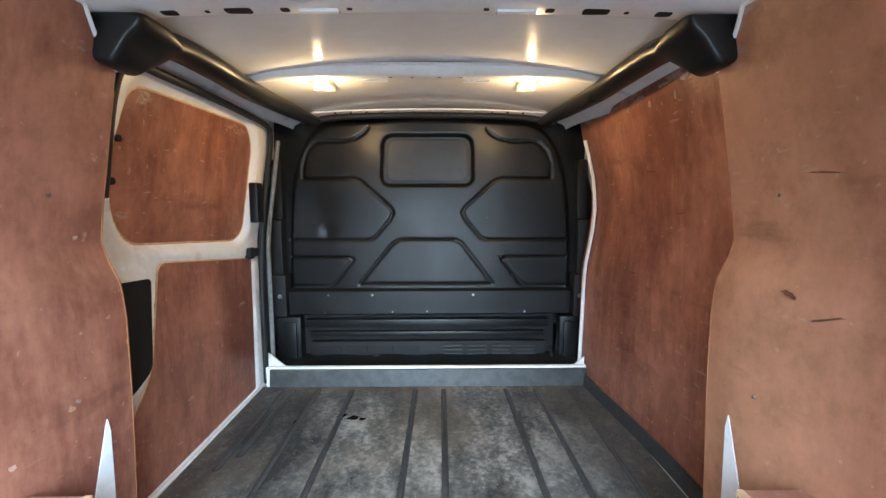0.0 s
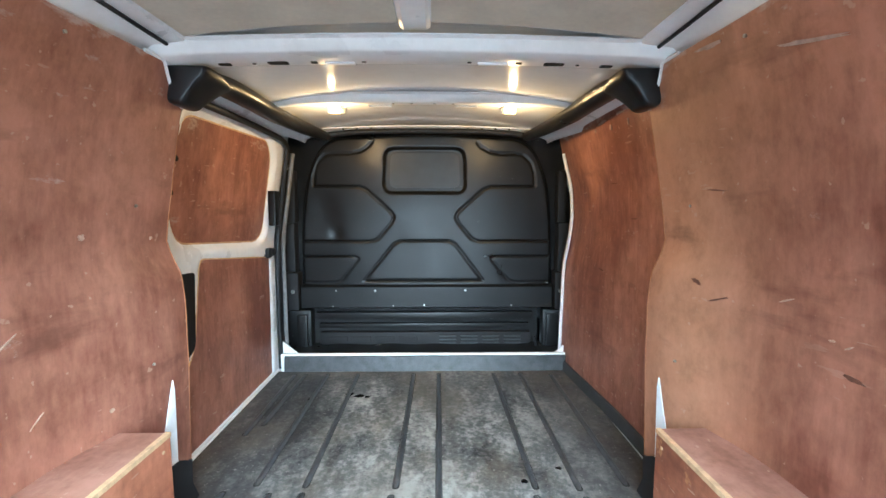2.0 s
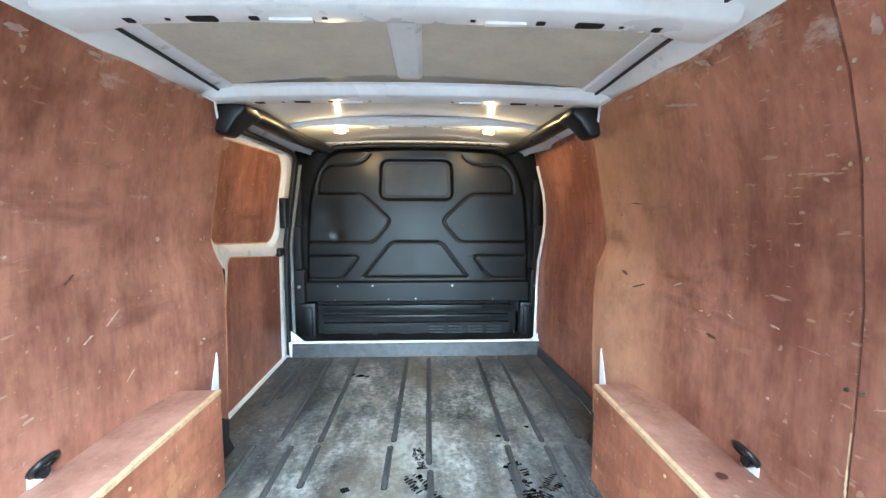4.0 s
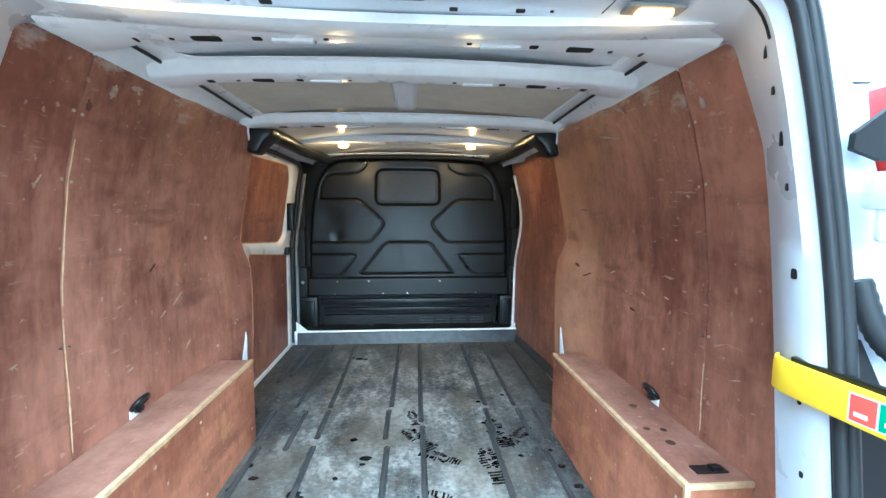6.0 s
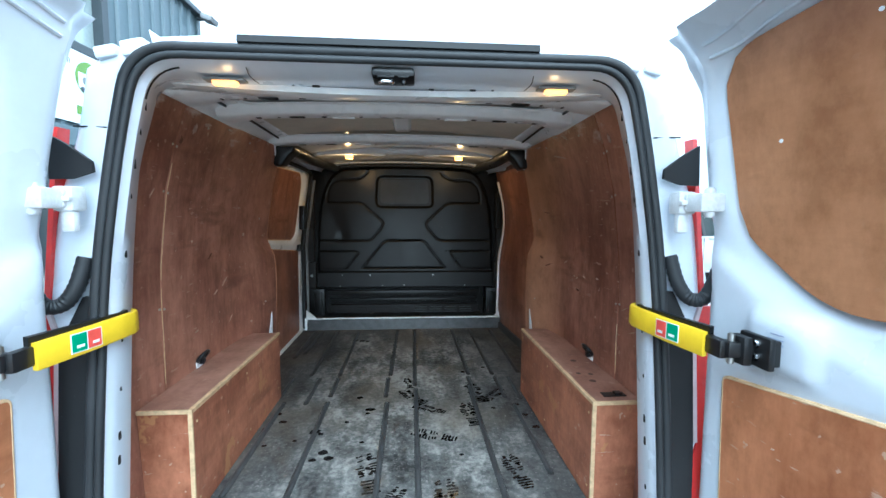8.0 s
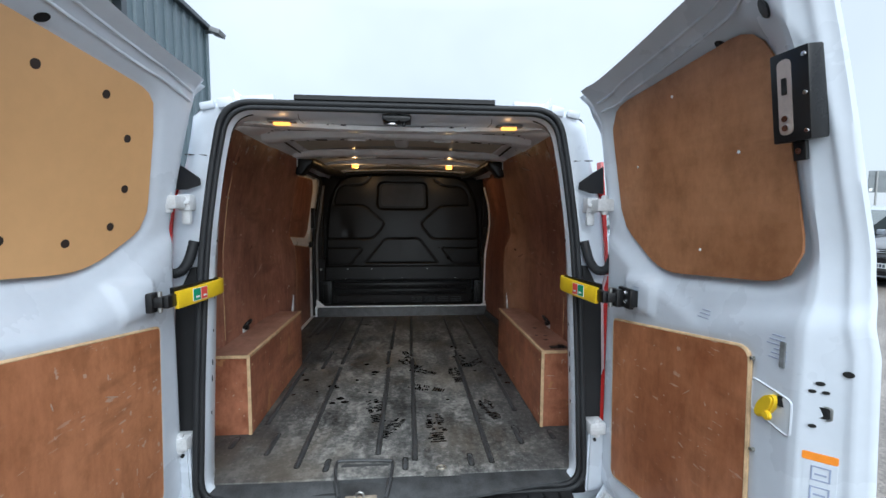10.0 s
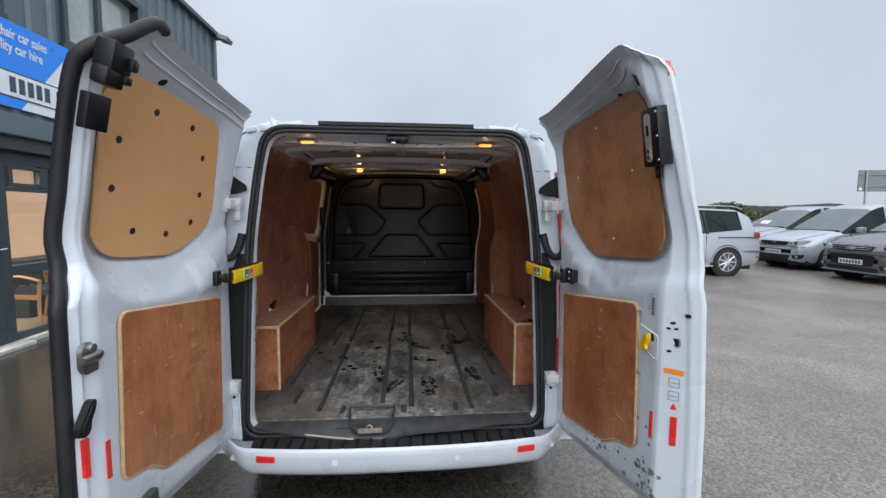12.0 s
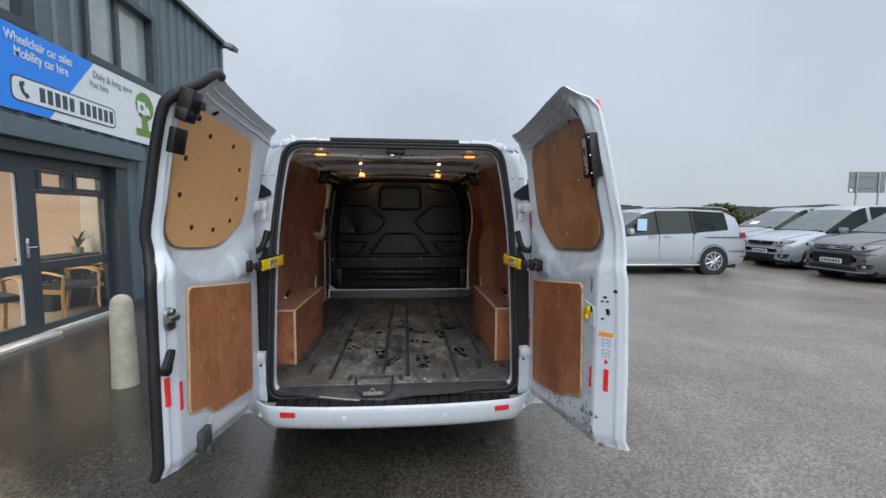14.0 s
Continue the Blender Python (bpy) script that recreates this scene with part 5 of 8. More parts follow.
    path = spline([(sg * 0.712, -0.195, 1.43), (sg * 0.728, -0.210, 1.360), (sg * 0.755, -0.222, 1.322), (sg * 0.790, -0.232, 1.330), (sg * 0.815, -0.240, 1.40)], 9)
    rr = [0.0165 + 0.0016 * (i % 2) for i in range(len(path))]
    part("cable_boot", tube(path, rr, 12, bm=b), SEAL, van, "ribbed black rubber cable boot", smooth=30)

    # yellow check strap from pillar to door
    ck = new("check_strap")
    ck.parent = van
    tagged(ck, "yellow door check strap with red and green stickers")
    zc = 1.261
    x_in, k = (0.640, 1)
    path = [(0.664, -0.110), (0.648, -0.125), (0.641, -0.150), (0.643, -0.200), (0.652, -0.275), (0.676, -0.382)]
    b = sheet(list(range(len(path))), [zc - 0.027, zc - 0.022, zc + 0.022, zc + 0.027], lambda i, z: (sg * (path[int(i)][0] + (0.002 if abs(z - zc) > 0.025 else 0)), path[int(i)][1], z - 0.02 * smooth_step(-path[int(i)][1], 0.2, 0.4) * 0.3), lambda i, z: (sg * (path[int(i)][0] + 0.014), path[int(i)][1] + 0.004, z - 0.006 * smooth_step(-path[int(i)][1], 0.2, 0.4)))
    part("strap", b, YELLOW, ck, "yellow plastic strap", smooth=50)
    run = path[2:]
    b = sheet(list(range(len(run))), [zc - 0.024, zc + 0.034], lambda i, z: (sg * (run[int(i)][0] + 0.015), run[int(i)][1], z), lambda i, z: (sg * (run[int(i)][0] + 0.027), run[int(i)][1] + 0.003, z))
    part("backing", b, PLASTIC, ck, "black band behind the strap", smooth=50)
    for j, colr in ((0, RED_PRINT), (1, GREEN)):
        ya = -0.254 - 0.034 * j
        q = lambda y: sg * (lerp(-y, (0.20, 0.275, 0.382), (0.643, 0.652, 0.676)) - 0.0012)
        part("sticker_border", sheet([ya + 0.002, ya - 0.033], [zc - 0.022, zc + 0.020], lambda y, z: (q(y) + sg * 0.0004, y, z), lambda y, z: (q(y) + sg * 0.0014, y, z)), PALE_PRINT, ck)
        part("sticker", sheet([ya, ya - 0.031], [zc - 0.020, zc + 0.018], lambda y, z: (q(y), y, z), lambda y, z: (q(y) + sg * 0.001, y, z)), colr, ck)
        part("sticker_mark", sheet([ya - 0.006, ya - 0.022], [zc - 0.012, zc - 0.006], lambda y, z: (q(y) - sg * 0.0008, y, z), lambda y, z: (q(y), y, z)), PALE_PRINT, ck)
    # clevis, steel door bracket and its bolts
    b = box((min(sg * 0.684, sg * 0.704), -0.424, zc - 0.024), (max(sg * 0.684, sg * 0.704), -0.372, zc + 0.016), 0.006)
    box((min(sg * 0.696, sg * 0.757), -0.434, zc - 0.020), (max(sg * 0.696, sg * 0.757), -0.402, zc + 0.014), 0.006, bm=b)
    box((min(sg * 0.722, sg * 0.742), -0.442, zc - 0.034), (max(sg * 0.722, sg * 0.742), -0.398, zc + 0.026), 0.005, bm=b)
    part("clevis", b, PLASTIC_GLOSS, ck, smooth=40)
    part("clevis_pin", cyl((sg * 0.712, -0.418, zc - 0.036), (sg * 0.712, -0.418, zc + 0.030), 0.007, segs=12, bevel=0.002), STEEL, ck, smooth=50)
    part("door_bracket", box((min(sg * 0.752, sg * 0.766), -0.470, zc - 0.036), (max(sg * 0.752, sg * 0.766), -0.392, zc + 0.030), 0.004), PLASTIC_GLOSS, ck, "black steel bracket", smooth=40)
    part("filler", box((min(sg * 0.764, sg * 0.800), -0.464, zc - 0.030), (max(sg * 0.764, sg * 0.800), -0.398, zc + 0.024), 0.004), PLASTIC_DULL, ck)
    for kz in (-0.014, 0.014):
        bolt((sg * 0.751, -0.440, zc + kz), (-sg, 0, 0), 0.009, ck, CHROME)

# --- rear bumper
def bump_y(x):
    return -0.425 + 0.05 * abs(x / 0.78) ** 2.5 + 0.12 * smooth_step(abs(x), 0.66, 0.84)


BX = list(np.linspace(-0.83, 0.83, 61))
prof = [(0.004, 0.499), (-0.004, 0.496), (-0.008, 0.488), (-0.006, 0.462), (0.004, 0.420), (0.016, 0.385), (0.034, 0.362), (0.075, 0.352)]
bumper = part("rear_bumper", sheet(BX, list(range(len(prof))), lambda x, i: (x * (1 - 0.02 * (i > 4)), bump_y(x) + prof[int(i)][0], prof[int(i)][1] + 0.010 * (abs(x) / 0.8) ** 3), None), WHITE, van, "white painted rear bumper with parking sensors", smooth=50)
b = sheet(list(np.linspace(-0.655, 0.655, 40)), [0, 0.2, 0.9, 1.0], lambda x, s: (x * (1 - 0.02 * s), bump_y(x) * s + (1 - s) * -0.235 - 0.006 * (s > 0.95), 0.505 - 0.018 * s - (0.012 if s > 0.95 else 0)), lambda x, s: (x, bump_y(x) * s + (1 - s) * -0.235, 0.46))
part("step_tread", b, PLASTIC_DULL, bumper, "black ribbed plastic step", smooth=40)
for i in range(21):
    x = -0.60 + 0.06 * i
    part("tread_rib", box((x - 0.006, bump_y(x) + 0.022, 0.488), (x + 0.006, -0.262, 0.498), 0.002), PLASTIC, bumper)
for s in (-1, 1):
    b = slab(rounded([(s * 0.712, 0.480), (s * 0.835, 0.480), (s * 0.838, 0.590), (s * 0.806, 0.700), (s * 0.770, 0.724), (s * 0.718, 0.716)], 0.012, 4), lambda a, c, d: (a, -0.285 + 0.25 * max(0.0, abs(a) - 0.73) + d, c), 0.09, bevel=0.008)
    part("bumper_end", b, WHITE, bumper, smooth=50)
    part("corner_fill", box((min(s * 0.640, s * 0.720), -0.275, 0.47), (max(s * 0.640, s * 0.720), -0.21, 0.520), 0.012), PLASTIC_DULL, bumper, smooth=50)
    y = bump_y(0.60)
    rx = 0.585 if s > 0 else 0.565
    b = slab(rounded([(s * (rx - 0.038), 0.444), (s * (rx + 0.042), 0.446), (s * (rx + 0.042), 0.476), (s * (rx - 0.038), 0.473)], 0.006, 3), lambda a, c, d: (a, bump_y(a) - 0.012 + (0.47 - c) * 0.15 + d, c), 0.014)
    part("reflector", b, RED, bumper, "red bumper reflector")
    for x in (0.27, 0.725):
        part("parking_sensor", cyl((s * x, bump_y(x) - 0.004, 0.440), (s * x, bump_y(x) + 0.02, 0.440), 0.013, segs=16), WHITE_DIRTY, bumper, smooth=40)
    part("bumper_bolt", cyl((s * 0.738, -0.290, 0.690), (s * 0.738, -0.28, 0.690), 0.006, segs=8), DARK, bumper)
# underside, rear axle wheels in shadow
part("underbody", box((-0.68, -0.10, 0.24), (0.68, 3.3, 0.40), 0.02), DARK, van)
for s in (-1, 1):
    for wy in (0.62, 3.0):
        part("tyre", cyl((s * 0.70, wy, 0.33), (s * 0.90, wy, 0.33), 0.33, segs=32, bevel=0.03), SEAL, van, smooth=50)

# --- rear doors
UPR = rounded([(0.094, 1.500), (0.052, 1.895), (0.607, 1.944), (0.668, 1.850), (0.722, 1.388), (0.285, 1.356)], [0.06, 0.10, 0.06, 0.12, 0.10, 0.08], 6)
UPL = rounded([(0.116, 1.490), (0.160, 1.878), (0.624, 1.936), (0.712, 1.890), (0.690, 1.392), (0.325, 1.368)], [0.07, 0.08, 0.07, 0.08, 0.12, 0.09], 6)
LOWR = rounded([(0.105, 0.590), (0.086, 1.158), (0.622, 1.225), (0.636, 0.722), (0.520, 0.692), (0.448, 0.645)], [0.03, 0.015, 0.035, 0.03, 0.005, 0.02], 5)
LOWL = rounded([(0.150, 0.605), (0.128, 1.165), (0.720, 1.240), (0.742, 0.755), (0.622, 0.728), (0.545, 0.670)], [0.03, 0.015, 0.035, 0.03, 0.005, 0.02], 5)


def edge_left(z):
    """How far the free edge reaches; both doors step in above the lock."""
    return lerp(z, (0.5, 0.86, 1.29, 1.385, 1.73, 1.91, 1.95), (0.866, 0.866, 0.860, 0.806, 0.815, 0.828, 0.82))


def edge_right(z):
    return lerp(z, (0.5, 0.9, 1.26, 1.35, 1.41, 1.56, 1.936, 1.99), (0.812, 0.810, 0.802, 0.790, 0.787, 0.787, 0.779, 0.769))


def door_lean(z):
    return 0.22 * max(0.0, z - 1.35) ** 1.5


def door_place(sg, x0, k):
    return lambda u, z, d: (sg * (x0 + k * u - door_lean(z) + d), -0.238 - u, z)


def door_top(u):
    t = 1.962 + 0.080 * min(1.0, max(0.0, u) / 0.66) ** 1.2
    return t - 0.115 * smooth_step(u, 0.69, 0.86) ** 0.8


def door_bottom(u):
    return 0.474 + 0.115 * u


def pressing(up, low, free, start, rise, sunk, reach):
    """Depth of a door's inner skin; rise: how far its free edge flange falls away; sunk: how deep the window blank sits."""
    def depth(u, z):
        d = 0.03 * (1 - smooth_step(u, 0.0, 0.035))
        s, e = start(z), free(z)
        d += rise(z) * min(1.15, max(0.0, (u - s) / (e - s))) + 0.006 * smooth_step(u, s - 0.018, s + 0.008)
        # a rolled bead along the very edge
        d -= 0.006 * math.exp(-((u - (e - 0.016)) / 0.007) ** 2)
        w = within((u, z), up)
        d += 0.010 * smooth_step(w, -0.030, 0.004) + sunk(u, z) * (min(1.0, max(0.0, 1 + w / reach)))
        # raised boss round the strap bracket
        d -= 0.012 * smooth_step(u, 0.135, 0.155) * (1 - smooth_step(u, 0.275, 0.30)) * smooth_step(z, 1.205, 1.225) * (1 - smooth_step(z, 1.315, 1.34))
        # swage under the window, dipping towards the hinge
        sw = z - lerp(u, (0, 0.25, 0.45, 0.63, 0.8), (1.47, 1.33, 1.25, 1.30, 1.34))
        d += 0.012 * smooth_step(sw, -0.03, 0.03) * (1 - smooth_step(z, 1.42, 1.6))
        d += 0.005 * smooth_step(within((u, z), low), -0.012, 0.0)
        # rounded in towards the top flange
        d -= 0.020 * (1 - smooth_step(door_top(u) - z, 0.0, 0.035))
        d += 0.018 * (1 - smooth_step(z - door_bottom(u), 0.0, 0.05))
        return d
    return depth


def sunk_left(u, z):
    return 0.023 + 0.104 * u - 0.10 * door_lean(z)


def sunk_right(u, z):
    return 0.016 + 0.50 * door_lean(z)


depth_left = pressing(UPL, LOWL, edge_left, lambda z: lerp(z, (1.29, 1.385), (0.812, 0.780)), lambda z: lerp(z, (1.29, 1.385), (0.020, 0.042)), sunk_left, 0.14)
depth_right = pressing(UPR, LOWR, edge_right, lambda z: 0.735, lambda z: 1.08 * (edge_right(z) - 0.735), sunk_right, 0.085)
SKIN = {}


def door_depth(P, u, z):
    return SKIN[P](u, z)


def rear_door(sg, x0, k, depth, free, label):
    dr = new("rear_door")
    dr.parent = van
    tagged(dr, label)
    P = door_place(sg, x0, k)
    SKIN[P] = depth
    us = list(np.linspace(0, 0.70, 56)) + list(np.linspace(0.706, 0.80, 26))
    ts = list(np.linspace(0, 1, 120))
    wide = lambda u, z: u + lerp(z, (1.82, 1.905, 1.998), (0.0, -0.013, -0.048)) * max(0.0, 1 - u / 0.10) if u <= 0.70 else 0.70 + (u - 0.70) * (free(z) - 0.70) / 0.10
    def uz(u, t):
        z = door_bottom(u) + (door_top(u) - door_bottom(u)) * t
        v = wide(u, z)
        return v, door_bottom(v) + (door_top(v) - door_bottom(v)) * t
    front = lambda u, t: P(*uz(u, t), depth(*uz(u, t)))
    back = lambda u, t: P(*uz(u, t), depth(*uz(u, t)) + max(0.012, (0.105 - 0.060 * smooth_step(u, 0.62, 0.78) - depth(*uz(u, t))) * (1 - smooth_step(t, 0.90, 0.985))))
    part("door_shell", sheet(us, ts, front, back), WHITE, dr, "white painted pressed-steel door", smooth=40)
    return dr, P


def column_panel(poly, place, thick, n=26, rows=14):
    """A thin curved board cut to an outline, built in columns so that it follows a bent surface."""
    lo, hi = min(a for a, c in poly), max(a for a, c in poly)
    spans = []
    for u in np.linspace(lo + 0.0008, hi - 0.0008, n):
        zs = []
        for (a, c), (e, g) in zip(poly, poly[1:] + poly[:1]):
            if (a > u) != (e > u):
                zs.append(c + (g - c) * (u - a) / (e - a))
        spans.append((u, min(zs), max(zs)))
    at = lambda i, t: (spans[int(i)][0], spans[int(i)][1] + (spans[int(i)][2] - spans[int(i)][1]) * t)
    ts = list(np.linspace(0, 1, rows))
    return sheet(list(range(n)), ts, lambda i, t: place(*at(i, t), 0.0), lambda i, t: place(*at(i, t), thick))


def on_door(P, u, z, lift=0.0):
    return P(u, z, door_depth(P, u, z) - lift)


def plate(P, u0, u1, z0, z1, material, dr, name="label_plate", lift=0.002, r=0.003, label=""):
    pts = rounded([(u0, z0), (u1, z0), (u1, z1), (u0, z1)], r, 3)
    return part(name, slab(pts, lambda a, c, d: P(a, c, door_depth(P, a, c) - lift + d), lift + 0.002), material, dr, label)


def blob(P, u, z, r, material, dr, name, lift=0.002, sx=1.0, label=""):
    pts = [(u + sx * r * math.cos(t), z + r * math.sin(t)) for t in np.linspace(0, 2 * math.pi, 15)[:-1]]
    return part(name, slab(pts, lambda a, c, d: P(a, c, door_depth(P, a, c) - lift + d), lift + 0.002), material, dr, label)


DL, PL = rear_door(-1, 0.748, 0.030, depth_left, edge_left, "open white rear door with tan board and plywood panel")
DR, PR = rear_door(1, 0.772, 0.095, depth_right, edge_right, "open white rear door with two brown plywood panels")
for dr, P, up, low, sunk, stuff, lab in ((DL, PL, UPL, LOWL, sunk_left, HARDBOARD, "smooth tan hardboard panel with screw holes"), (DR, PR, UPR, LOWR, sunk_right, PLY_BARE, "brown plywood panel")):
    part("upper_panel", column_panel(up, lambda a, c, d: P(a, c, sunk(a, c) + d), 0.006), stuff, dr, lab, smooth=30)
    part("lower_panel", slab(low, lambda a, c, d: P(a, c, -0.006 + d), 0.012, bevel=0.002), PLY_DOOR, dr, "scraped red-brown plywood panel")
    b = tube([P(a, c, -0.001) for a, c in low], 0.0055, 6, closed=True)
    part("panel_edge", b, PLY_EDGE, dr, "pale raw plywood edge")
    # sill trim along the bottom edge
    b = tube([P(u, door_bottom(u) + 0.006, 0.035) for u in np.linspace(0.02, 0.78, 24)], 0.008, 6)
    part("bottom_trim", b, FOIL, dr, smooth=60)
    m = low[0][0] - 0.09
    for u, z in ((0.11, 1.13), (0.35, 1.155), (0.585, 1.19), (0.60, 0.98), (0.12, 0.90), (0.13, 0.64), (0.32, 0.66), (0.60, 0.75)):
        blob(P, u + m, z + 0.3 * m, 0.0045, ZINC, dr, "screw", lift=0.0085)
    # pressed ridges under the top flange
    for off in (0.030, 0.058):
        b = tube([on_door(P, u, door_top(u) - off - 0.02 * (1 - smooth_step(u, 0.0, 0.2)), 0.001) for u in np.linspace(0.05, 0.66, 30)], 0.0045, 6)
        part("flange_ridge", b, WHITE, dr, smooth=60)
    # drain and trim plugs
    blob(P, 0.520, 1.938, 0.009, PLASTIC_GLOSS, dr, "trim_plug", lift=0.004, sx=1.3)
# fine pale scratches on the lower panels
for P, dr, low in ((PL, DL, LOWL), (PR, DR, LOWR)):
    for i in range(14):
        u, z = rng.uniform(0.16, 0.68), rng.uniform(0.72, 1.16)
        if within((u, z), low) < 0.05:
            continue
        a, ln, w = rng.uniform(-0.4, 1.5), rng.uniform(0.005, 0.030) * (0.4 if i % 3 else 1), rng.uniform(0.0006, 0.0018)
        c, s_ = math.cos(a), math.sin(a)
        pts = [(u + c * p - s_ * q, z + s_ * p + c * q) for p, q in ((-ln, 0), (-ln * 0.3, -w), (ln * 0.5, -w * 1.4), (ln, 0), (ln * 0.4, w), (-ln * 0.4, w * 1.3))]
        part("scratch", slab(pts, lambda a, c, d: P(a, c, -0.0072 + d), 0.0012), SCRAPE, dr)

# tan board: dark screw holes
for u, z in ((0.510, 1.846), (0.329, 1.833), (0.633, 1.739), (0.238, 1.736), (0.633, 1.597), (0.220, 1.596), (0.255, 1.489), (0.537, 1.466), (0.385, 1.450)):
    part("screw_hole", slab([(u + 0.0112 * math.cos(t), z + 0.0112 * math.sin(t)) for t in np.linspace(0, 6.283, 13)[:-1]], lambda a, c, d: PL(a, c, sunk_left(a, c) - 0.0013 + d), 0.002), DARK_HOLE, DL)
for u, z in ((0.356, 1.861), (0.188, 1.685), (0.563, 1.679), (0.441, 1.437)):
    part("screw", slab([(u + 0.004 * math.cos(t), z + 0.004 * math.sin(t)) for t in np.linspace(0, 6.283, 9)[:-1]], lambda a, c, d: PR(a, c, sunk_right(a, c) - 0.0015 + d), 0.002), PALE_PRINT, DR)

# left door: rubber edge seal, lock body, pull strap, catch, reflectors
b = bmesh.new()
line = [PL(edge_left(z) + 0.006, z, depth_left(edge_left(z), z) + 0.016) for z in np.linspace(0.575, 1.925, 60)]
line += [PL(u, door_top(u) + 0.006, depth_left(u, door_top(u)) + 0.012) for u in np.linspace(0.815, 0.650, 9)]
tube(line, 0.0185, 9, bm=b)
part("edge_seal", b, SEAL, DL, "thick black rubber edge seal", smooth=60)
b = box((-0.030, -0.050, -0.020), (0.030, 0.045, 0.066), 0.010)
box((-0.026, -0.055, -0.066), (0.026, 0.030, -0.012), 0.012, bm=b)
box((0.012, 0.020, 0.000), (0.046, 0.052, 0.034), 0.008, bm=b)
box((0.012, 0.012, -0.045), (0.040, 0.044, -0.018), 0.008, bm=b)
cx, cy, cz = PL(0.805, 1.896, 0.004)
part("lock_body", moved(b, Matrix.Translation((cx - 0.004, cy, cz)) @ pose(0, 0, 0, 0, 14, 0) @ Matrix.Diagonal((0.8, 0.8, 0.85, 1))), PLASTIC, DL, "chunky black plastic lock body", smooth=40)
part("lock_eye", cyl((cx + 0.028, cy + 0.028, cz + 0.014), (cx + 0.036, cy + 0.028, cz + 0.014), 0.010, segs=12), PLASTIC_GLOSS, DL)
b = box((-0.012, -0.034, -0.044), (0.012, 0.034, 0.044), 0.004)
part("black_cover", moved(b, Matrix.Translation(PL(0.838, 1.772, 0.008)) @ pose(0, 0, 0, 0, 12, -6)), PLASTIC_GLOSS, DL, "square black plastic cover", smooth=40)
b = slab(rounded([(-0.030, -0.040), (0.018, -0.040), (0.030, -0.02), (0.030, 0.028), (0.018, 0.042), (-0.006, 0.042), (-0.024, 0.02)], 0.008, 3), lambda a, c, d: (d, -a, c), -0.012, bevel=0.002)
cx, cy, cz = PL(0.835, 1.150, 0.004)
part("catch_plate", moved(b, Matrix.Translation((cx + 0.008, cy, cz))), STEEL, DL, "dull steel door catch", smooth=40)
b = tube([(cx + 0.016, cy + 0.022, cz + 0.006), (cx + 0.026, cy - 0.004, cz + 0.006), (cx + 0.022, cy - 0.050, cz + 0.008)], [0.010, 0.013, 0.011], 8)
cyl((cx + 0.006, cy + 0.004, cz + 0.026), (cx + 0.016, cy + 0.004, cz + 0.026), 0.011, segs=12, bm=b)
part("catch_bar", b, STEEL, DL, smooth=60)
pts = rounded([(0.826, 1.040), (0.846, 1.036), (0.862, 1.012), (0.884, 0.985), (0.884, 0.960), (0.868, 0.952), (0.850, 0.968), (0.848, 0.992), (0.834, 1.010)], 0.008, 4)
part("pull_handle", slab(pts, lambda a, c, d: PL(a, c, depth_left(0.82, c) - 0.020 + d), 0.024, bevel=0.005), PLASTIC_GLOSS, DL, "curved black pull handle", smooth=50)
plate(PL, 0.842, 0.856, 0.835, 0.940, RED, DL, "reflector", 0.008, label="red reflective strip")
plate(PL, 0.784, 0.799, 0.795, 0.903, RED, DL, "reflector", 0.003, label="red reflective strip")
cx, cy, cz = on_door(PL, 0.66, 0.61)
b = box((-0.03, -0.05, -0.05), (0.03, 0.05, 0.055), 0.012)
box((0.0, -0.02, -0.075), (0.05, 0.03, -0.035), 0.008, bm=b)
part("lower_latch", moved(b, Matrix.Translation((cx, cy, cz)) @ Matrix.Diagonal((0.8, 0.8, 0.8, 1))), plain("dark_worn_metal", (0.075, 0.078, 0.08), 0.5, 0.3, vary=0.3, scale=30), DL, "worn dark grey lower latch", smooth=40)

# right door: bolted lock box, yellow release, labels, punched holes
M = Matrix.Translation((0.800, -0.968, 1.762)) @ pose(0, 0, 0, 0, -8, 5) @ Matrix.Scale(1.06, 4)
b = box((-0.020, -0.036, -0.082), (0.020, 0.036, 0.082), 0.004)
part("lock_box", moved(b, M), PLASTIC_GLOSS, DR, "black steel lock box with bare metal face plate", smooth=30)
pts = rounded([(-0.013, -0.068), (0.013, -0.068), (0.013, 0.068), (-0.013, 0.068)], 0.0125, 5)
part("lock_plate", moved(slab(pts, lambda a, c, d: (-0.0215 + d, a + 0.008, c), 0.003), M), plain("pinkish_metal", (0.60, 0.52, 0.47), 0.4, 0.6, vary=0.1, scale=20), DR)
part("lock_slot", moved(box((-0.0235, 0.003, 0.005), (-0.0205, 0.013, 0.035), 0.002), M), DARK, DR)
for dz in (-0.055, -0.038):
    part("lock_screw", moved(cyl((-0.0245, 0.008, dz), (-0.020, 0.008, dz), 0.006, segs=10), M), CHROME, DR)
for dz in (-0.066, 0.0, 0.066):
    part("lock_screw", moved(cyl((-0.024, -0.030, dz), (-0.019, -0.030, dz), 0.004, segs=8), M), CHROME, DR)
for dz in (-0.100, 0.100):
    part("lock_tab", moved(box((-0.004, -0.012, dz - 0.018), (0.004, 0.012, dz + 0.018), 0.002), M), PLASTIC_GLOSS, DR)
    part("lock_screw", moved(cyl((-0.007, 0, dz), (-0.003, 0, dz), 0.006, segs=8), M), CHROME, DR)
blob(PR, 0.694, 1.938, 0.016, PLASTIC_GLOSS, DR, "trim_plug", 0.006, label="round black plug")
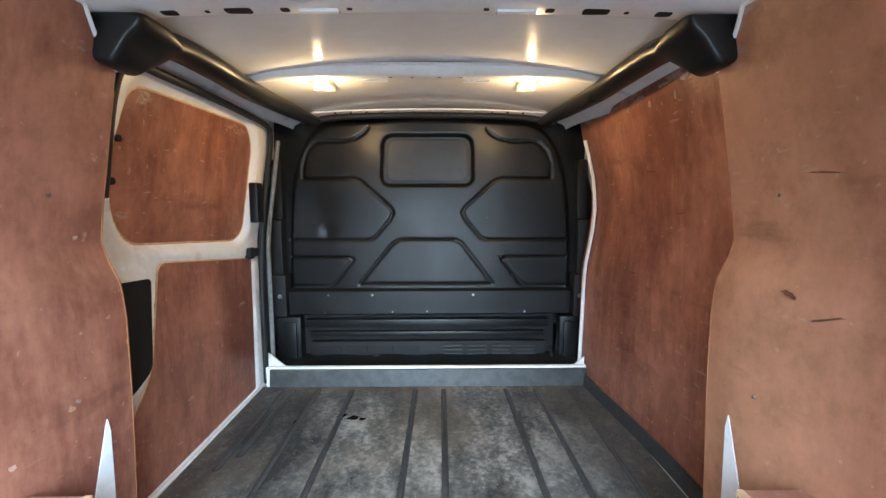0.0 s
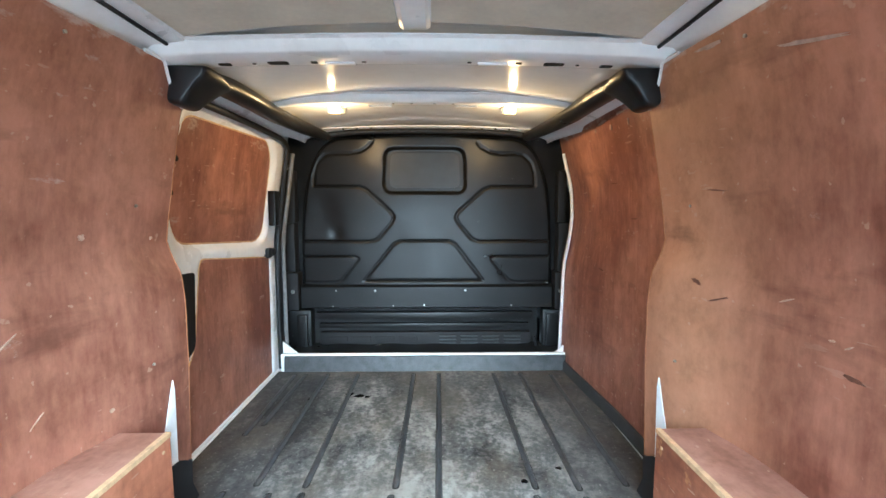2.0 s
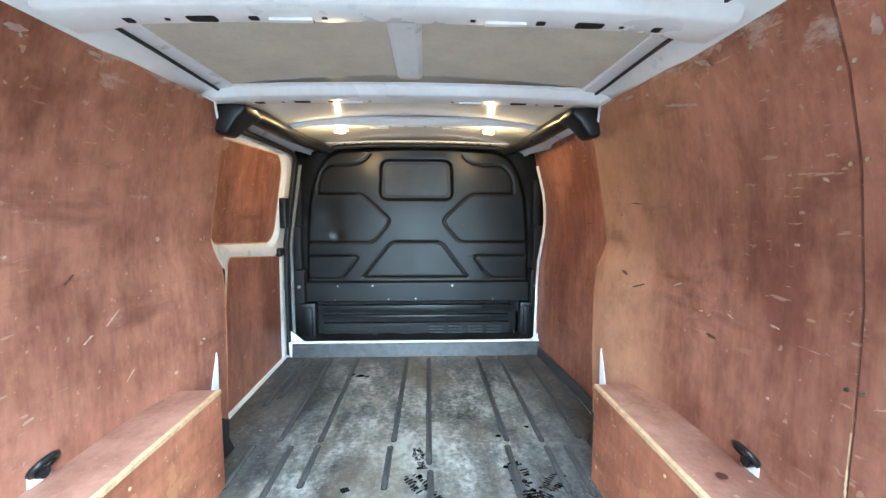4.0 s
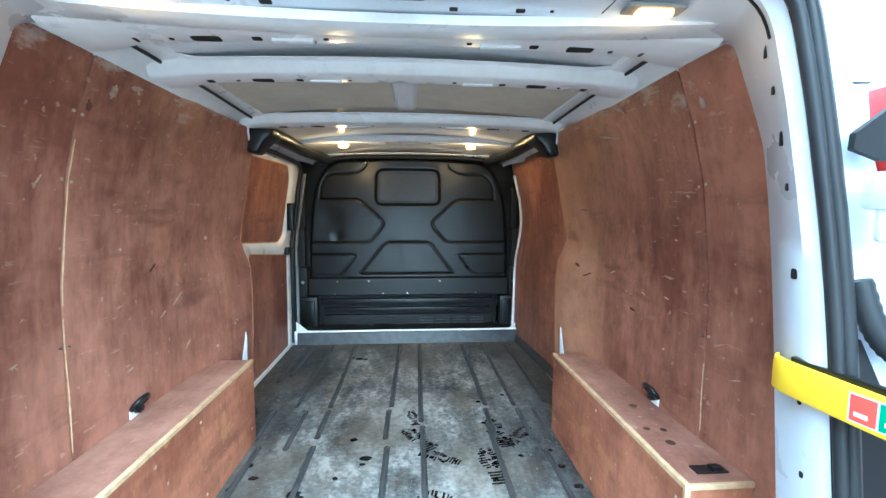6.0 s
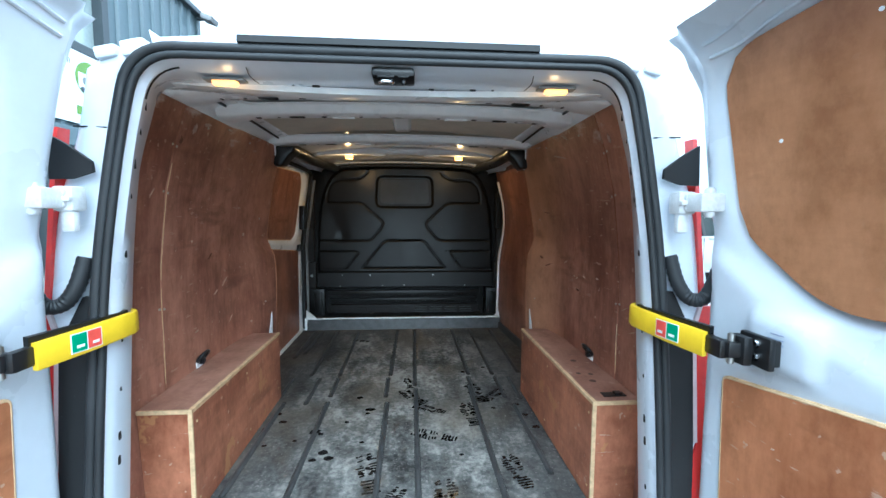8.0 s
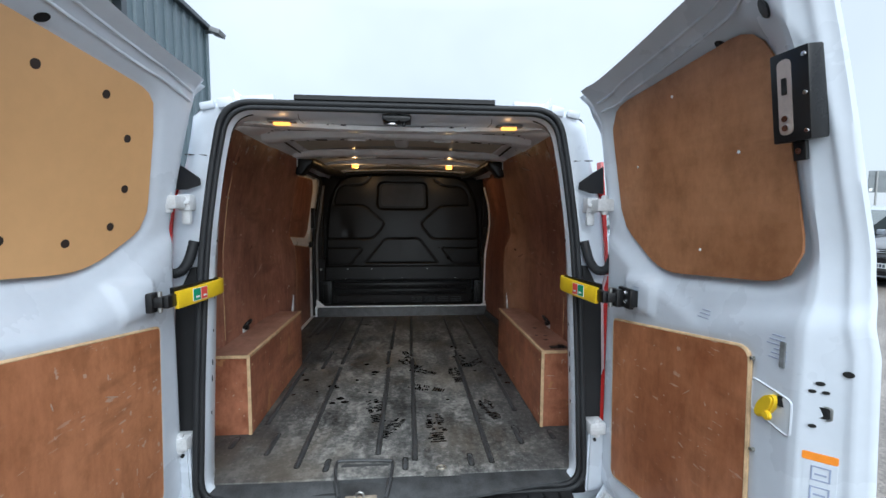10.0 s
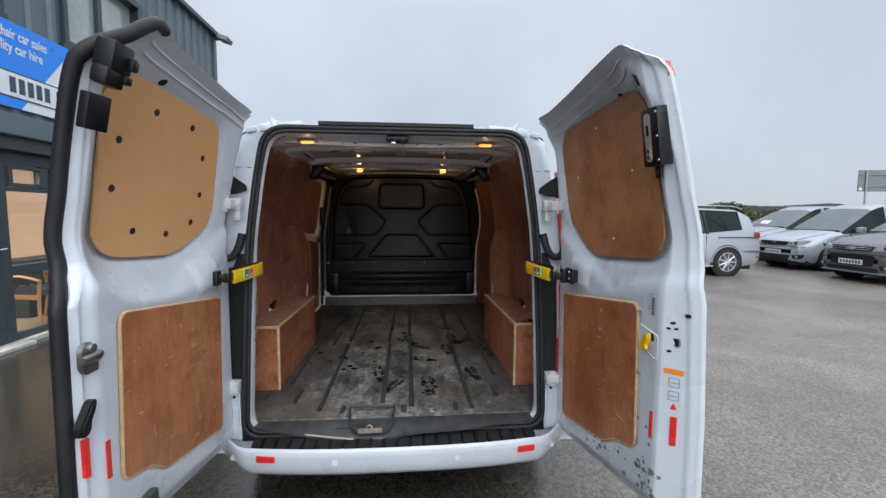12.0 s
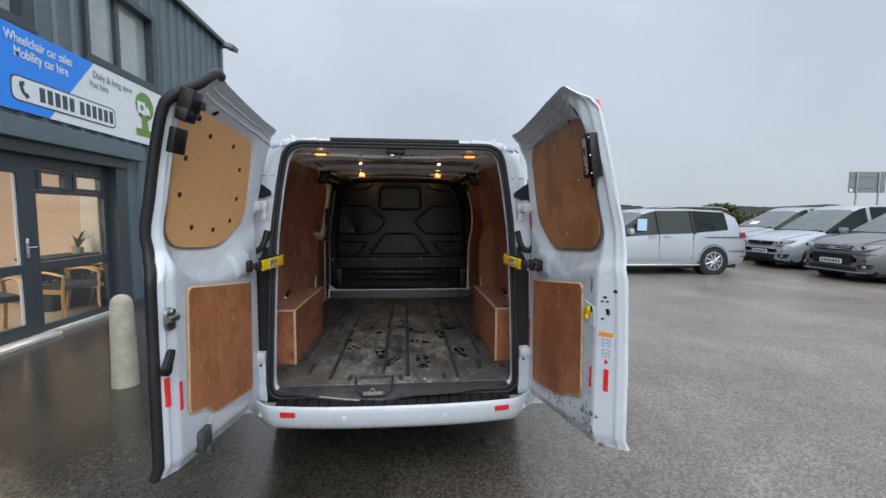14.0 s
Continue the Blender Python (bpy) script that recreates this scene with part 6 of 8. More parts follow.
b = slab(rounded([(0.764, 1.950), (0.776, 1.925), (0.780, 1.930), (0.768, 1.975)], 0.006, 4), lambda a, c, d: PR(a, c, 0.050 + d), 0.02)
part("high_lamp", b, RED_LENS, DR, "red high-level lamp")
# recessed release handle
b = tube([on_door(PR, a, c, -0.001) for a, c in rounded([(0.630, 1.088), (0.722, 1.062), (0.722, 1.142), (0.630, 1.160)], 0.012, 4)], 0.0032, 6, closed=True)
part("release_recess", b, WHITE, DR, "pressed rim round the release", smooth=60)
cx, cy, cz = on_door(PR, 0.672, 1.110)
pts = [(0.016 * math.cos(t) * math.cos(0.62) - 0.036 * math.sin(t) * math.sin(-0.62), -0.036 * math.sin(t) * -math.cos(0.62) - 0.016 * math.cos(t) * math.sin(0.62)) for t in np.linspace(0, 2 * math.pi, 21)[:-1]]
part("release_knob", slab(pts, lambda a, c, d: (cx - 0.014 + d, cy - a, cz + c), 0.016, bevel=0.004), YELLOW, DR, "yellow plastic release knob", smooth=50)
part("release_hub", cyl((cx - 0.018, cy - 0.012, cz - 0.016), (cx - 0.008, cy - 0.012, cz - 0.016), 0.010, segs=12, bevel=0.002), YELLOW, DR, smooth=50)
plate(PR, 0.692, 0.768, 1.117, 1.147, STEEL, DR, "latch_lip", 0.0025, 0.006)
plate(PR, 0.695, 0.766, 1.121, 1.144, DARK, DR, "latch_slot", 0.004, 0.005)
for u, z, r in ((0.754, 1.192, 0.0045), (0.7465, 1.174, 0.0036), (0.760, 1.175, 0.0036), (0.749, 1.102, 0.004), (0.781, 1.22, 0.0065)):
    blob(PR, u, z, r, DARK, DR, "punched_hole", 0.003)
plate(PR, 0.741, 0.777, 1.030, 1.047, ORANGE, DR, "warning_label", 0.0015, label="orange warning label")
plate(PR, 0.743, 0.777, 0.905, 1.028, WHITE, DR, "instruction_label", 0.001, label="white instruction label with small drawings")
for z0 in (0.989, 0.946):
    for a, c in (((0.751, z0), (0.771, z0 + 0.003)), ((0.751, z0 + 0.028), (0.771, z0 + 0.031)), ((0.751, z0), (0.7526, z0 + 0.031)), ((0.7694, z0), (0.771, z0 + 0.031)), ((0.755, z0 + 0.012), (0.767, z0 + 0.016))):
        plate(PR, a[0], c[0], a[1], c[1], GREY_PRINT, DR, "label_mark", 0.0022, 0.0005)
part("label_triangle", slab([(0.756, 0.918), (0.768, 0.918), (0.762, 0.938)], lambda a, c, d: PR(a, c, door_depth(PR, a, c) - 0.0022 + d), 0.003), RED, DR)
plate(PR, 0.758, 0.769, 0.800, 0.895, RED, DR, "reflector", 0.003, label="red reflective strip")
plate(PR, 0.704, 0.717, 0.800, 0.890, RED, DR, "reflector", 0.003, label="red reflective strip")
plate(PR, 0.692, 0.703, 1.205, 1.262, FOIL, DR, "metal_tag", 0.003)
for i, (u, z) in enumerate(((0.19, 1.275), (0.45, 1.258), (0.66, 1.25), (0.665, 1.22))):
    for j in range(3):
        plate(PR, u + 0.006 * j, u + 0.006 * j + 0.04 - 0.006 * j, z + 0.010 * j, z + 0.010 * j + 0.0025, GREY_PRINT, DR, "faded_writing", 0.0012, 0.0004)
# chipped paint near the bottom of the right door
for i in range(46):
    u, z = 0.64 + 0.10 * rng.random() - 0.35 * (i % 3 == 0) * rng.random(), 0.0
    z = door_bottom(u) + 0.05 + 0.09 * rng.random() + (0.25 * rng.random() if u > 0.64 and i % 4 == 0 else 0)
    if within((u, z), LOWR) < -0.01:
        blob(PR, u, z, 0.003 + 0.006 * rng.random(), FOIL, DR, "paint_chip", 0.0008, sx=0.6 + rng.random())

# --- sliding side door seen from inside
def slide_x(z):
    return -lerp(z, (0.5, 1.30, 1.95), (0.872, 0.872, 0.7755))


UPW = rounded([(1.385, 1.46), (1.372, 1.60), (1.43, 1.822), (2.15, 1.836), (2.215, 1.76), (2.205, 1.36), (2.13, 1.318), (1.46, 1.362)], [0.08, 0.1, 0.07, 0.06, 0.05, 0.08, 0.05, 0.09], 6)
LOWP = rounded([(1.585, 1.290), (2.262, 1.218), (2.245, 0.560), (1.30, 0.560), (1.30, 0.745), (1.425, 0.840), (1.520, 0.945)], [0.04, 0.02, 0.01, 0.01, 0.01, 0.05, 0.06], 6)
sd = new("sliding_door")
sd.parent = van
tagged(sd, "closed white sliding door lined with plywood")
ys = list(np.linspace(1.24, 2.33, 74))
zs = list(np.linspace(0.54, 1.90, 92))


def slide_depth(y, z):
    w = within((y, z), UPW)
    d = 0.030 * smooth_step(w, -0.030, 0.006)
    d += 0.014 * smooth_step(within((y, z), LOWP), -0.018, 0.002)
    return d


b = sheet(ys, zs, lambda y, z: (slide_x(z) - slide_depth(y, z), y, z), lambda y, z: (slide_x(z) - 0.045, y, z))
part("door_shell", b, WHITE_IN, sd, "white painted pressed-steel inner skin", smooth=45)
part("upper_panel", slab(UPW, lambda y, z, d: (slide_x(z) - 0.0245 - d, y, z), 0.006), PLY, sd, "red-brown plywood window blank")
part("lower_panel", slab(LOWP, lambda y, z, d: (slide_x(z) - 0.006 - d, y, z), 0.010), PLY, sd, "scuffed red-brown plywood panel")
b = tube([(slide_x(z) - 0.026, y, z) for y, z in UPW], 0.004, 6, closed=True)
part("panel_edge", b, PLY_EDGE, sd, "pale raw plywood edge")
b = tube([(slide_x(z) - 0.010, y, z) for y, z in [q for q in LOWP[21:] + LOWP[:13] if q[1] > 0.575]], 0.005, 6)
part("panel_edge", b, PLY_EDGE, sd, "pale raw plywood edge")
pk = rounded([(1.300, 1.262), (1.535, 1.248), (1.512, 0.955), (1.395, 0.900), (1.300, 0.86)], [0.02, 0.02, 0.03, 0.03, 0.02], 4)
part("pocket", slab(pk, lambda y, z, d: (slide_x(z) + 0.0015 - d, y, z), 0.004), PLASTIC_DULL, sd, "black open pocket in the door")
for y, z in ((1.375, 1.66), (1.362, 1.545)):
    part("plug_hole", cyl((slide_x(z) + 0.002, y, z), (slide_x(z) - 0.006, y, z), 0.010, segs=12), DARK, sd)
b = box((slide_x(1.5) - 0.010, 2.215, 1.395), (slide_x(1.5) + 0.030, 2.285, 1.585), 0.008)
part("lock_cover", b, PLASTIC, sd, "black lock cover", smooth=40)
b = box((-0.885, 2.205, 1.228), (-0.848, 2.30, 1.268), 0.006)
box((-0.865, 2.19, 1.222), (-0.845, 2.235, 1.276), 0.005, bm=b)
part("latch", b, PLASTIC_GLOSS, sd, "black latch arm", smooth=40)
b = tube(spline([(slide_x(0.56) + 0.020, 2.315, 0.56), (slide_x(1.2) + 0.020, 2.325, 1.2), (slide_x(1.6) + 0.020, 2.325, 1.6), (slide_x(1.78) + 0.022, 2.315, 1.78), (slide_x(1.85) + 0.022, 2.26, 1.848), (slide_x(1.86) + 0.022, 2.0, 1.862), (slide_x(1.86) + 0.022, 1.5, 1.862), (slide_x(1.85) + 0.022, 1.36, 1.850), (slide_x(1.75) + 0.02, 1.318, 1.76), (slide_x(1.5) + 0.02, 1.305, 1.50)], 8), 0.014, 8)
part("edge_seal", b, SEAL, sd, "black rubber door seal", smooth=60)
part("door_post", box((-0.90, 2.335, 0.54), (-0.845, 2.40, 1.80), 0.012), PLASTIC_DULL, van, smooth=40)
part("post_trim", tube([(slide_x(z) + 0.035, 2.375, z) for z in np.linspace(0.60, 1.80, 12)], 0.012, 6), FOIL, van, smooth=60)
part("sill_strip", box((-0.870, 1.24, 0.545), (-0.858, 2.32, 0.556), 0.002), WHITE_IN, van)

# ---------------------------------------------------------------- the office building beside the yard
CLAD = plain("dark_slate_cladding", (0.100, 0.140, 0.160), 0.42, vary=0.10, scale=2, Coat_Weight=0.15)
FRAME = plain("anthracite_frame", (0.046, 0.057, 0.066), 0.38, vary=0.08)
GLASS = glass("window_glass", (0.92, 0.96, 0.95))
# pale grey-green base colour stands in for the sky mirrored in the upper panes
GLASS_UP = plain("sky_toned_glass", (0.36, 0.41, 0.40), 0.06, vary=0.15, scale=1.5, Specular_IOR_Level=1.0, Coat_Weight=0.6, Coat_Roughness=0.03)
PLASTER = plain("cream_plaster", (0.70, 0.56, 0.46), 0.8, vary=0.04)
PLASTER_W = plain("white_plaster", (0.74, 0.71, 0.67), 0.8, vary=0.03)
CARPET = plain("tan_floor", (0.34, 0.27, 0.20), 0.8, vary=0.2, scale=6)
BEECH = plain("beech_wood", (0.55, 0.31, 0.12), 0.42, vary=0.18, scale=8)
CUSHION = plain("dark_blue_cloth", (0.030, 0.036, 0.045), 0.85, vary=0.2, scale=40)
LEAF = plain("plant_leaf", (0.07, 0.13, 0.035), 0.45, vary=0.3, scale=20)
CONCRETE = plain("pale_concrete", (0.42, 0.39, 0.32), 0.8, vary=0.22, scale=10, bump=0.4, grain=60)
STONE = plain("sill_stone", (0.50, 0.49, 0.46), 0.7, vary=0.15, scale=10)
SIGN_BLUE = plain("blue_vinyl", (0.03, 0.27, 0.95), 0.35, vary=0.03)
SIGN_WHITE = plain("white_vinyl", (0.82, 0.85, 0.88), 0.35, vary=0.03)
SIGN_DARK = plain("dark_vinyl", (0.05, 0.065, 0.09), 0.4)
SIGN_GREY = plain("grey_vinyl", (0.22, 0.25, 0.25), 0.4)
SIGN_GREEN = plain("green_vinyl", (0.16, 0.30, 0.045), 0.4)
WX = -4.35

house = thing("office_building", "dark slate-clad two-storey office building with glazed entrance", "building", (WX, 3.0, 0.0))


def hpart(name, bm, material, label="", smooth=None, parent=None):
    """Parts of the building are modelled in the yard's own coordinates."""
    moved(bm, Matrix.Translation((-WX, -3.0, 0.0)))
    return part(name, bm, material, parent or house, label, smooth)


def cladding(y0, y1, z0, z1):
    """Trapezoid-ribbed steel sheet standing upright."""
    ys, y, pitch = [], math.ceil(y0 / 0.30) * 0.30, 0.30
    row = [(y0, 0.0)]
    while y < y1 - 0.02:
        for a, d in ((-0.055, 0.0), (-0.030, 0.038), (0.030, 0.038), (0.055, 0.0)):
            if y0 + 0.002 < y + a < y1 - 0.002:
                row.append((y + a, d))
        y += pitch
    row.append((y1, 0.0))
    b = bmesh.new()
    lo = [b.verts.new((WX + d, a, z0)) for a, d in row]
    hi = [b.verts.new((WX + d, a, z1)) for a, d in row]
    lob = [b.verts.new((WX - 0.03, a, z0)) for a, d in row]
    hib = [b.verts.new((WX - 0.03, a, z1)) for a, d in row]
    for i in range(len(row) - 1):
        b.faces.new((lo[i], lo[i + 1], hi[i + 1], hi[i]))
        b.faces.new((lob[i], hib[i], hib[i + 1], lob[i + 1]))
        b.faces.new((hi[i], hi[i + 1], hib[i + 1], hib[i]))
        b.faces.new((lo[i], lob[i], lob[i + 1], lo[i + 1]))
    b.faces.new((lo[0], hi[0], hib[0], lob[0]))
    b.faces.new((lo[-1], lob[-1], hib[-1], hi[-1]))
    hpart("cladding_panel", b, CLAD)


W1 = (3.75, 5.42, 3.66, 4.90)
W0 = (1.20, 2.90, 3.66, 4.90)
cladding(5.42, 8.10, 0.10, 5.52)
cladding(4.40, 5.42, 0.10, 3.66)
cladding(3.75, 5.42, 4.90, 5.52)
cladding(2.90, 3.75, 3.66, 5.52)
cladding(1.20, 2.90, 4.90, 5.52)
cladding(-6.0, 1.20, 3.66, 5.52)
cladding(-6.0, 4.40, 2.36, 3.66)
cladding(-6.0, 0.20, 0.10, 2.36)
hpart("end_wall", box((-12.0, 8.06, 0.0), (WX - 0.03, 8.12, 5.50)), CLAD)
hpart("back_wall", box((-12.0, -6.0, 0.0), (-11.9, 8.06, 5.50)), CLAD)
hpart("side_wall", box((-11.9, -6.0, 0.0), (WX - 0.03, -5.9, 5.50)), CLAD)
hpart("corner_trim", box((WX - 0.02, 8.06, 0.0), (WX + 0.05, 8.17, 5.55), 0.01), CLAD)
hpart("base_strip", box((WX - 0.03, 4.40, 0.0), (WX + 0.045, 8.1, 0.12), 0.005), FRAME)
roof = hpart("roof", box((-12.1, -6.1, 5.50), (WX + 0.06, 8.2, 5.56), 0.01), CLAD, "low-pitched dark metal roof")
hpart("gutter", box((WX + 0.02, -6.1, 5.50), (WX + 0.13, 8.2, 5.60), 0.02), FRAME, "dark eaves gutter")
hpart("upper_floor", box((-11.9, -5.9, 2.75), (WX - 0.12, 8.0, 2.95)), PLASTER_W)

# upper windows
for y0, y1, z0, z1 in (W1, W0):
    wn = new("upper_window")
    wn.parent = house
    tagged(wn, "dark-framed two-light upper window")
    b = bmesh.new()
    box((WX - 0.16, y0, z0), (WX + 0.055, y0 + 0.07, z1), 0.006, bm=b)
    box((WX - 0.16, y1 - 0.13, z0), (WX + 0.055, y1, z1), 0.006, bm=b)
    box((WX - 0.16, y0 + 0.07, z0), (WX + 0.060, y1 - 0.13, z0 + 0.07), 0.006, bm=b)
    box((WX - 0.16, y0 + 0.07, z1 - 0.10), (WX + 0.075, y1 - 0.13, z1), 0.006, bm=b)
    hpart("window_frame", b, FRAME, parent=wn)
    ym = y0 + 0.43 * (y1 - y0)
    hpart("mullion", box((WX - 0.12, ym, z0 + 0.07), (WX - 0.02, ym + 0.09, z1 - 0.10), 0.004), FRAME, parent=wn)
    for a, c in ((y0 + 0.07, ym), (ym + 0.09, y1 - 0.13)):
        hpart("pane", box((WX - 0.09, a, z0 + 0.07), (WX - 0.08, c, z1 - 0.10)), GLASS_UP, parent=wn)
        hpart("blind", box((WX - 0.14, c - 0.22, z0 + 0.07), (WX - 0.13, c, z1 - 0.10)), PLASTER_W, parent=wn)
    hpart("flashing", box((WX, y0 - 0.05, z0 - 0.05), (WX + 0.07, y1 + 0.05, z0), 0.006), FRAME, parent=wn)

# roller-shutter housing over the entrance
b = box((WX - 0.02, -0.6, 2.345), (WX + 0.20, 4.66, 2.575), 0.012)
hpart("shutter_box", b, CLAD, "dark steel roller-shutter housing")
hpart("shutter_lip", box((WX + 0.02, -0.6, 2.20), (WX + 0.10, 4.40, 2.345), 0.006), FRAME)
hpart("entrance_header", box((WX - 0.14, 0.2, 2.201), (WX + 0.018, 4.17, 2.42), 0.004), FRAME)
hpart("shutter_guide", box((WX - 0.10, 4.17, 0.0), (WX + 0.06, 4.38, 2.345), 0.006), FRAME)

# glazed entrance
GX = WX - 0.10
ent = new("entrance_glazing")
ent.parent = house
tagged(ent, "anthracite-framed glazed entrance with a door and side light")
b = bmesh.new()
for y0, y1, z0, z1 in ((4.06, 4.17, 0.05, 2.20), (2.80, 2.92, 0.05, 2.20), (1.74, 1.86, 0.05, 2.20), (0.20, 0.32, 0.05, 2.20), (0.32, 1.74, 2.06, 2.20), (1.86, 2.80, 2.06, 2.20), (2.92, 4.06, 2.06, 2.20), (2.92, 4.06, 0.05, 0.13), (0.32, 1.74, 0.05, 0.13),
                       (2.92, 4.06, 1.755, 1.805), (2.92, 4.06, 0.80, 0.91), (3.40, 3.50, 1.805, 2.06)):
    box((GX - 0.04, y0, z0), (GX + 0.03, y1, z1), 0.005, bm=b)
for y0, y1 in ((2.95, 3.40), (3.50, 4.04)):
    for a, c, e, g in ((y0, y1, 1.81, 1.85), (y0, y1, 2.01, 2.05), (y0, y0 + 0.05, 1.85, 2.01), (y1 - 0.05, y1, 1.85, 2.01)):
        box((GX - 0.03, a, e), (GX + 0.045, c, g), 0.004, bm=b)
hpart("window_frame", b, FRAME, parent=ent)
for y0, y1, z0, z1 in ((2.92, 4.06, 0.91, 1.755), (2.92, 4.06, 0.13, 0.80), (2.95, 3.40, 1.81, 2.05), (3.50, 4.04, 1.81, 2.05), (0.32, 1.74, 0.13, 2.06)):
    o = hpart("pane", box((GX - 0.006, y0, z0), (GX, y1, z1)), GLASS, parent=ent)
    o.visible_shadow = False
door = new("entrance_door")
door.parent = house
tagged(door, "anthracite-framed glass entrance door, closed")
b = bmesh.new()
for y0, y1, z0, z1 in ((1.87, 2.79, 0.06, 0.20), (1.87, 2.79, 1.98, 2.06), (1.97, 2.68, 0.80, 0.91), (1.87, 1.97, 0.20, 1.98), (2.68, 2.79, 0.20, 1.98)):
    box((GX - 0.03, y0, z0), (GX + 0.04, y1, z1), 0.005, bm=b)
hpart("door_frame", b, FRAME, parent=door)
for z0, z1 in ((0.20, 0.80), (0.91, 1.98)):
    o = hpart("pane", box((GX - 0.006, 1.97, z0), (GX, 2.68, z1)), GLASS, parent=door)
    o.visible_shadow = False
    hpart("glazing_bead", box((GX - 0.004, 2.645, z0), (GX + 0.012, 2.68, z1), 0.003), PLASTER_W, parent=door)
b = box((GX + 0.04, 2.715, 0.98), (GX + 0.052, 2.755, 1.22), 0.004)
tube([(GX + 0.05, 2.735, 1.11), (GX + 0.09, 2.735, 1.11), (GX + 0.095, 2.80, 1.112)], 0.010, 8, bm=b)
hpart("door_handle", b, CHROME, "chrome lever handle", smooth=50, parent=door)
hpart("door_sill", box((GX - 0.02, 0.2, 0.0), (GX + 0.22, 2.93, 0.045), 0.008), STONE, "pale stone threshold")
hpart("plinth", box((GX - 0.04, 2.93, 0.0), (GX + 0.10, 4.4, 0.05), 0.005), STONE)

# the waiting room inside
hpart("room_floor", box((-9.0, -0.5, 0.0), (GX - 0.05, 6.2, 0.04)), CARPET)
hpart("room_wall", box((-7.6, -0.5, 0.04), (-7.5, 5.4, 2.75)), PLASTER)
hpart("room_wall", box((-9.0, 5.40, 0.04), (GX - 0.05, 5.50, 2.75)), PLASTER)
hpart("room_wall", box((-9.0, -0.6, 0.04), (GX - 0.05, -0.5, 2.75)), PLASTER_W)
hpart("room_column", box((-5.50, 5.08, 0.04), (-5.20, 5.39, 2.67), 0.02), PLASTER_W)
hpart("ceiling", box((-9.0, -0.5, 2.68), (GX - 0.05, 5.4, 2.75)), PLASTER_W)
panel_light = hpart("ceiling_light", box((-6.4, 2.0, 2.655), (-5.8, 3.6, 2.678), 0.004), lit("office_light", (1.0, 0.86, 0.68), 2.0))
room = new("office_lamp", bpy.data.lights.new("office_lamp", "AREA"))
room.data.shape, room.data.size, room.data.size_y = "RECTANGLE", 0.6, 1.6
room.data.energy, room.data.color = 75, (1.0, 0.84, 0.66)
room.matrix_world = pose(-6.1, 2.8, 2.64)


def armchair(x, y, turn):
    ch = thing("armchair", "beech-framed visitor armchair with dark cushions", "chair", (x, y, 0.04), turn, "waiting room chairs")
    for sx in (-1, 1):
        part("leg", tube(spline([(sx * 0.27, 0.25, 0), (sx * 0.27, 0.24, 0.3), (sx * 0.27, 0.27, 0.60)], 5), 0.020, 8), BEECH, ch, smooth=60)
        part("leg", tube(spline([(sx * 0.27, -0.30, 0), (sx * 0.27, -0.24, 0.4), (sx * 0.26, -0.29, 0.79)], 5), 0.022, 8), BEECH, ch, smooth=60)
        part("armrest", tube(spline([(sx * 0.27, -0.27, 0.62), (sx * 0.28, 0.0, 0.66), (sx * 0.27, 0.27, 0.61)], 5), 0.024, 8, squash=0.7), BEECH, ch, smooth=60)
        part("side_rail", box((sx * 0.26 - 0.012, -0.26, 0.36), (sx * 0.26 + 0.012, 0.25, 0.42), 0.006), BEECH, ch)
    part("seat", box((-0.25, -0.25, 0.41), (0.25, 0.27, 0.49), 0.025), CUSHION, ch, "dark cloth seat", smooth=50)
    part("backrest", box((-0.235, -0.295, 0.50), (0.235, -0.250, 0.78), 0.018), CUSHION, ch, "dark cloth backrest", smooth=50)
    for i in range(3):
        part("back_slat", box((-0.16 + 0.13 * i, -0.315, 0.42), (-0.10 + 0.13 * i, -0.300, 0.76), 0.005), BEECH, ch)
    return ch


armchair(-4.83, 3.80, -100)
armchair(-4.83, 4.46, -85)
armchair(-4.95, 2.75, -120)
armchair(-5.00, 2.05, -80)
tb = thing("side_cabinet", "low dark blue cabinet by the wall", "cabinet", (-5.42, 4.52, 0.04))
part("carcass", box((-0.22, -0.50, 0.0), (0.22, 0.50, 0.78), 0.01), CUSHION, tb)
part("top", box((-0.24, -0.52, 0.78), (0.24, 0.52, 0.81), 0.006), CUSHION, tb)
pl = thing("potted_plant", "spiky green potted plant on the cabinet", "plant", (-5.38, 4.82, 0.85))
part("pot", cyl((0, 0, 0), (0, 0, 0.10), 0.07, 0.085, 18, bevel=0.006), plain("pale_pot", (0.45, 0.40, 0.34), 0.6), pl, smooth=40)
rl = random.Random(5)
for i in range(16):
    a, out, up = rl.uniform(0, 6.28), rl.uniform(0.08, 0.30), rl.uniform(0.18, 0.42)
    if i == 0:
        a, out, up = -1.6, 0.52, 0.10
    c, s = math.cos(a), math.sin(a)
    pts = spline([(0, 0, 0.08), (c * out * 0.4, s * out * 0.4, 0.08 + up * 0.6), (c * out, s * out, 0.08 + up * 0.8)], 5)
    b = bmesh.new()
    L, Rr = [], []
    for j, p in enumerate(pts):
        w = 0.018 * (1 - (j / (len(pts) - 1)) ** 2) + 0.001
        L.append(b.verts.new((p[0] - s * w, p[1] + c * w, p[2])))
        Rr.append(b.verts.new((p[0] + s * w, p[1] - c * w, p[2])))
    for j in range(len(pts) - 1):
        b.faces.new((L[j], L[j + 1], Rr[j + 1], Rr[j]))
    part("leaf", b, LEAF, pl)

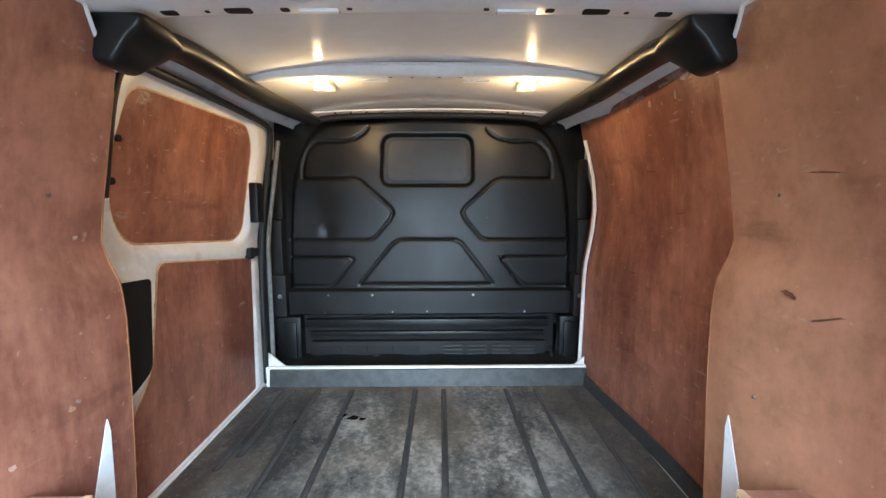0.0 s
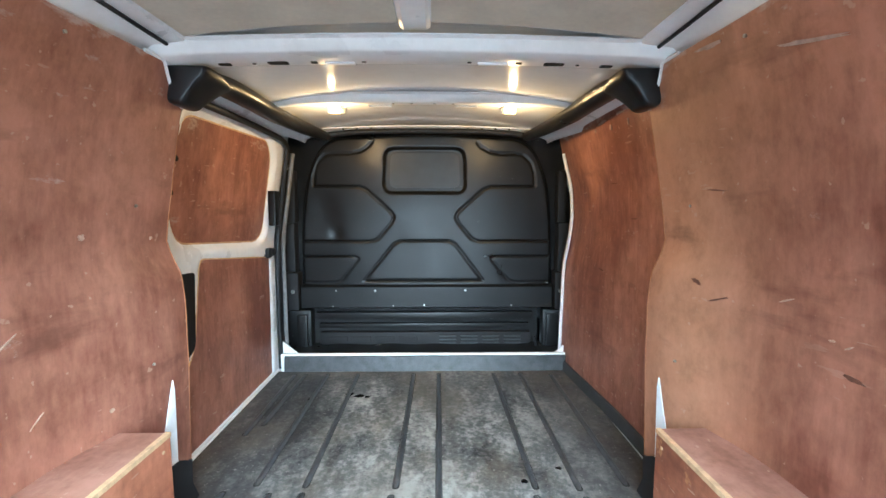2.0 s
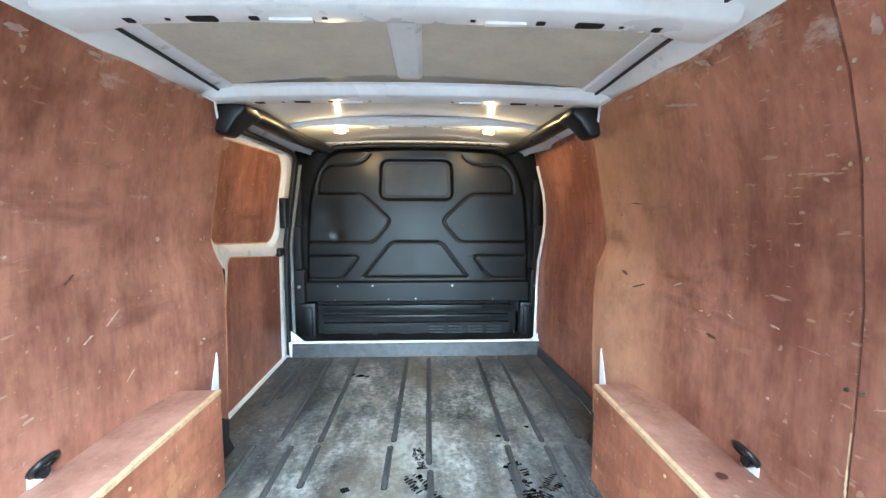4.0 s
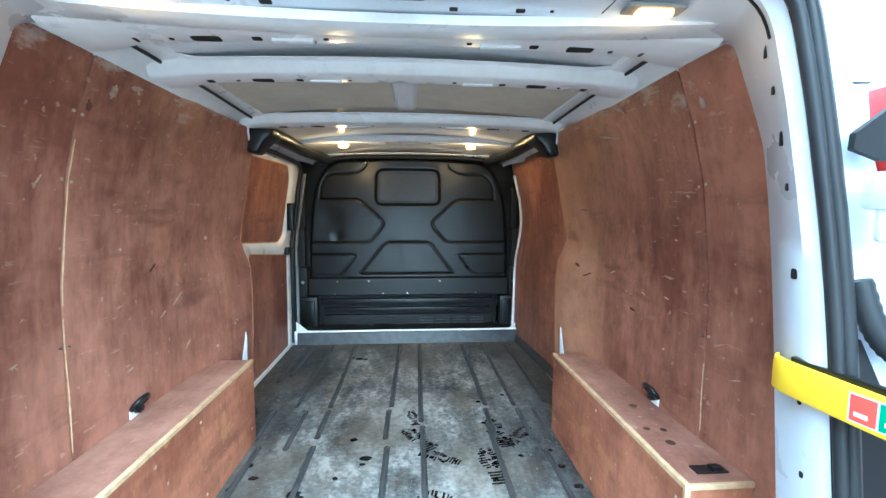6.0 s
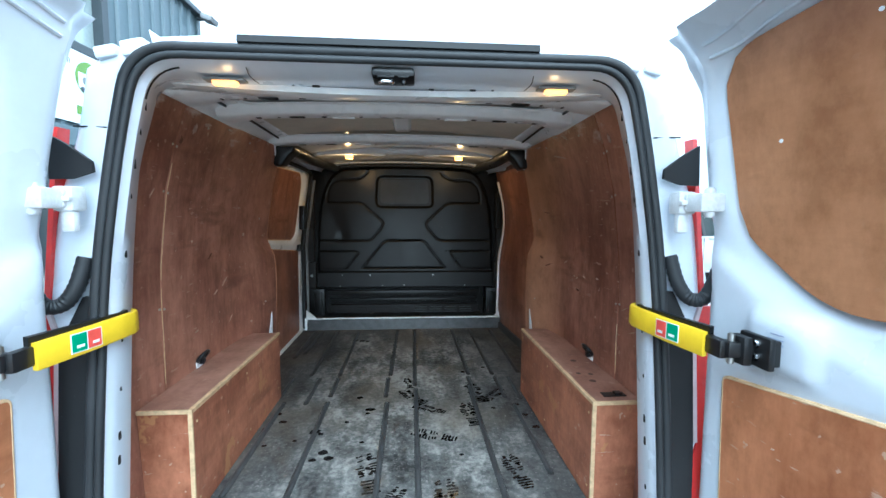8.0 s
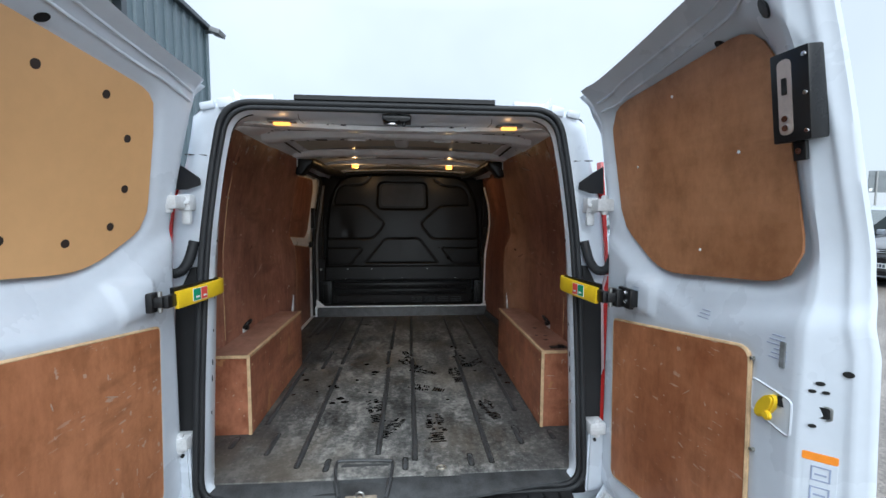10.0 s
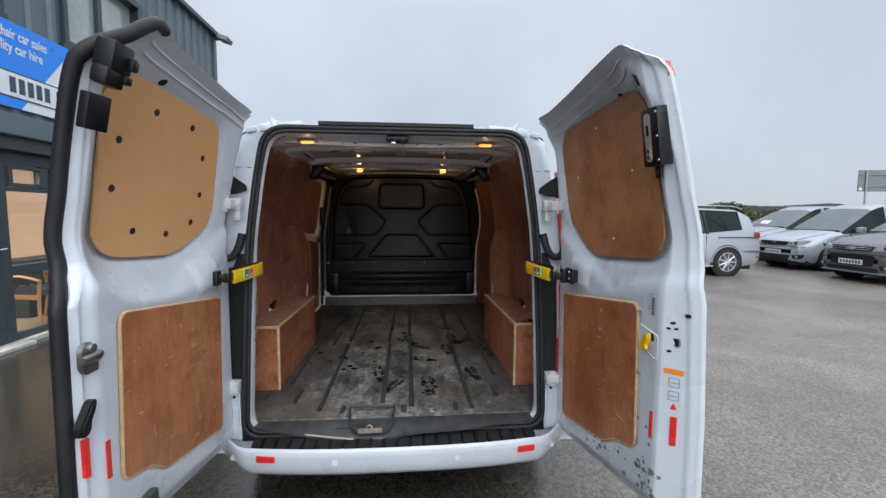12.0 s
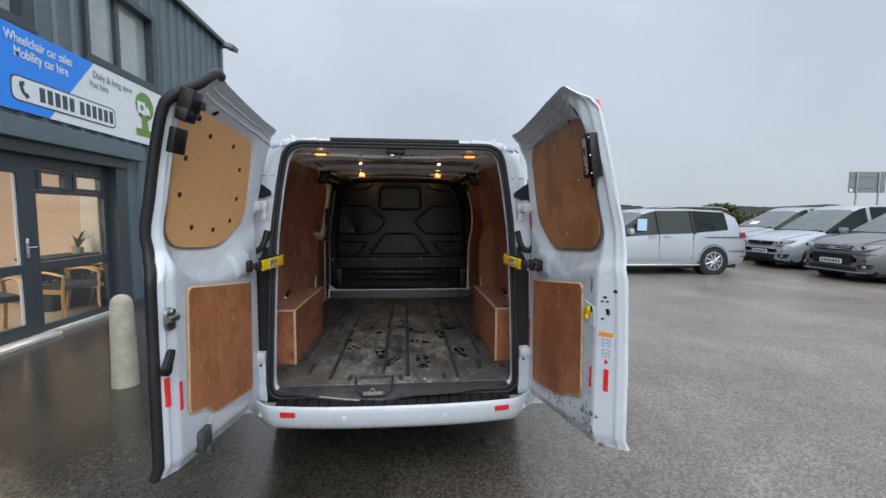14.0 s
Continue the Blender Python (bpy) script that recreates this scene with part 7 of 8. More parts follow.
# floodlight on the corner
fl = thing("wall_floodlight", "small grey floodlight on the building corner", "floodlight", (WX + 0.10, 8.05, 5.43))
part("arm", box((-0.05, -0.03, -0.02), (0.10, 0.03, 0.02), 0.005), FRAME, fl)
part("housing", moved(box((-0.02, -0.16, -0.05), (0.20, 0.16, 0.05), 0.015), pose(0.1, 0, 0.03, 0, 18, 0)), FOIL, fl, smooth=40)

# --- fascia sign
SX = WX + 0.062
sign = thing("fascia_sign", "blue and white business sign with lettering and a green logo", "sign", (SX, 4.0, 2.68))


def spart(name, bm, material, label=""):
    return part(name, moved(bm, Matrix.Translation((-SX, -4.0, -2.68))), material, sign, label)


def flat(pts, lift, thick=0.002):
    return slab(pts, lambda a, c, d: (SX + lift - d, a, c), thick)


def words(text, y, z, size, material, bold=0.0, width=None):
    cu = bpy.data.curves.new("lettering", "FONT")
    cu.body, cu.size, cu.extrude, cu.offset = text, size, 0.001, bold
    tmp = bpy.data.objects.new("tmp", cu)
    scene.collection.objects.link(tmp)
    me = bpy.data.meshes.new_from_object(tmp.evaluated_get(bpy.context.evaluated_depsgraph_get()))
    bpy.data.objects.remove(tmp)
    b = bmesh.new()
    b.from_mesh(me)
    bpy.data.meshes.remove(me)
    xs = [v.co.x for v in b.verts]
    k = width / (max(xs) - min(xs)) if width else 1.0
    moved(b, pose(SX + 0.010, y, z, 90, 0, 90) @ Matrix.Diagonal((k, 1, 1, 1)) @ Matrix.Translation((-min(xs), 0, 0)))
    return spart("lettering", b, material)


Z0, Z1 = 2.672, 3.605
spart("board", slab([(1.90, Z0), (5.46, Z0), (5.46, Z1), (1.90, Z1)], lambda a, c, d: (SX - d, a, c), 0.02), SIGN_WHITE, "white sign board")
spart("blue_field", flat([(1.90, Z0), (3.03, Z0), (3.83, Z1), (1.90, Z1)], 0.004), SIGN_BLUE, "blue field")
words("Wheelchair car sales", 2.49, 3.42, 0.155, SIGN_WHITE, 0.002, 0.93)
words("Mobility car hire", 2.60, 3.27, 0.155, SIGN_WHITE, 0.002, 0.75)
words("Daily & long term", 3.80, 3.405, 0.140, SIGN_GREY, 0.0, 0.83)
words("Van hire", 3.715, 3.265, 0.140, SIGN_GREY, 0.0, 0.37)
spart("number_border", flat(rounded([(2.53, 2.775), (4.215, 2.775), (4.215, 3.065), (2.53, 3.065)], 0.09, 6), 0.006), SIGN_DARK)
spart("number_field", flat(rounded([(2.548, 2.793), (4.197, 2.793), (4.197, 3.047), (2.548, 3.047)], 0.078, 6), 0.008), SIGN_WHITE)
for i in range(11):
    y = 2.90 + 0.112 * i + (0.06 if i > 4 else 0)
    spart("number_bar", flat([(y, 2.835), (y + 0.075, 2.835), (y + 0.075, 3.005), (y, 3.005)], 0.010), SIGN_DARK)
spart("handset_mark", flat(rounded([(2.64, 3.00), (2.70, 3.015), (2.705, 2.97), (2.68, 2.955), (2.71, 2.885), (2.74, 2.89), (2.765, 2.85), (2.72, 2.82), (2.66, 2.88), (2.635, 2.95)], 0.012, 3), 0.010), SIGN_DARK)
spart("logo_disc", flat([(4.95 + 0.24 * math.cos(t), 3.285 + 0.225 * math.sin(t)) for t in np.linspace(0, 6.283, 33)[:-1]], 0.006), SIGN_GREEN, "green logo disc")
spart("logo_stem", flat([(4.84, 2.80), (5.05, 2.80), (5.00, 3.15), (4.86, 3.15)], 0.005), SIGN_GREEN)
spart("logo_box", flat(rounded([(4.755, 3.145), (4.955, 3.145), (4.955, 3.345), (4.755, 3.345)], 0.01, 2), 0.009), SIGN_WHITE)
spart("logo_cab", flat(rounded([(4.965, 3.145), (5.075, 3.145), (5.075, 3.225), (5.03, 3.29), (4.965, 3.29)], 0.012, 2), 0.009), SIGN_WHITE)
for y in (4.82, 5.02):
    spart("logo_wheel", flat([(y + 0.033 * math.cos(t), 3.135 + 0.033 * math.sin(t)) for t in np.linspace(0, 6.283, 17)[:-1]], 0.011), SIGN_DARK)
spart("logo_ring", flat([(4.865 + 0.045 * math.cos(t), 3.25 + 0.05 * math.sin(t)) for t in np.linspace(0, 6.283, 17)[:-1]], 0.011), SIGN_GREY)
for y0, y1 in ((4.70, 4.79), (4.80, 4.90), (4.91, 5.00), (5.01, 5.10), (5.13, 5.25), (5.26, 5.36)):
    spart("logo_bar", flat([(y0, 2.795), (y1, 2.795), (y1, 2.905), (y0, 2.905)], 0.008), SIGN_GREEN)

# ---------------------------------------------------------------- bollard
bl = thing("bollard", "pale weathered concrete bollard with a domed top", "bollard", (-2.43, 1.24, 0.0))
prof = [(0.104, 0.0), (0.100, 0.10), (0.092, 0.55), (0.087, 0.70), (0.076, 0.765), (0.050, 0.800), (0.020, 0.812)]
b = sheet(list(range(len(prof))), list(np.linspace(0, 2 * math.pi, 29)), lambda i, t: (prof[int(i)][0] * math.cos(t), prof[int(i)][0] * math.sin(t), prof[int(i)][1]), None)
bmesh.ops.remove_doubles(b, verts=b.verts[:], dist=0.0005)
bmesh.ops.contextual_create(b, geom=[e for e in b.edges if e.is_boundary and e.verts[0].co.z > 0.8])
part("shaft", b, CONCRETE, bl, smooth=50)

# ---------------------------------------------------------------- parked cars
SILVER = plain("silver_car_paint", (0.41, 0.44, 0.48), 0.36, 0.35, vary=0.03, scale=1.5, Coat_Weight=0.8, Coat_Roughness=0.05)
SILVER_W = plain("pale_silver_car_paint", (0.36, 0.39, 0.43), 0.40, 0.25, vary=0.03, scale=1.5, Coat_Weight=0.8, Coat_Roughness=0.05)
SILVER_D = plain("grey_silver_car_paint", (0.30, 0.32, 0.36), 0.36, 0.35, vary=0.03, scale=1.5, Coat_Weight=0.8, Coat_Roughness=0.05)
GUNMETAL = plain("gunmetal_car_paint", (0.105, 0.108, 0.115), 0.34, 0.35, vary=0.04, scale=1.5, Coat_Weight=0.8, Coat_Roughness=0.05)
NAVY = plain("dark_navy_car_paint", (0.020, 0.023, 0.032), 0.25, 0.3, vary=0.05, Coat_Weight=0.8, Coat_Roughness=0.05)
TINT = plain("dark_car_glass", (0.010, 0.016, 0.016), 0.03, vary=0.3, scale=0.8, Specular_IOR_Level=0.26)
# grey base colour carries part of the sky's reflection on the screens
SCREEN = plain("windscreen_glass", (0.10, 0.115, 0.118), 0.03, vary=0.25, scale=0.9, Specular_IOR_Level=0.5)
TYRE = plain("tyre_rubber", (0.018, 0.018, 0.019), 0.75, vary=0.2)
ALLOY = plain("alloy_wheel", (0.58, 0.59, 0.60), 0.3, 0.8, vary=0.05)
LENS = plain("headlamp_lens", (0.45, 0.47, 0.49), 0.08, 0.3, vary=0.2, scale=14, Coat_Weight=0.8)
PLATE = plain("number_plate_white", (0.72, 0.73, 0.74), 0.4, vary=0.02)
PAPER = plain("blue_paper", (0.42, 0.62, 0.80), 0.7, vary=0.02)
PAPER_W = plain("white_paper", (0.75, 0.76, 0.78), 0.7, vary=0.02)


def vehicle(name, label, category, at, turn, paint, L, W, stations, glass_rows, wheels, wheel_r=0.325, belt=None):
    """A car lofted from stations along its length, the nose towards -x.
    station: (s, bottom, belt, top, half width, half width of the top); glass_rows: pairs of station numbers between which the side is glazed."""
    car = thing(name, label, category, at, turn)
    rings = []
    for s, zb, zt, zr, w, wr in stations:
        half = [(w * 0.90, zb), (w * 0.985, zb + 0.10), (w, zb + 0.28), (w, zt * 0.78), (w * 0.965, zt), (wr + (w * 0.955 - wr) * 0.06, zr - 0.045 if zr - zt > 0.12 else zt + (zr - zt) * 0.5), (wr * 0.82, zr), (wr * 0.4, zr + 0.012)]
        ring = [(-a, z) for a, z in half] + [(0, zr + 0.015)] + [(a, z) for a, z in half[::-1]]
        rings.append([(s, a, z) for a, z in ring])
    n = len(rings[0])
    sets, cache = {}, {}
    def vert(k, i, j):
        if k not in sets:
            sets[k], cache[k] = bmesh.new(), {}
        if (i, j) not in cache[k]:
            cache[k][(i, j)] = sets[k].verts.new(rings[i][j])
        return cache[k][(i, j)]
    for i in range(len(rings) - 1):
        for j in range(n - 1):
            k = "body"
            jj = min(j, n - 2 - j)
            for a, c in glass_rows:
                if jj == 4 and a <= i < c:
                    k = ("side_glass", a, j < n // 2)
            rise = abs(stations[i + 1][3] - stations[i][3])
            if jj >= 5 and rise > 0.28 and max(stations[i + 1][3], stations[i][3]) > 1.3:
                k = ("windscreen" if i < len(rings) // 2 else "rear_window",)
            quad = [vert(k, a, c) for a, c in ((i, j), (i, j + 1), (i + 1, j + 1), (i + 1, j))]
            sets[k].faces.new(quad)
    for i in (0, len(rings) - 1):
        sets["body"].faces.new([vert("body", i, j) for j in range(n)])
    part("body", sets.pop("body"), paint, car, smooth=38)
    for key, pane_ in sets.items():
        if key[0] == "side_glass":
            part("side_glass", pane_, TINT, car, "dark side glass", smooth=30)
        else:
            part(key[0], pane_, SCREEN, car, "opaque glass with grey sky reflection in its colour", smooth=30)
    part("underside", box((0.25, -W * 0.44, 0.16), (L - 0.25, W * 0.44, 0.34), 0.02), DARK, car)
    for wx in wheels:
        for s in (-1, 1):
            y = s * W / 2
            b = cyl((wx, y - s * 0.30, wheel_r + 0.015), (wx, y + s * 0.004, wheel_r + 0.015), wheel_r + 0.055, segs=28)
            part("wheel_arch", b, DARK, car, smooth=40)
            wh = part("tyre", cyl((wx, y - s * 0.20, wheel_r), (wx, y + s * 0.012, wheel_r), wheel_r, segs=32, bevel=0.03), TYRE, car, smooth=50)
            b = cyl((wx, y - s * 0.02, wheel_r), (wx, y + s * 0.014, wheel_r), wheel_r * 0.66, segs=28)
            part("rim_well", b, FRAME, wh, smooth=40)
            b = tube([(wx + wheel_r * 0.64 * math.cos(t), y + s * 0.016, wheel_r + wheel_r * 0.64 * math.sin(t)) for t in np.linspace(0, 6.283, 29)[:-1]], 0.012, 6, closed=True)
            for q in range(9):
                t = q * 2 * math.pi / 9
                tube([(wx + wheel_r * 0.1 * math.cos(t), y + s * 0.022, wheel_r * (1 + 0.1 * math.sin(t))), (wx + wheel_r * 0.62 * math.cos(t), y + s * 0.018, wheel_r * (1 + 0.62 * math.sin(t)))], [0.022, 0.014], 6, bm=b)
            cyl((wx, y + s * 0.005, wheel_r), (wx, y + s * 0.03, wheel_r), 0.045, segs=14, bm=b)
            part("alloy", b, ALLOY, wh, "bright alloy spokes", smooth=50)
    return car


def mirror(car, x, y, z, paint):
    s = 1 if y > 0 else -1
    b = box((x - 0.06, y, z), (x + 0.05, y + s * 0.20, z + 0.14) if s > 0 else (x + 0.05, y, z + 0.14), 0.03) if s > 0 else box((x - 0.06, y - 0.20, z), (x + 0.05, y, z + 0.14), 0.03)
    part("door_mirror", b, paint, car, smooth=50)


def bars(car, x, y0, y1, z0, z1, count, material, name):
    """Unreadable characters on a plate, as plain bars."""
    w = (y1 - y0) / count
    for i in range(count):
        part(name, box((x - 0.003, y0 + w * (i + 0.18), z0), (x, y0 + w * (i + 0.82), z1)), material, car)


def plan(a, proud=0.0):
    """How far back the front of a compact van lies, a metres off its middle line."""
    return lerp(abs(a), (0.0, 0.50, 0.56, 0.65, 0.72, 0.80, 0.875), (-0.004, -0.002, 0.004, 0.026, 0.060, 0.190, 0.345)) - proud


def skin_piece(car, name, outline, material, proud=0.012, label="", r=0.02, thick=0.05):
    """A lamp, grille or trim cut to an outline (a, z) and bent round the front."""
    lo, hi = min(a for a, c in outline), max(a for a, c in outline)
    b = column_panel(rounded(outline, r, 4), lambda a, c, d: (plan(a, proud) + d, a, c), thick, n=max(8, int((hi - lo) / 0.05)), rows=4)
    return part(name, b, material, car, label, smooth=40)


def nose(car, W, kind):
    """Grille, lamps, plate and intakes on the front."""
    plate_z = {"a": 0.44, "b": 0.42, "c": 0.44}[kind]
    top = 0.80 if kind == "a" else 0.845
    wide = lambda z0, z1, w, flare=0.0: [(-w, z0), (w, z0), (w + flare, z1), (-w - flare, z1)]
    skin_piece(car, "grille", wide(top - 0.115, top, 0.43, 0.03), PLASTIC_GLOSS, 0.010, r=0.015)
    for k in range(2):
        z = top - 0.085 + 0.045 * k
        skin_piece(car, "grille_bar", wide(z, z + 0.014, 0.42 + 0.02 * k), CHROME, 0.018, r=0.004)
    if kind == "a":
        part("badge", cyl((-0.030, 0, top - 0.055), (0.0, 0, top - 0.055), 0.062, segs=20, bevel=0.004), CHROME, car, smooth=40)
        skin_piece(car, "lower_intake", wide(0.30, 0.425, 0.50, 0.04), PLASTIC_DULL, 0.010)
    else:
        part("badge", moved(cyl((-0.030, 0, 0), (0.0, 0, 0), 0.05, segs=20, bevel=0.004), Matrix.Translation((0, 0, top - 0.055)) @ Matrix.Diagonal((1, 1.9, 0.85, 1))), CHROME, car, smooth=40)
        skin_piece(car, "lower_grille", wide(0.40, 0.645, 0.46, 0.05), PLASTIC_GLOSS, 0.010, r=0.05)
        skin_piece(car, "lower_intake", wide(0.275, 0.365, 0.56), PLASTIC_DULL, 0.010)
        for z in (0.57, 0.615):
            skin_piece(car, "grille_bar", wide(z, z + 0.008, 0.47), PLASTIC_DULL, 0.016, r=0.003)
    skin_piece(car, "bumper_crease", wide(0.655, 0.667, 0.80), DARK, 0.002, r=0.003, thick=0.02)
    skin_piece(car, "lower_lip", wide(0.235, 0.262, 0.72), SILVER_D if kind == "b" else PLASTIC_DULL, 0.016, r=0.008)
    for s in (-1, 1):
        lamp = skin_piece(car, "headlamp", [(s * 0.45, top - 0.105), (s * 0.66, top - 0.095), (s * 0.842, top - 0.02), (s * 0.850, top + 0.055), (s * 0.70, top + 0.03), (s * 0.46, top - 0.01)], LENS, 0.010, "clear headlamp", 0.02)
        part("lamp_bowl", cyl((plan(0.66) - 0.016, s * 0.66, top - 0.030), (plan(0.66) + 0.01, s * 0.66, top - 0.030), 0.036, segs=16, bevel=0.004), DARK, lamp, smooth=40)
        part("lamp_bowl", cyl((plan(0.56) - 0.016, s * 0.56, top - 0.045), (plan(0.56) + 0.01, s * 0.56, top - 0.045), 0.030, segs=16, bevel=0.004), CHROME, lamp, smooth=40)
        skin_piece(car, "fog_bezel", [(s * 0.60, 0.335), (s * 0.77, 0.335), (s * 0.79, 0.45), (s * 0.58, 0.43)], PLASTIC_GLOSS, 0.008, r=0.02)
        part("fog_lamp", cyl((plan(0.69) - 0.022, s * 0.69, 0.385), (plan(0.69) + 0.02, s * 0.69, 0.385), 0.036, segs=16, bevel=0.005), LENS, car, smooth=40)
        # bonnet shut line and the flank's swage
        part("bonnet_gap", tube([(0.10, s * 0.60, top + 0.045), (0.36, s * 0.655, top + 0.125), (0.80, s * 0.672, top + 0.205), (1.20, s * 0.680, top + 0.27)], 0.006, 6), DARK, car, smooth=60)
    part("cowl", box((1.19, -0.72, 1.075 if kind == "a" else 1.105), (1.27, 0.72, 1.125 if kind == "a" else 1.155), 0.015), PLASTIC_DULL, car, smooth=40)
    part("number_plate", box((-0.030, -0.26, plate_z), (-0.014, 0.26, plate_z + 0.112), 0.004), PLATE, car, "white number plate")
    bars(car, -0.0305, -0.235, 0.235, plate_z + 0.022, plate_z + 0.090, 7, SIGN_DARK, "plate_bar")


# silver people carrier, side-on
mpv = vehicle("people_carrier", "silver people carrier with alloy wheels and a blue window notice", "car", (4.12, 8.52, 0.0), 0.0, SILVER, 4.85, 1.90,
              [(0.0, 0.30, 0.62, 0.70, 0.70, 0.58), (0.12, 0.24, 0.70, 0.82, 0.84, 0.70), (0.55, 0.22, 0.84, 0.94, 0.92, 0.78), (1.15, 0.22, 0.96, 1.06, 0.95, 0.80), (2.05, 0.22, 1.02, 1.60, 0.95, 0.66), (2.25, 0.22, 1.03, 1.66, 0.95, 0.68),
               (2.36, 0.22, 1.04, 1.69, 0.95, 0.70), (2.40, 0.22, 1.04, 1.695, 0.95, 0.70), (3.28, 0.22, 1.07, 1.70, 0.95, 0.70), (3.34, 0.22, 1.08, 1.70, 0.95, 0.70), (4.28, 0.23, 1.16, 1.66, 0.93, 0.68), (4.36, 0.23, 1.18, 1.64, 0.92, 0.67), (4.62, 0.26, 1.12, 1.52, 0.91, 0.66), (4.78, 0.30, 1.02, 1.14, 0.88, 0.74), (4.85, 0.38, 0.80, 0.86, 0.82, 0.70)],
              ((3, 7), (7, 9), (9, 10)), (0.95, 3.87), 0.358)
for y in (-0.953,):
    part("rub_strip", box((3.62, y - 0.004, 0.965), (4.72, y + 0.03, 0.985), 0.003), FRAME, mpv)
    for x in (2.10, 2.50):
        part("door_handle", box((x, y - 0.03, 0.985), (x + 0.19, y + 0.01, 1.02), 0.010), SILVER, mpv, smooth=50)
    for x in (1.30, 2.38, 3.30):
        part("door_gap", box((x, y + 0.001, 0.36), (x + 0.006, y + 0.02, 1.01)), DARK, mpv)
    part("sill_trim", box((1.25, y - 0.012, 0.245), (3.50, y + 0.03, 0.285), 0.008), CHROME, mpv)
    part("tail_lamp", box((4.60, -0.915, 0.95), (4.755, -0.80, 1.10), 0.03), CAR_RED, mpv, "red tail lamp", smooth=50)
    part("bumper_reflector", box((4.66, -0.905, 0.46), (4.80, -0.80, 0.49), 0.008), CAR_RED, mpv)
    part("window_notice", box((1.80, -0.905, 1.14), (2.05, -0.895, 1.44)), PAPER, mpv, "pale blue paper notice")
    part("roof_bar", tube(spline([(1.9, -0.66, 1.66), (2.4, -0.70, 1.755), (4.0, -0.70, 1.75), (4.4, -0.68, 1.68)], 6), 0.014, 6), SILVER, mpv, smooth=60)
    part("pillar_line", moved(box((0, 0, 0), (0.025, 0.012, 0.42), 0.003), pose(3.62, -0.91, 1.52, 0, 140, 0)), PLASTIC_GLOSS, mpv)
for x in (2.36, 3.30):
    part("window_pillar", slab([(x, 1.05), (x + 0.07, 1.05), (x + 0.05, 1.645), (x - 0.01, 1.645)], lambda a, c, d: (a, -0.925 + 0.335 * (c - 1.05) - d, c), 0.012), PLASTIC_GLOSS, mpv)
for x in (0.95, 3.87):
    part("arch_lip", tube([(x + 0.405 * math.cos(t), -0.955, 0.345 + 0.405 * math.sin(t)) for t in np.linspace(0.0, math.pi, 22)], 0.016, 6), SILVER, mpv, smooth=60)
part("bumper_crease", box((4.30, -0.945, 0.615), (4.80, -0.86, 0.625), 0.003), DARK, mpv)
mirror(mpv, 1.55, -0.94, 1.06, SILVER)

VAN_ST = lambda h, hood, nosez: [(0.0, 0.30, 0.60, nosez - 0.06, 0.56, 0.50), (0.06, 0.24, 0.70, nosez + 0.03, 0.72, 0.60), (0.35, 0.22, nosez + 0.02, nosez + 0.14, 0.875, 0.74), (1.22, 0.22, hood, hood + 0.08, 0.90, 0.78), (2.22, 0.22, hood + 0.10, h - 0.14, 0.90, 0.66), (2.38, 0.22, hood + 0.10, h - 0.07, 0.90, 0.67),
                                 (2.55, 0.22, hood + 0.10, h - 0.03, 0.90, 0.68), (2.66, 0.22, hood + 0.10, h - 0.01, 0.90, 0.68), (3.30, 0.22, hood + 0.10, h, 0.90, 0.68), (3.42, 0.22, hood + 0.10, h, 0.90, 0.68), (4.15, 0.24, hood + 0.10, h - 0.03, 0.89, 0.67), (4.32, 0.26, hood + 0.10, h - 0.10, 0.88, 0.66), (4.40, 0.34, hood + 0.02, hood + 0.12, 0.86, 0.76)]
cad = vehicle("compact_van", "pale silver compact people van with a dark grille", "van", (10.70, 9.15, 0.0), 0.0, SILVER_W, 4.40, 1.80, VAN_ST(1.86, 1.02, 0.80), ((3, 6), (7, 8), (9, 10)), (0.88, 3.55), 0.32)
nose(cad, 1.80, "a")
mirror(cad, 1.58, -0.90, 1.08, SILVER_W)
for i, (z0, z1, m) in enumerate(((1.42, 1.50, ORANGE), (1.33, 1.40, PAPER_W))):
    part("screen_sticker", moved(box((0, -0.22, 0), (0.004, 0.22, z1 - z0)), pose(1.99 - 0.14 * i, -0.30, z0 + 0.050, 0, 55, 0)), m, cad)
part("wiper", tube([(1.27, 0.5, 1.115), (1.47, -0.1, 1.24)], 0.010, 5), PLASTIC, cad)
trn = vehicle("grey_people_van", "gunmetal grey compact people van with a chrome grille bar", "van", (10.30, 6.64, 0.0), 0.0, GUNMETAL, 4.40, 1.82, VAN_ST(1.83, 1.05, 0.84), ((3, 6), (7, 8), (9, 10)), (0.90, 3.55), 0.325)
nose(trn, 1.82, "b")
mirror(trn, 1.62, -0.91, 1.10, GUNMETAL)
rif = vehicle("silver_people_van", "grey-silver compact people van", "van", (11.35, 11.55, 0.0), 0.0, SILVER_D, 4.40, 1.82, VAN_ST(1.84, 1.05, 0.84), ((3, 6), (7, 8), (9, 10)), (0.90, 3.55), 0.32)
nose(rif, 1.82, "c")
mirror(rif, 1.62, -0.91, 1.10, SILVER_D)
part("dash_paper", moved(box((0, -0.18, 0), (0.20, 0.18, 0.004)), pose(1.38, 0.25, 1.235, 0, -33, 0)), PAPER_W, rif)
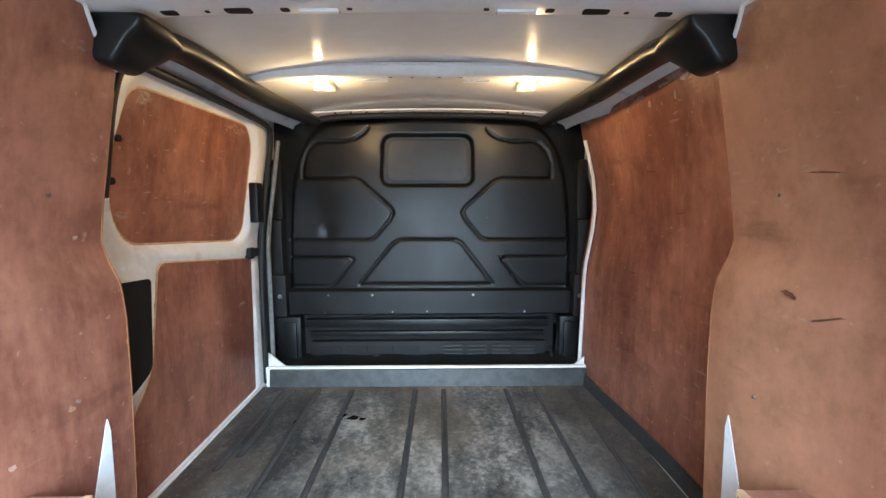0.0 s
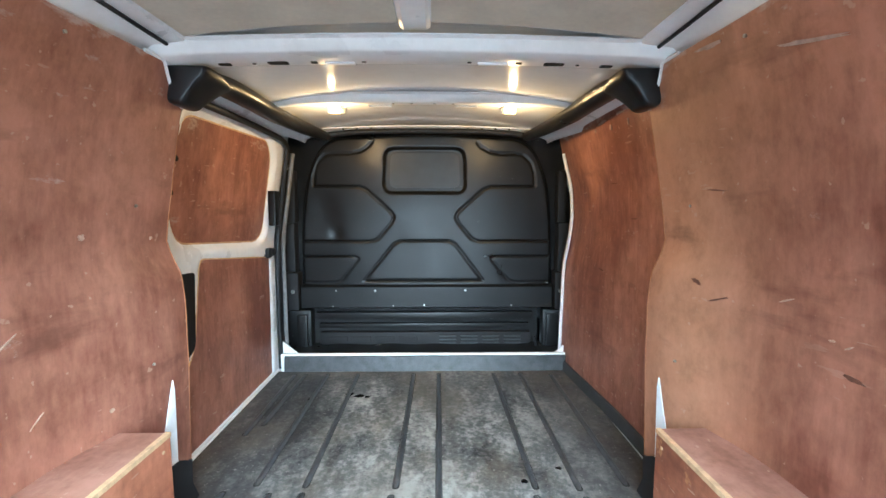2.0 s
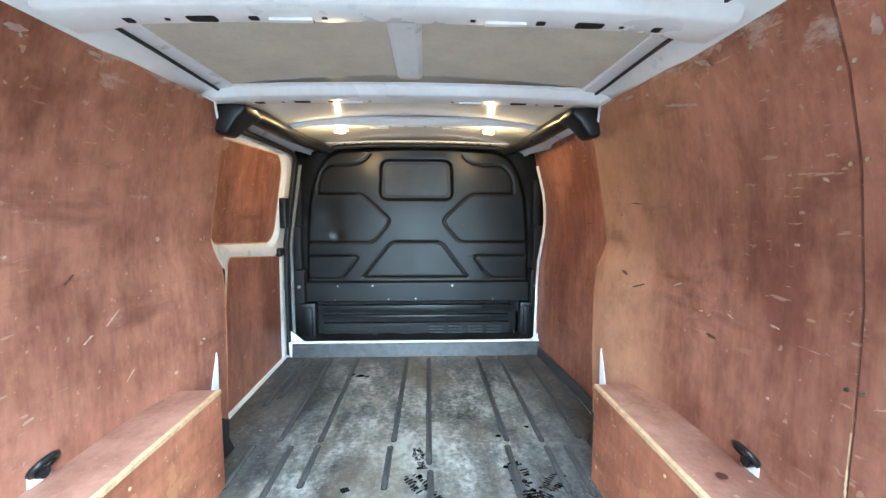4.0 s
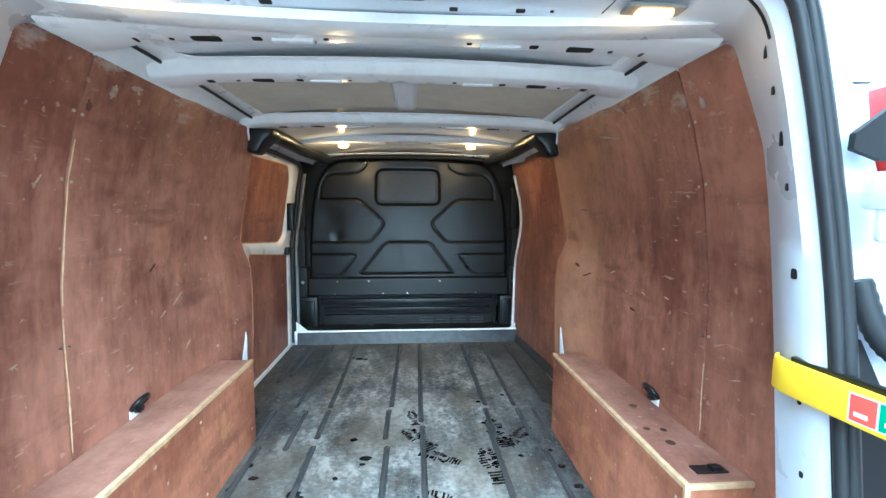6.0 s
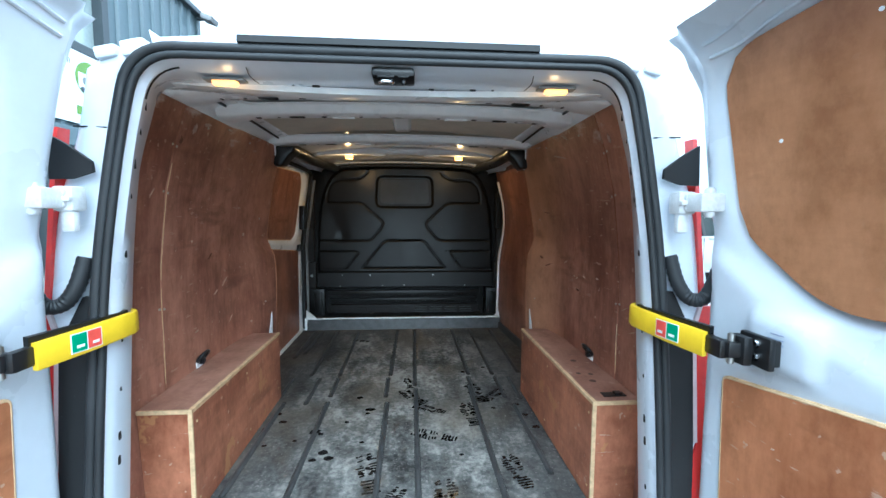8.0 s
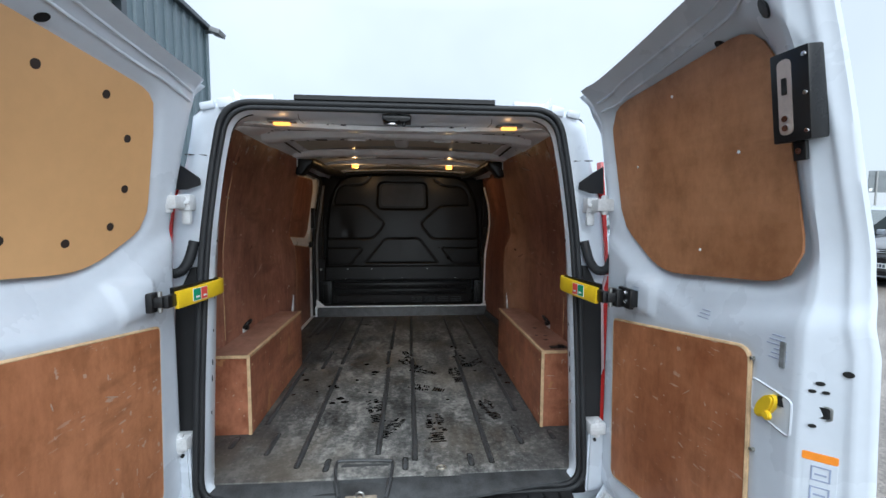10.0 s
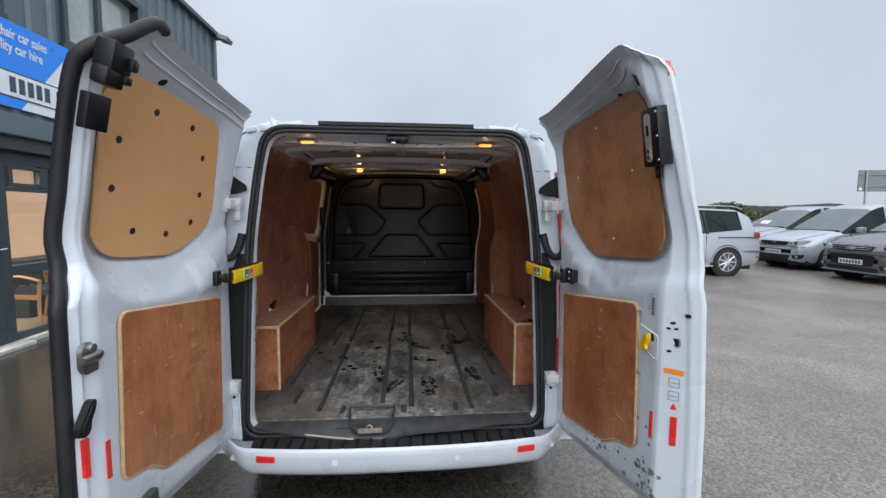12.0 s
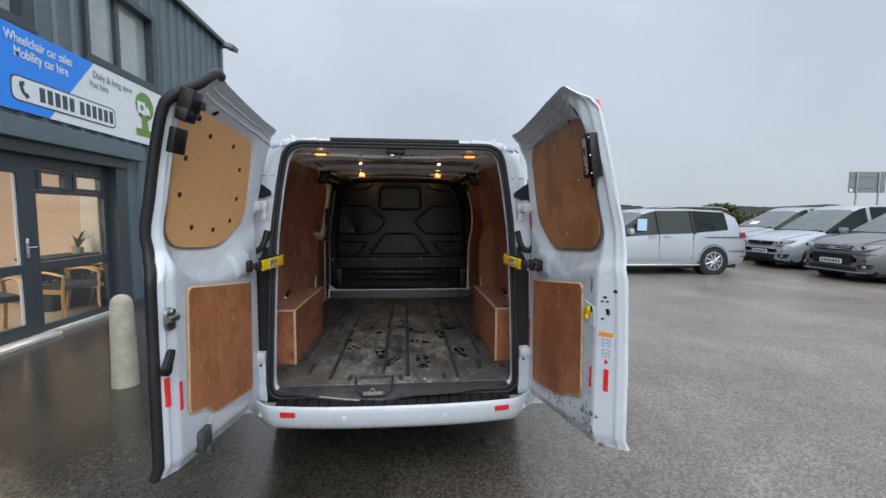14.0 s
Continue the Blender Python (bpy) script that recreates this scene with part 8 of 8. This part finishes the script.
for v, hw in ((cad, 0.90), (trn, 0.90), (rif, 0.90)):
    for x in (1.40, 2.62):
        part("door_gap", box((x, -hw - 0.002, 0.32), (x + 0.008, -hw + 0.03, 1.03)), DARK, v)
    part("door_handle", box((2.38, -hw - 0.025, 0.93), (2.56, -hw + 0.01, 0.965), 0.010), PLASTIC_GLOSS, v, smooth=50)
    part("sill_trim", box((1.25, -hw - 0.008, 0.225), (3.20, -hw + 0.03, 0.30), 0.012), PLASTIC_DULL, v, smooth=40)
for x, y, t in ((5.2, 12.6, 0.0), (13.6, 14.3, 0.0)):
    dk = vehicle("dark_estate_car", "dark navy tall estate car with roof rails", "car", (x, y, 0.0), t, NAVY, 4.40, 1.82, VAN_ST(1.74, 1.02, 0.82), ((3, 6), (7, 8), (9, 10)), (0.90, 3.55), 0.325)
    for s in (-1, 1):
        part("roof_bar", tube(spline([(2.0, s * 0.64, 1.70), (2.4, s * 0.66, 1.80), (3.9, s * 0.66, 1.80), (4.2, s * 0.64, 1.68)], 5), 0.02, 6), FRAME, dk, smooth=60)

# ---------------------------------------------------------------- beyond the yard
HEDGE = plain("hedge_leaf", (0.085, 0.090, 0.035), 0.7, vary=0.45, scale=3)
GRASS = plain("rough_grass", (0.09, 0.10, 0.05), 0.9, vary=0.3, scale=1)
WOOD_FAR = plain("far_wood", (0.055, 0.065, 0.065), 0.9, vary=0.2, scale=0.1)
SIGN_BACK = plain("grey_sign_back", (0.20, 0.22, 0.23), 0.5, 0.2, vary=0.06)


def hedge(name, label, x0, x1, y, z, seed, count, depth=1.6, peak=None):
    r = random.Random(seed)
    verts, faces = [], []
    for i in range(count):
        x = r.uniform(x0, x1)
        top = z * (0.78 + 0.25 * noise.noise((x * 0.45, seed, 0)) + 0.10 * noise.noise((x * 2.2, seed, 4)))
        if peak:
            top *= max(0.15, 1 - ((x - (x0 + x1) / 2) / ((x1 - x0) / 2)) ** 2) ** 0.5
        zz = top * r.uniform(0.0, 1.0) ** 0.5
        p = Vector((x, y + r.uniform(-depth, depth) * 0.5 * (1.1 - 0.5 * zz / z), zz))
        a = Vector((r.gauss(0, 1), r.gauss(0, 1), r.gauss(0, 1))).normalized()
        b_ = a.cross(Vector((r.gauss(0, 1), r.gauss(0, 1), r.gauss(0, 1)))).normalized()
        s = r.uniform(0.05, 0.13)
        k = len(verts)
        verts += [p + a * s, p + b_ * s * 0.6, p - a * s, p - b_ * s * 0.6]
        faces.append((k, k + 1, k + 2, k + 3))
    me = bpy.data.meshes.new(name)
    me.from_pydata(verts, [], faces)
    me.materials.append(HEDGE)
    return tagged(new(name, me), label, "hedge", kind="stuff")


hedge("hedge", "brownish-green unclipped hedge behind the cars", 17.0, 60.0, 27.0, 2.35, 3, 26000)
hedge("bush", "olive-green rounded bush behind the cars", 19.6, 24.6, 26.0, 2.95, 7, 9000, 2.6, True)
b = bmesh.new()
sheet(list(np.linspace(6, 70, 40)), [29.0, 34.0, 60.0], lambda x, y: (x, y, 0.004 + (0.9 if y > 30 else 0.0) + 0.2 * noise.noise((x * 0.2, y * 0.2, 0)) * (y > 30)), None, bm=b)
tagged(finish("verge", b, GRASS), "rough grass bank beyond the yard", "grass", kind="structure")
b = bmesh.new()
for y, h, s in ((330.0, 11.0, 1), (420.0, 14.0, 2)):
    xs = np.linspace(-100, 700, 160)
    top = [h * (0.75 + 0.45 * noise.noise((x * 0.012, s * 3.0, 0)) + 0.10 * noise.noise((x * 0.15, s, 0))) for x in xs]
    v0 = [b.verts.new((x, y, -1)) for x in xs]
    v1 = [b.verts.new((x, y, t)) for x, t in zip(xs, top)]
    v2 = [b.verts.new((x, y + 60, t * 0.9)) for x, t in zip(xs, top)]
    for i in range(len(xs) - 1):
        b.faces.new((v0[i], v0[i + 1], v1[i + 1], v1[i]))
        b.faces.new((v1[i], v1[i + 1], v2[i + 1], v2[i]))
tagged(finish("far_woods", b, WOOD_FAR), "low grey wooded ridge in the distance", "woods", kind="stuff")
rs = thing("road_sign", "back of a grey road sign on two steel posts", "sign", (26.3, 19.6, 0.0), -8)
part("board", box((-0.85, -0.02, 2.90), (1.15, 0.02, 4.10), 0.01), SIGN_BACK, rs)
for x in (-0.45, 0.75):
    part("post", cyl((x, -0.06, 0.0), (x, -0.06, 4.05), 0.05, segs=10), STEEL, rs, smooth=50)
for z in (3.15, 3.80):
    part("rail", box((-0.83, -0.055, z), (1.13, -0.021, z + 0.06), 0.004), SIGN_BACK, rs)
part("small_plate", box((-0.78, -0.026, 2.96), (-0.62, -0.0205, 3.14)), PALE_PRINT, rs)
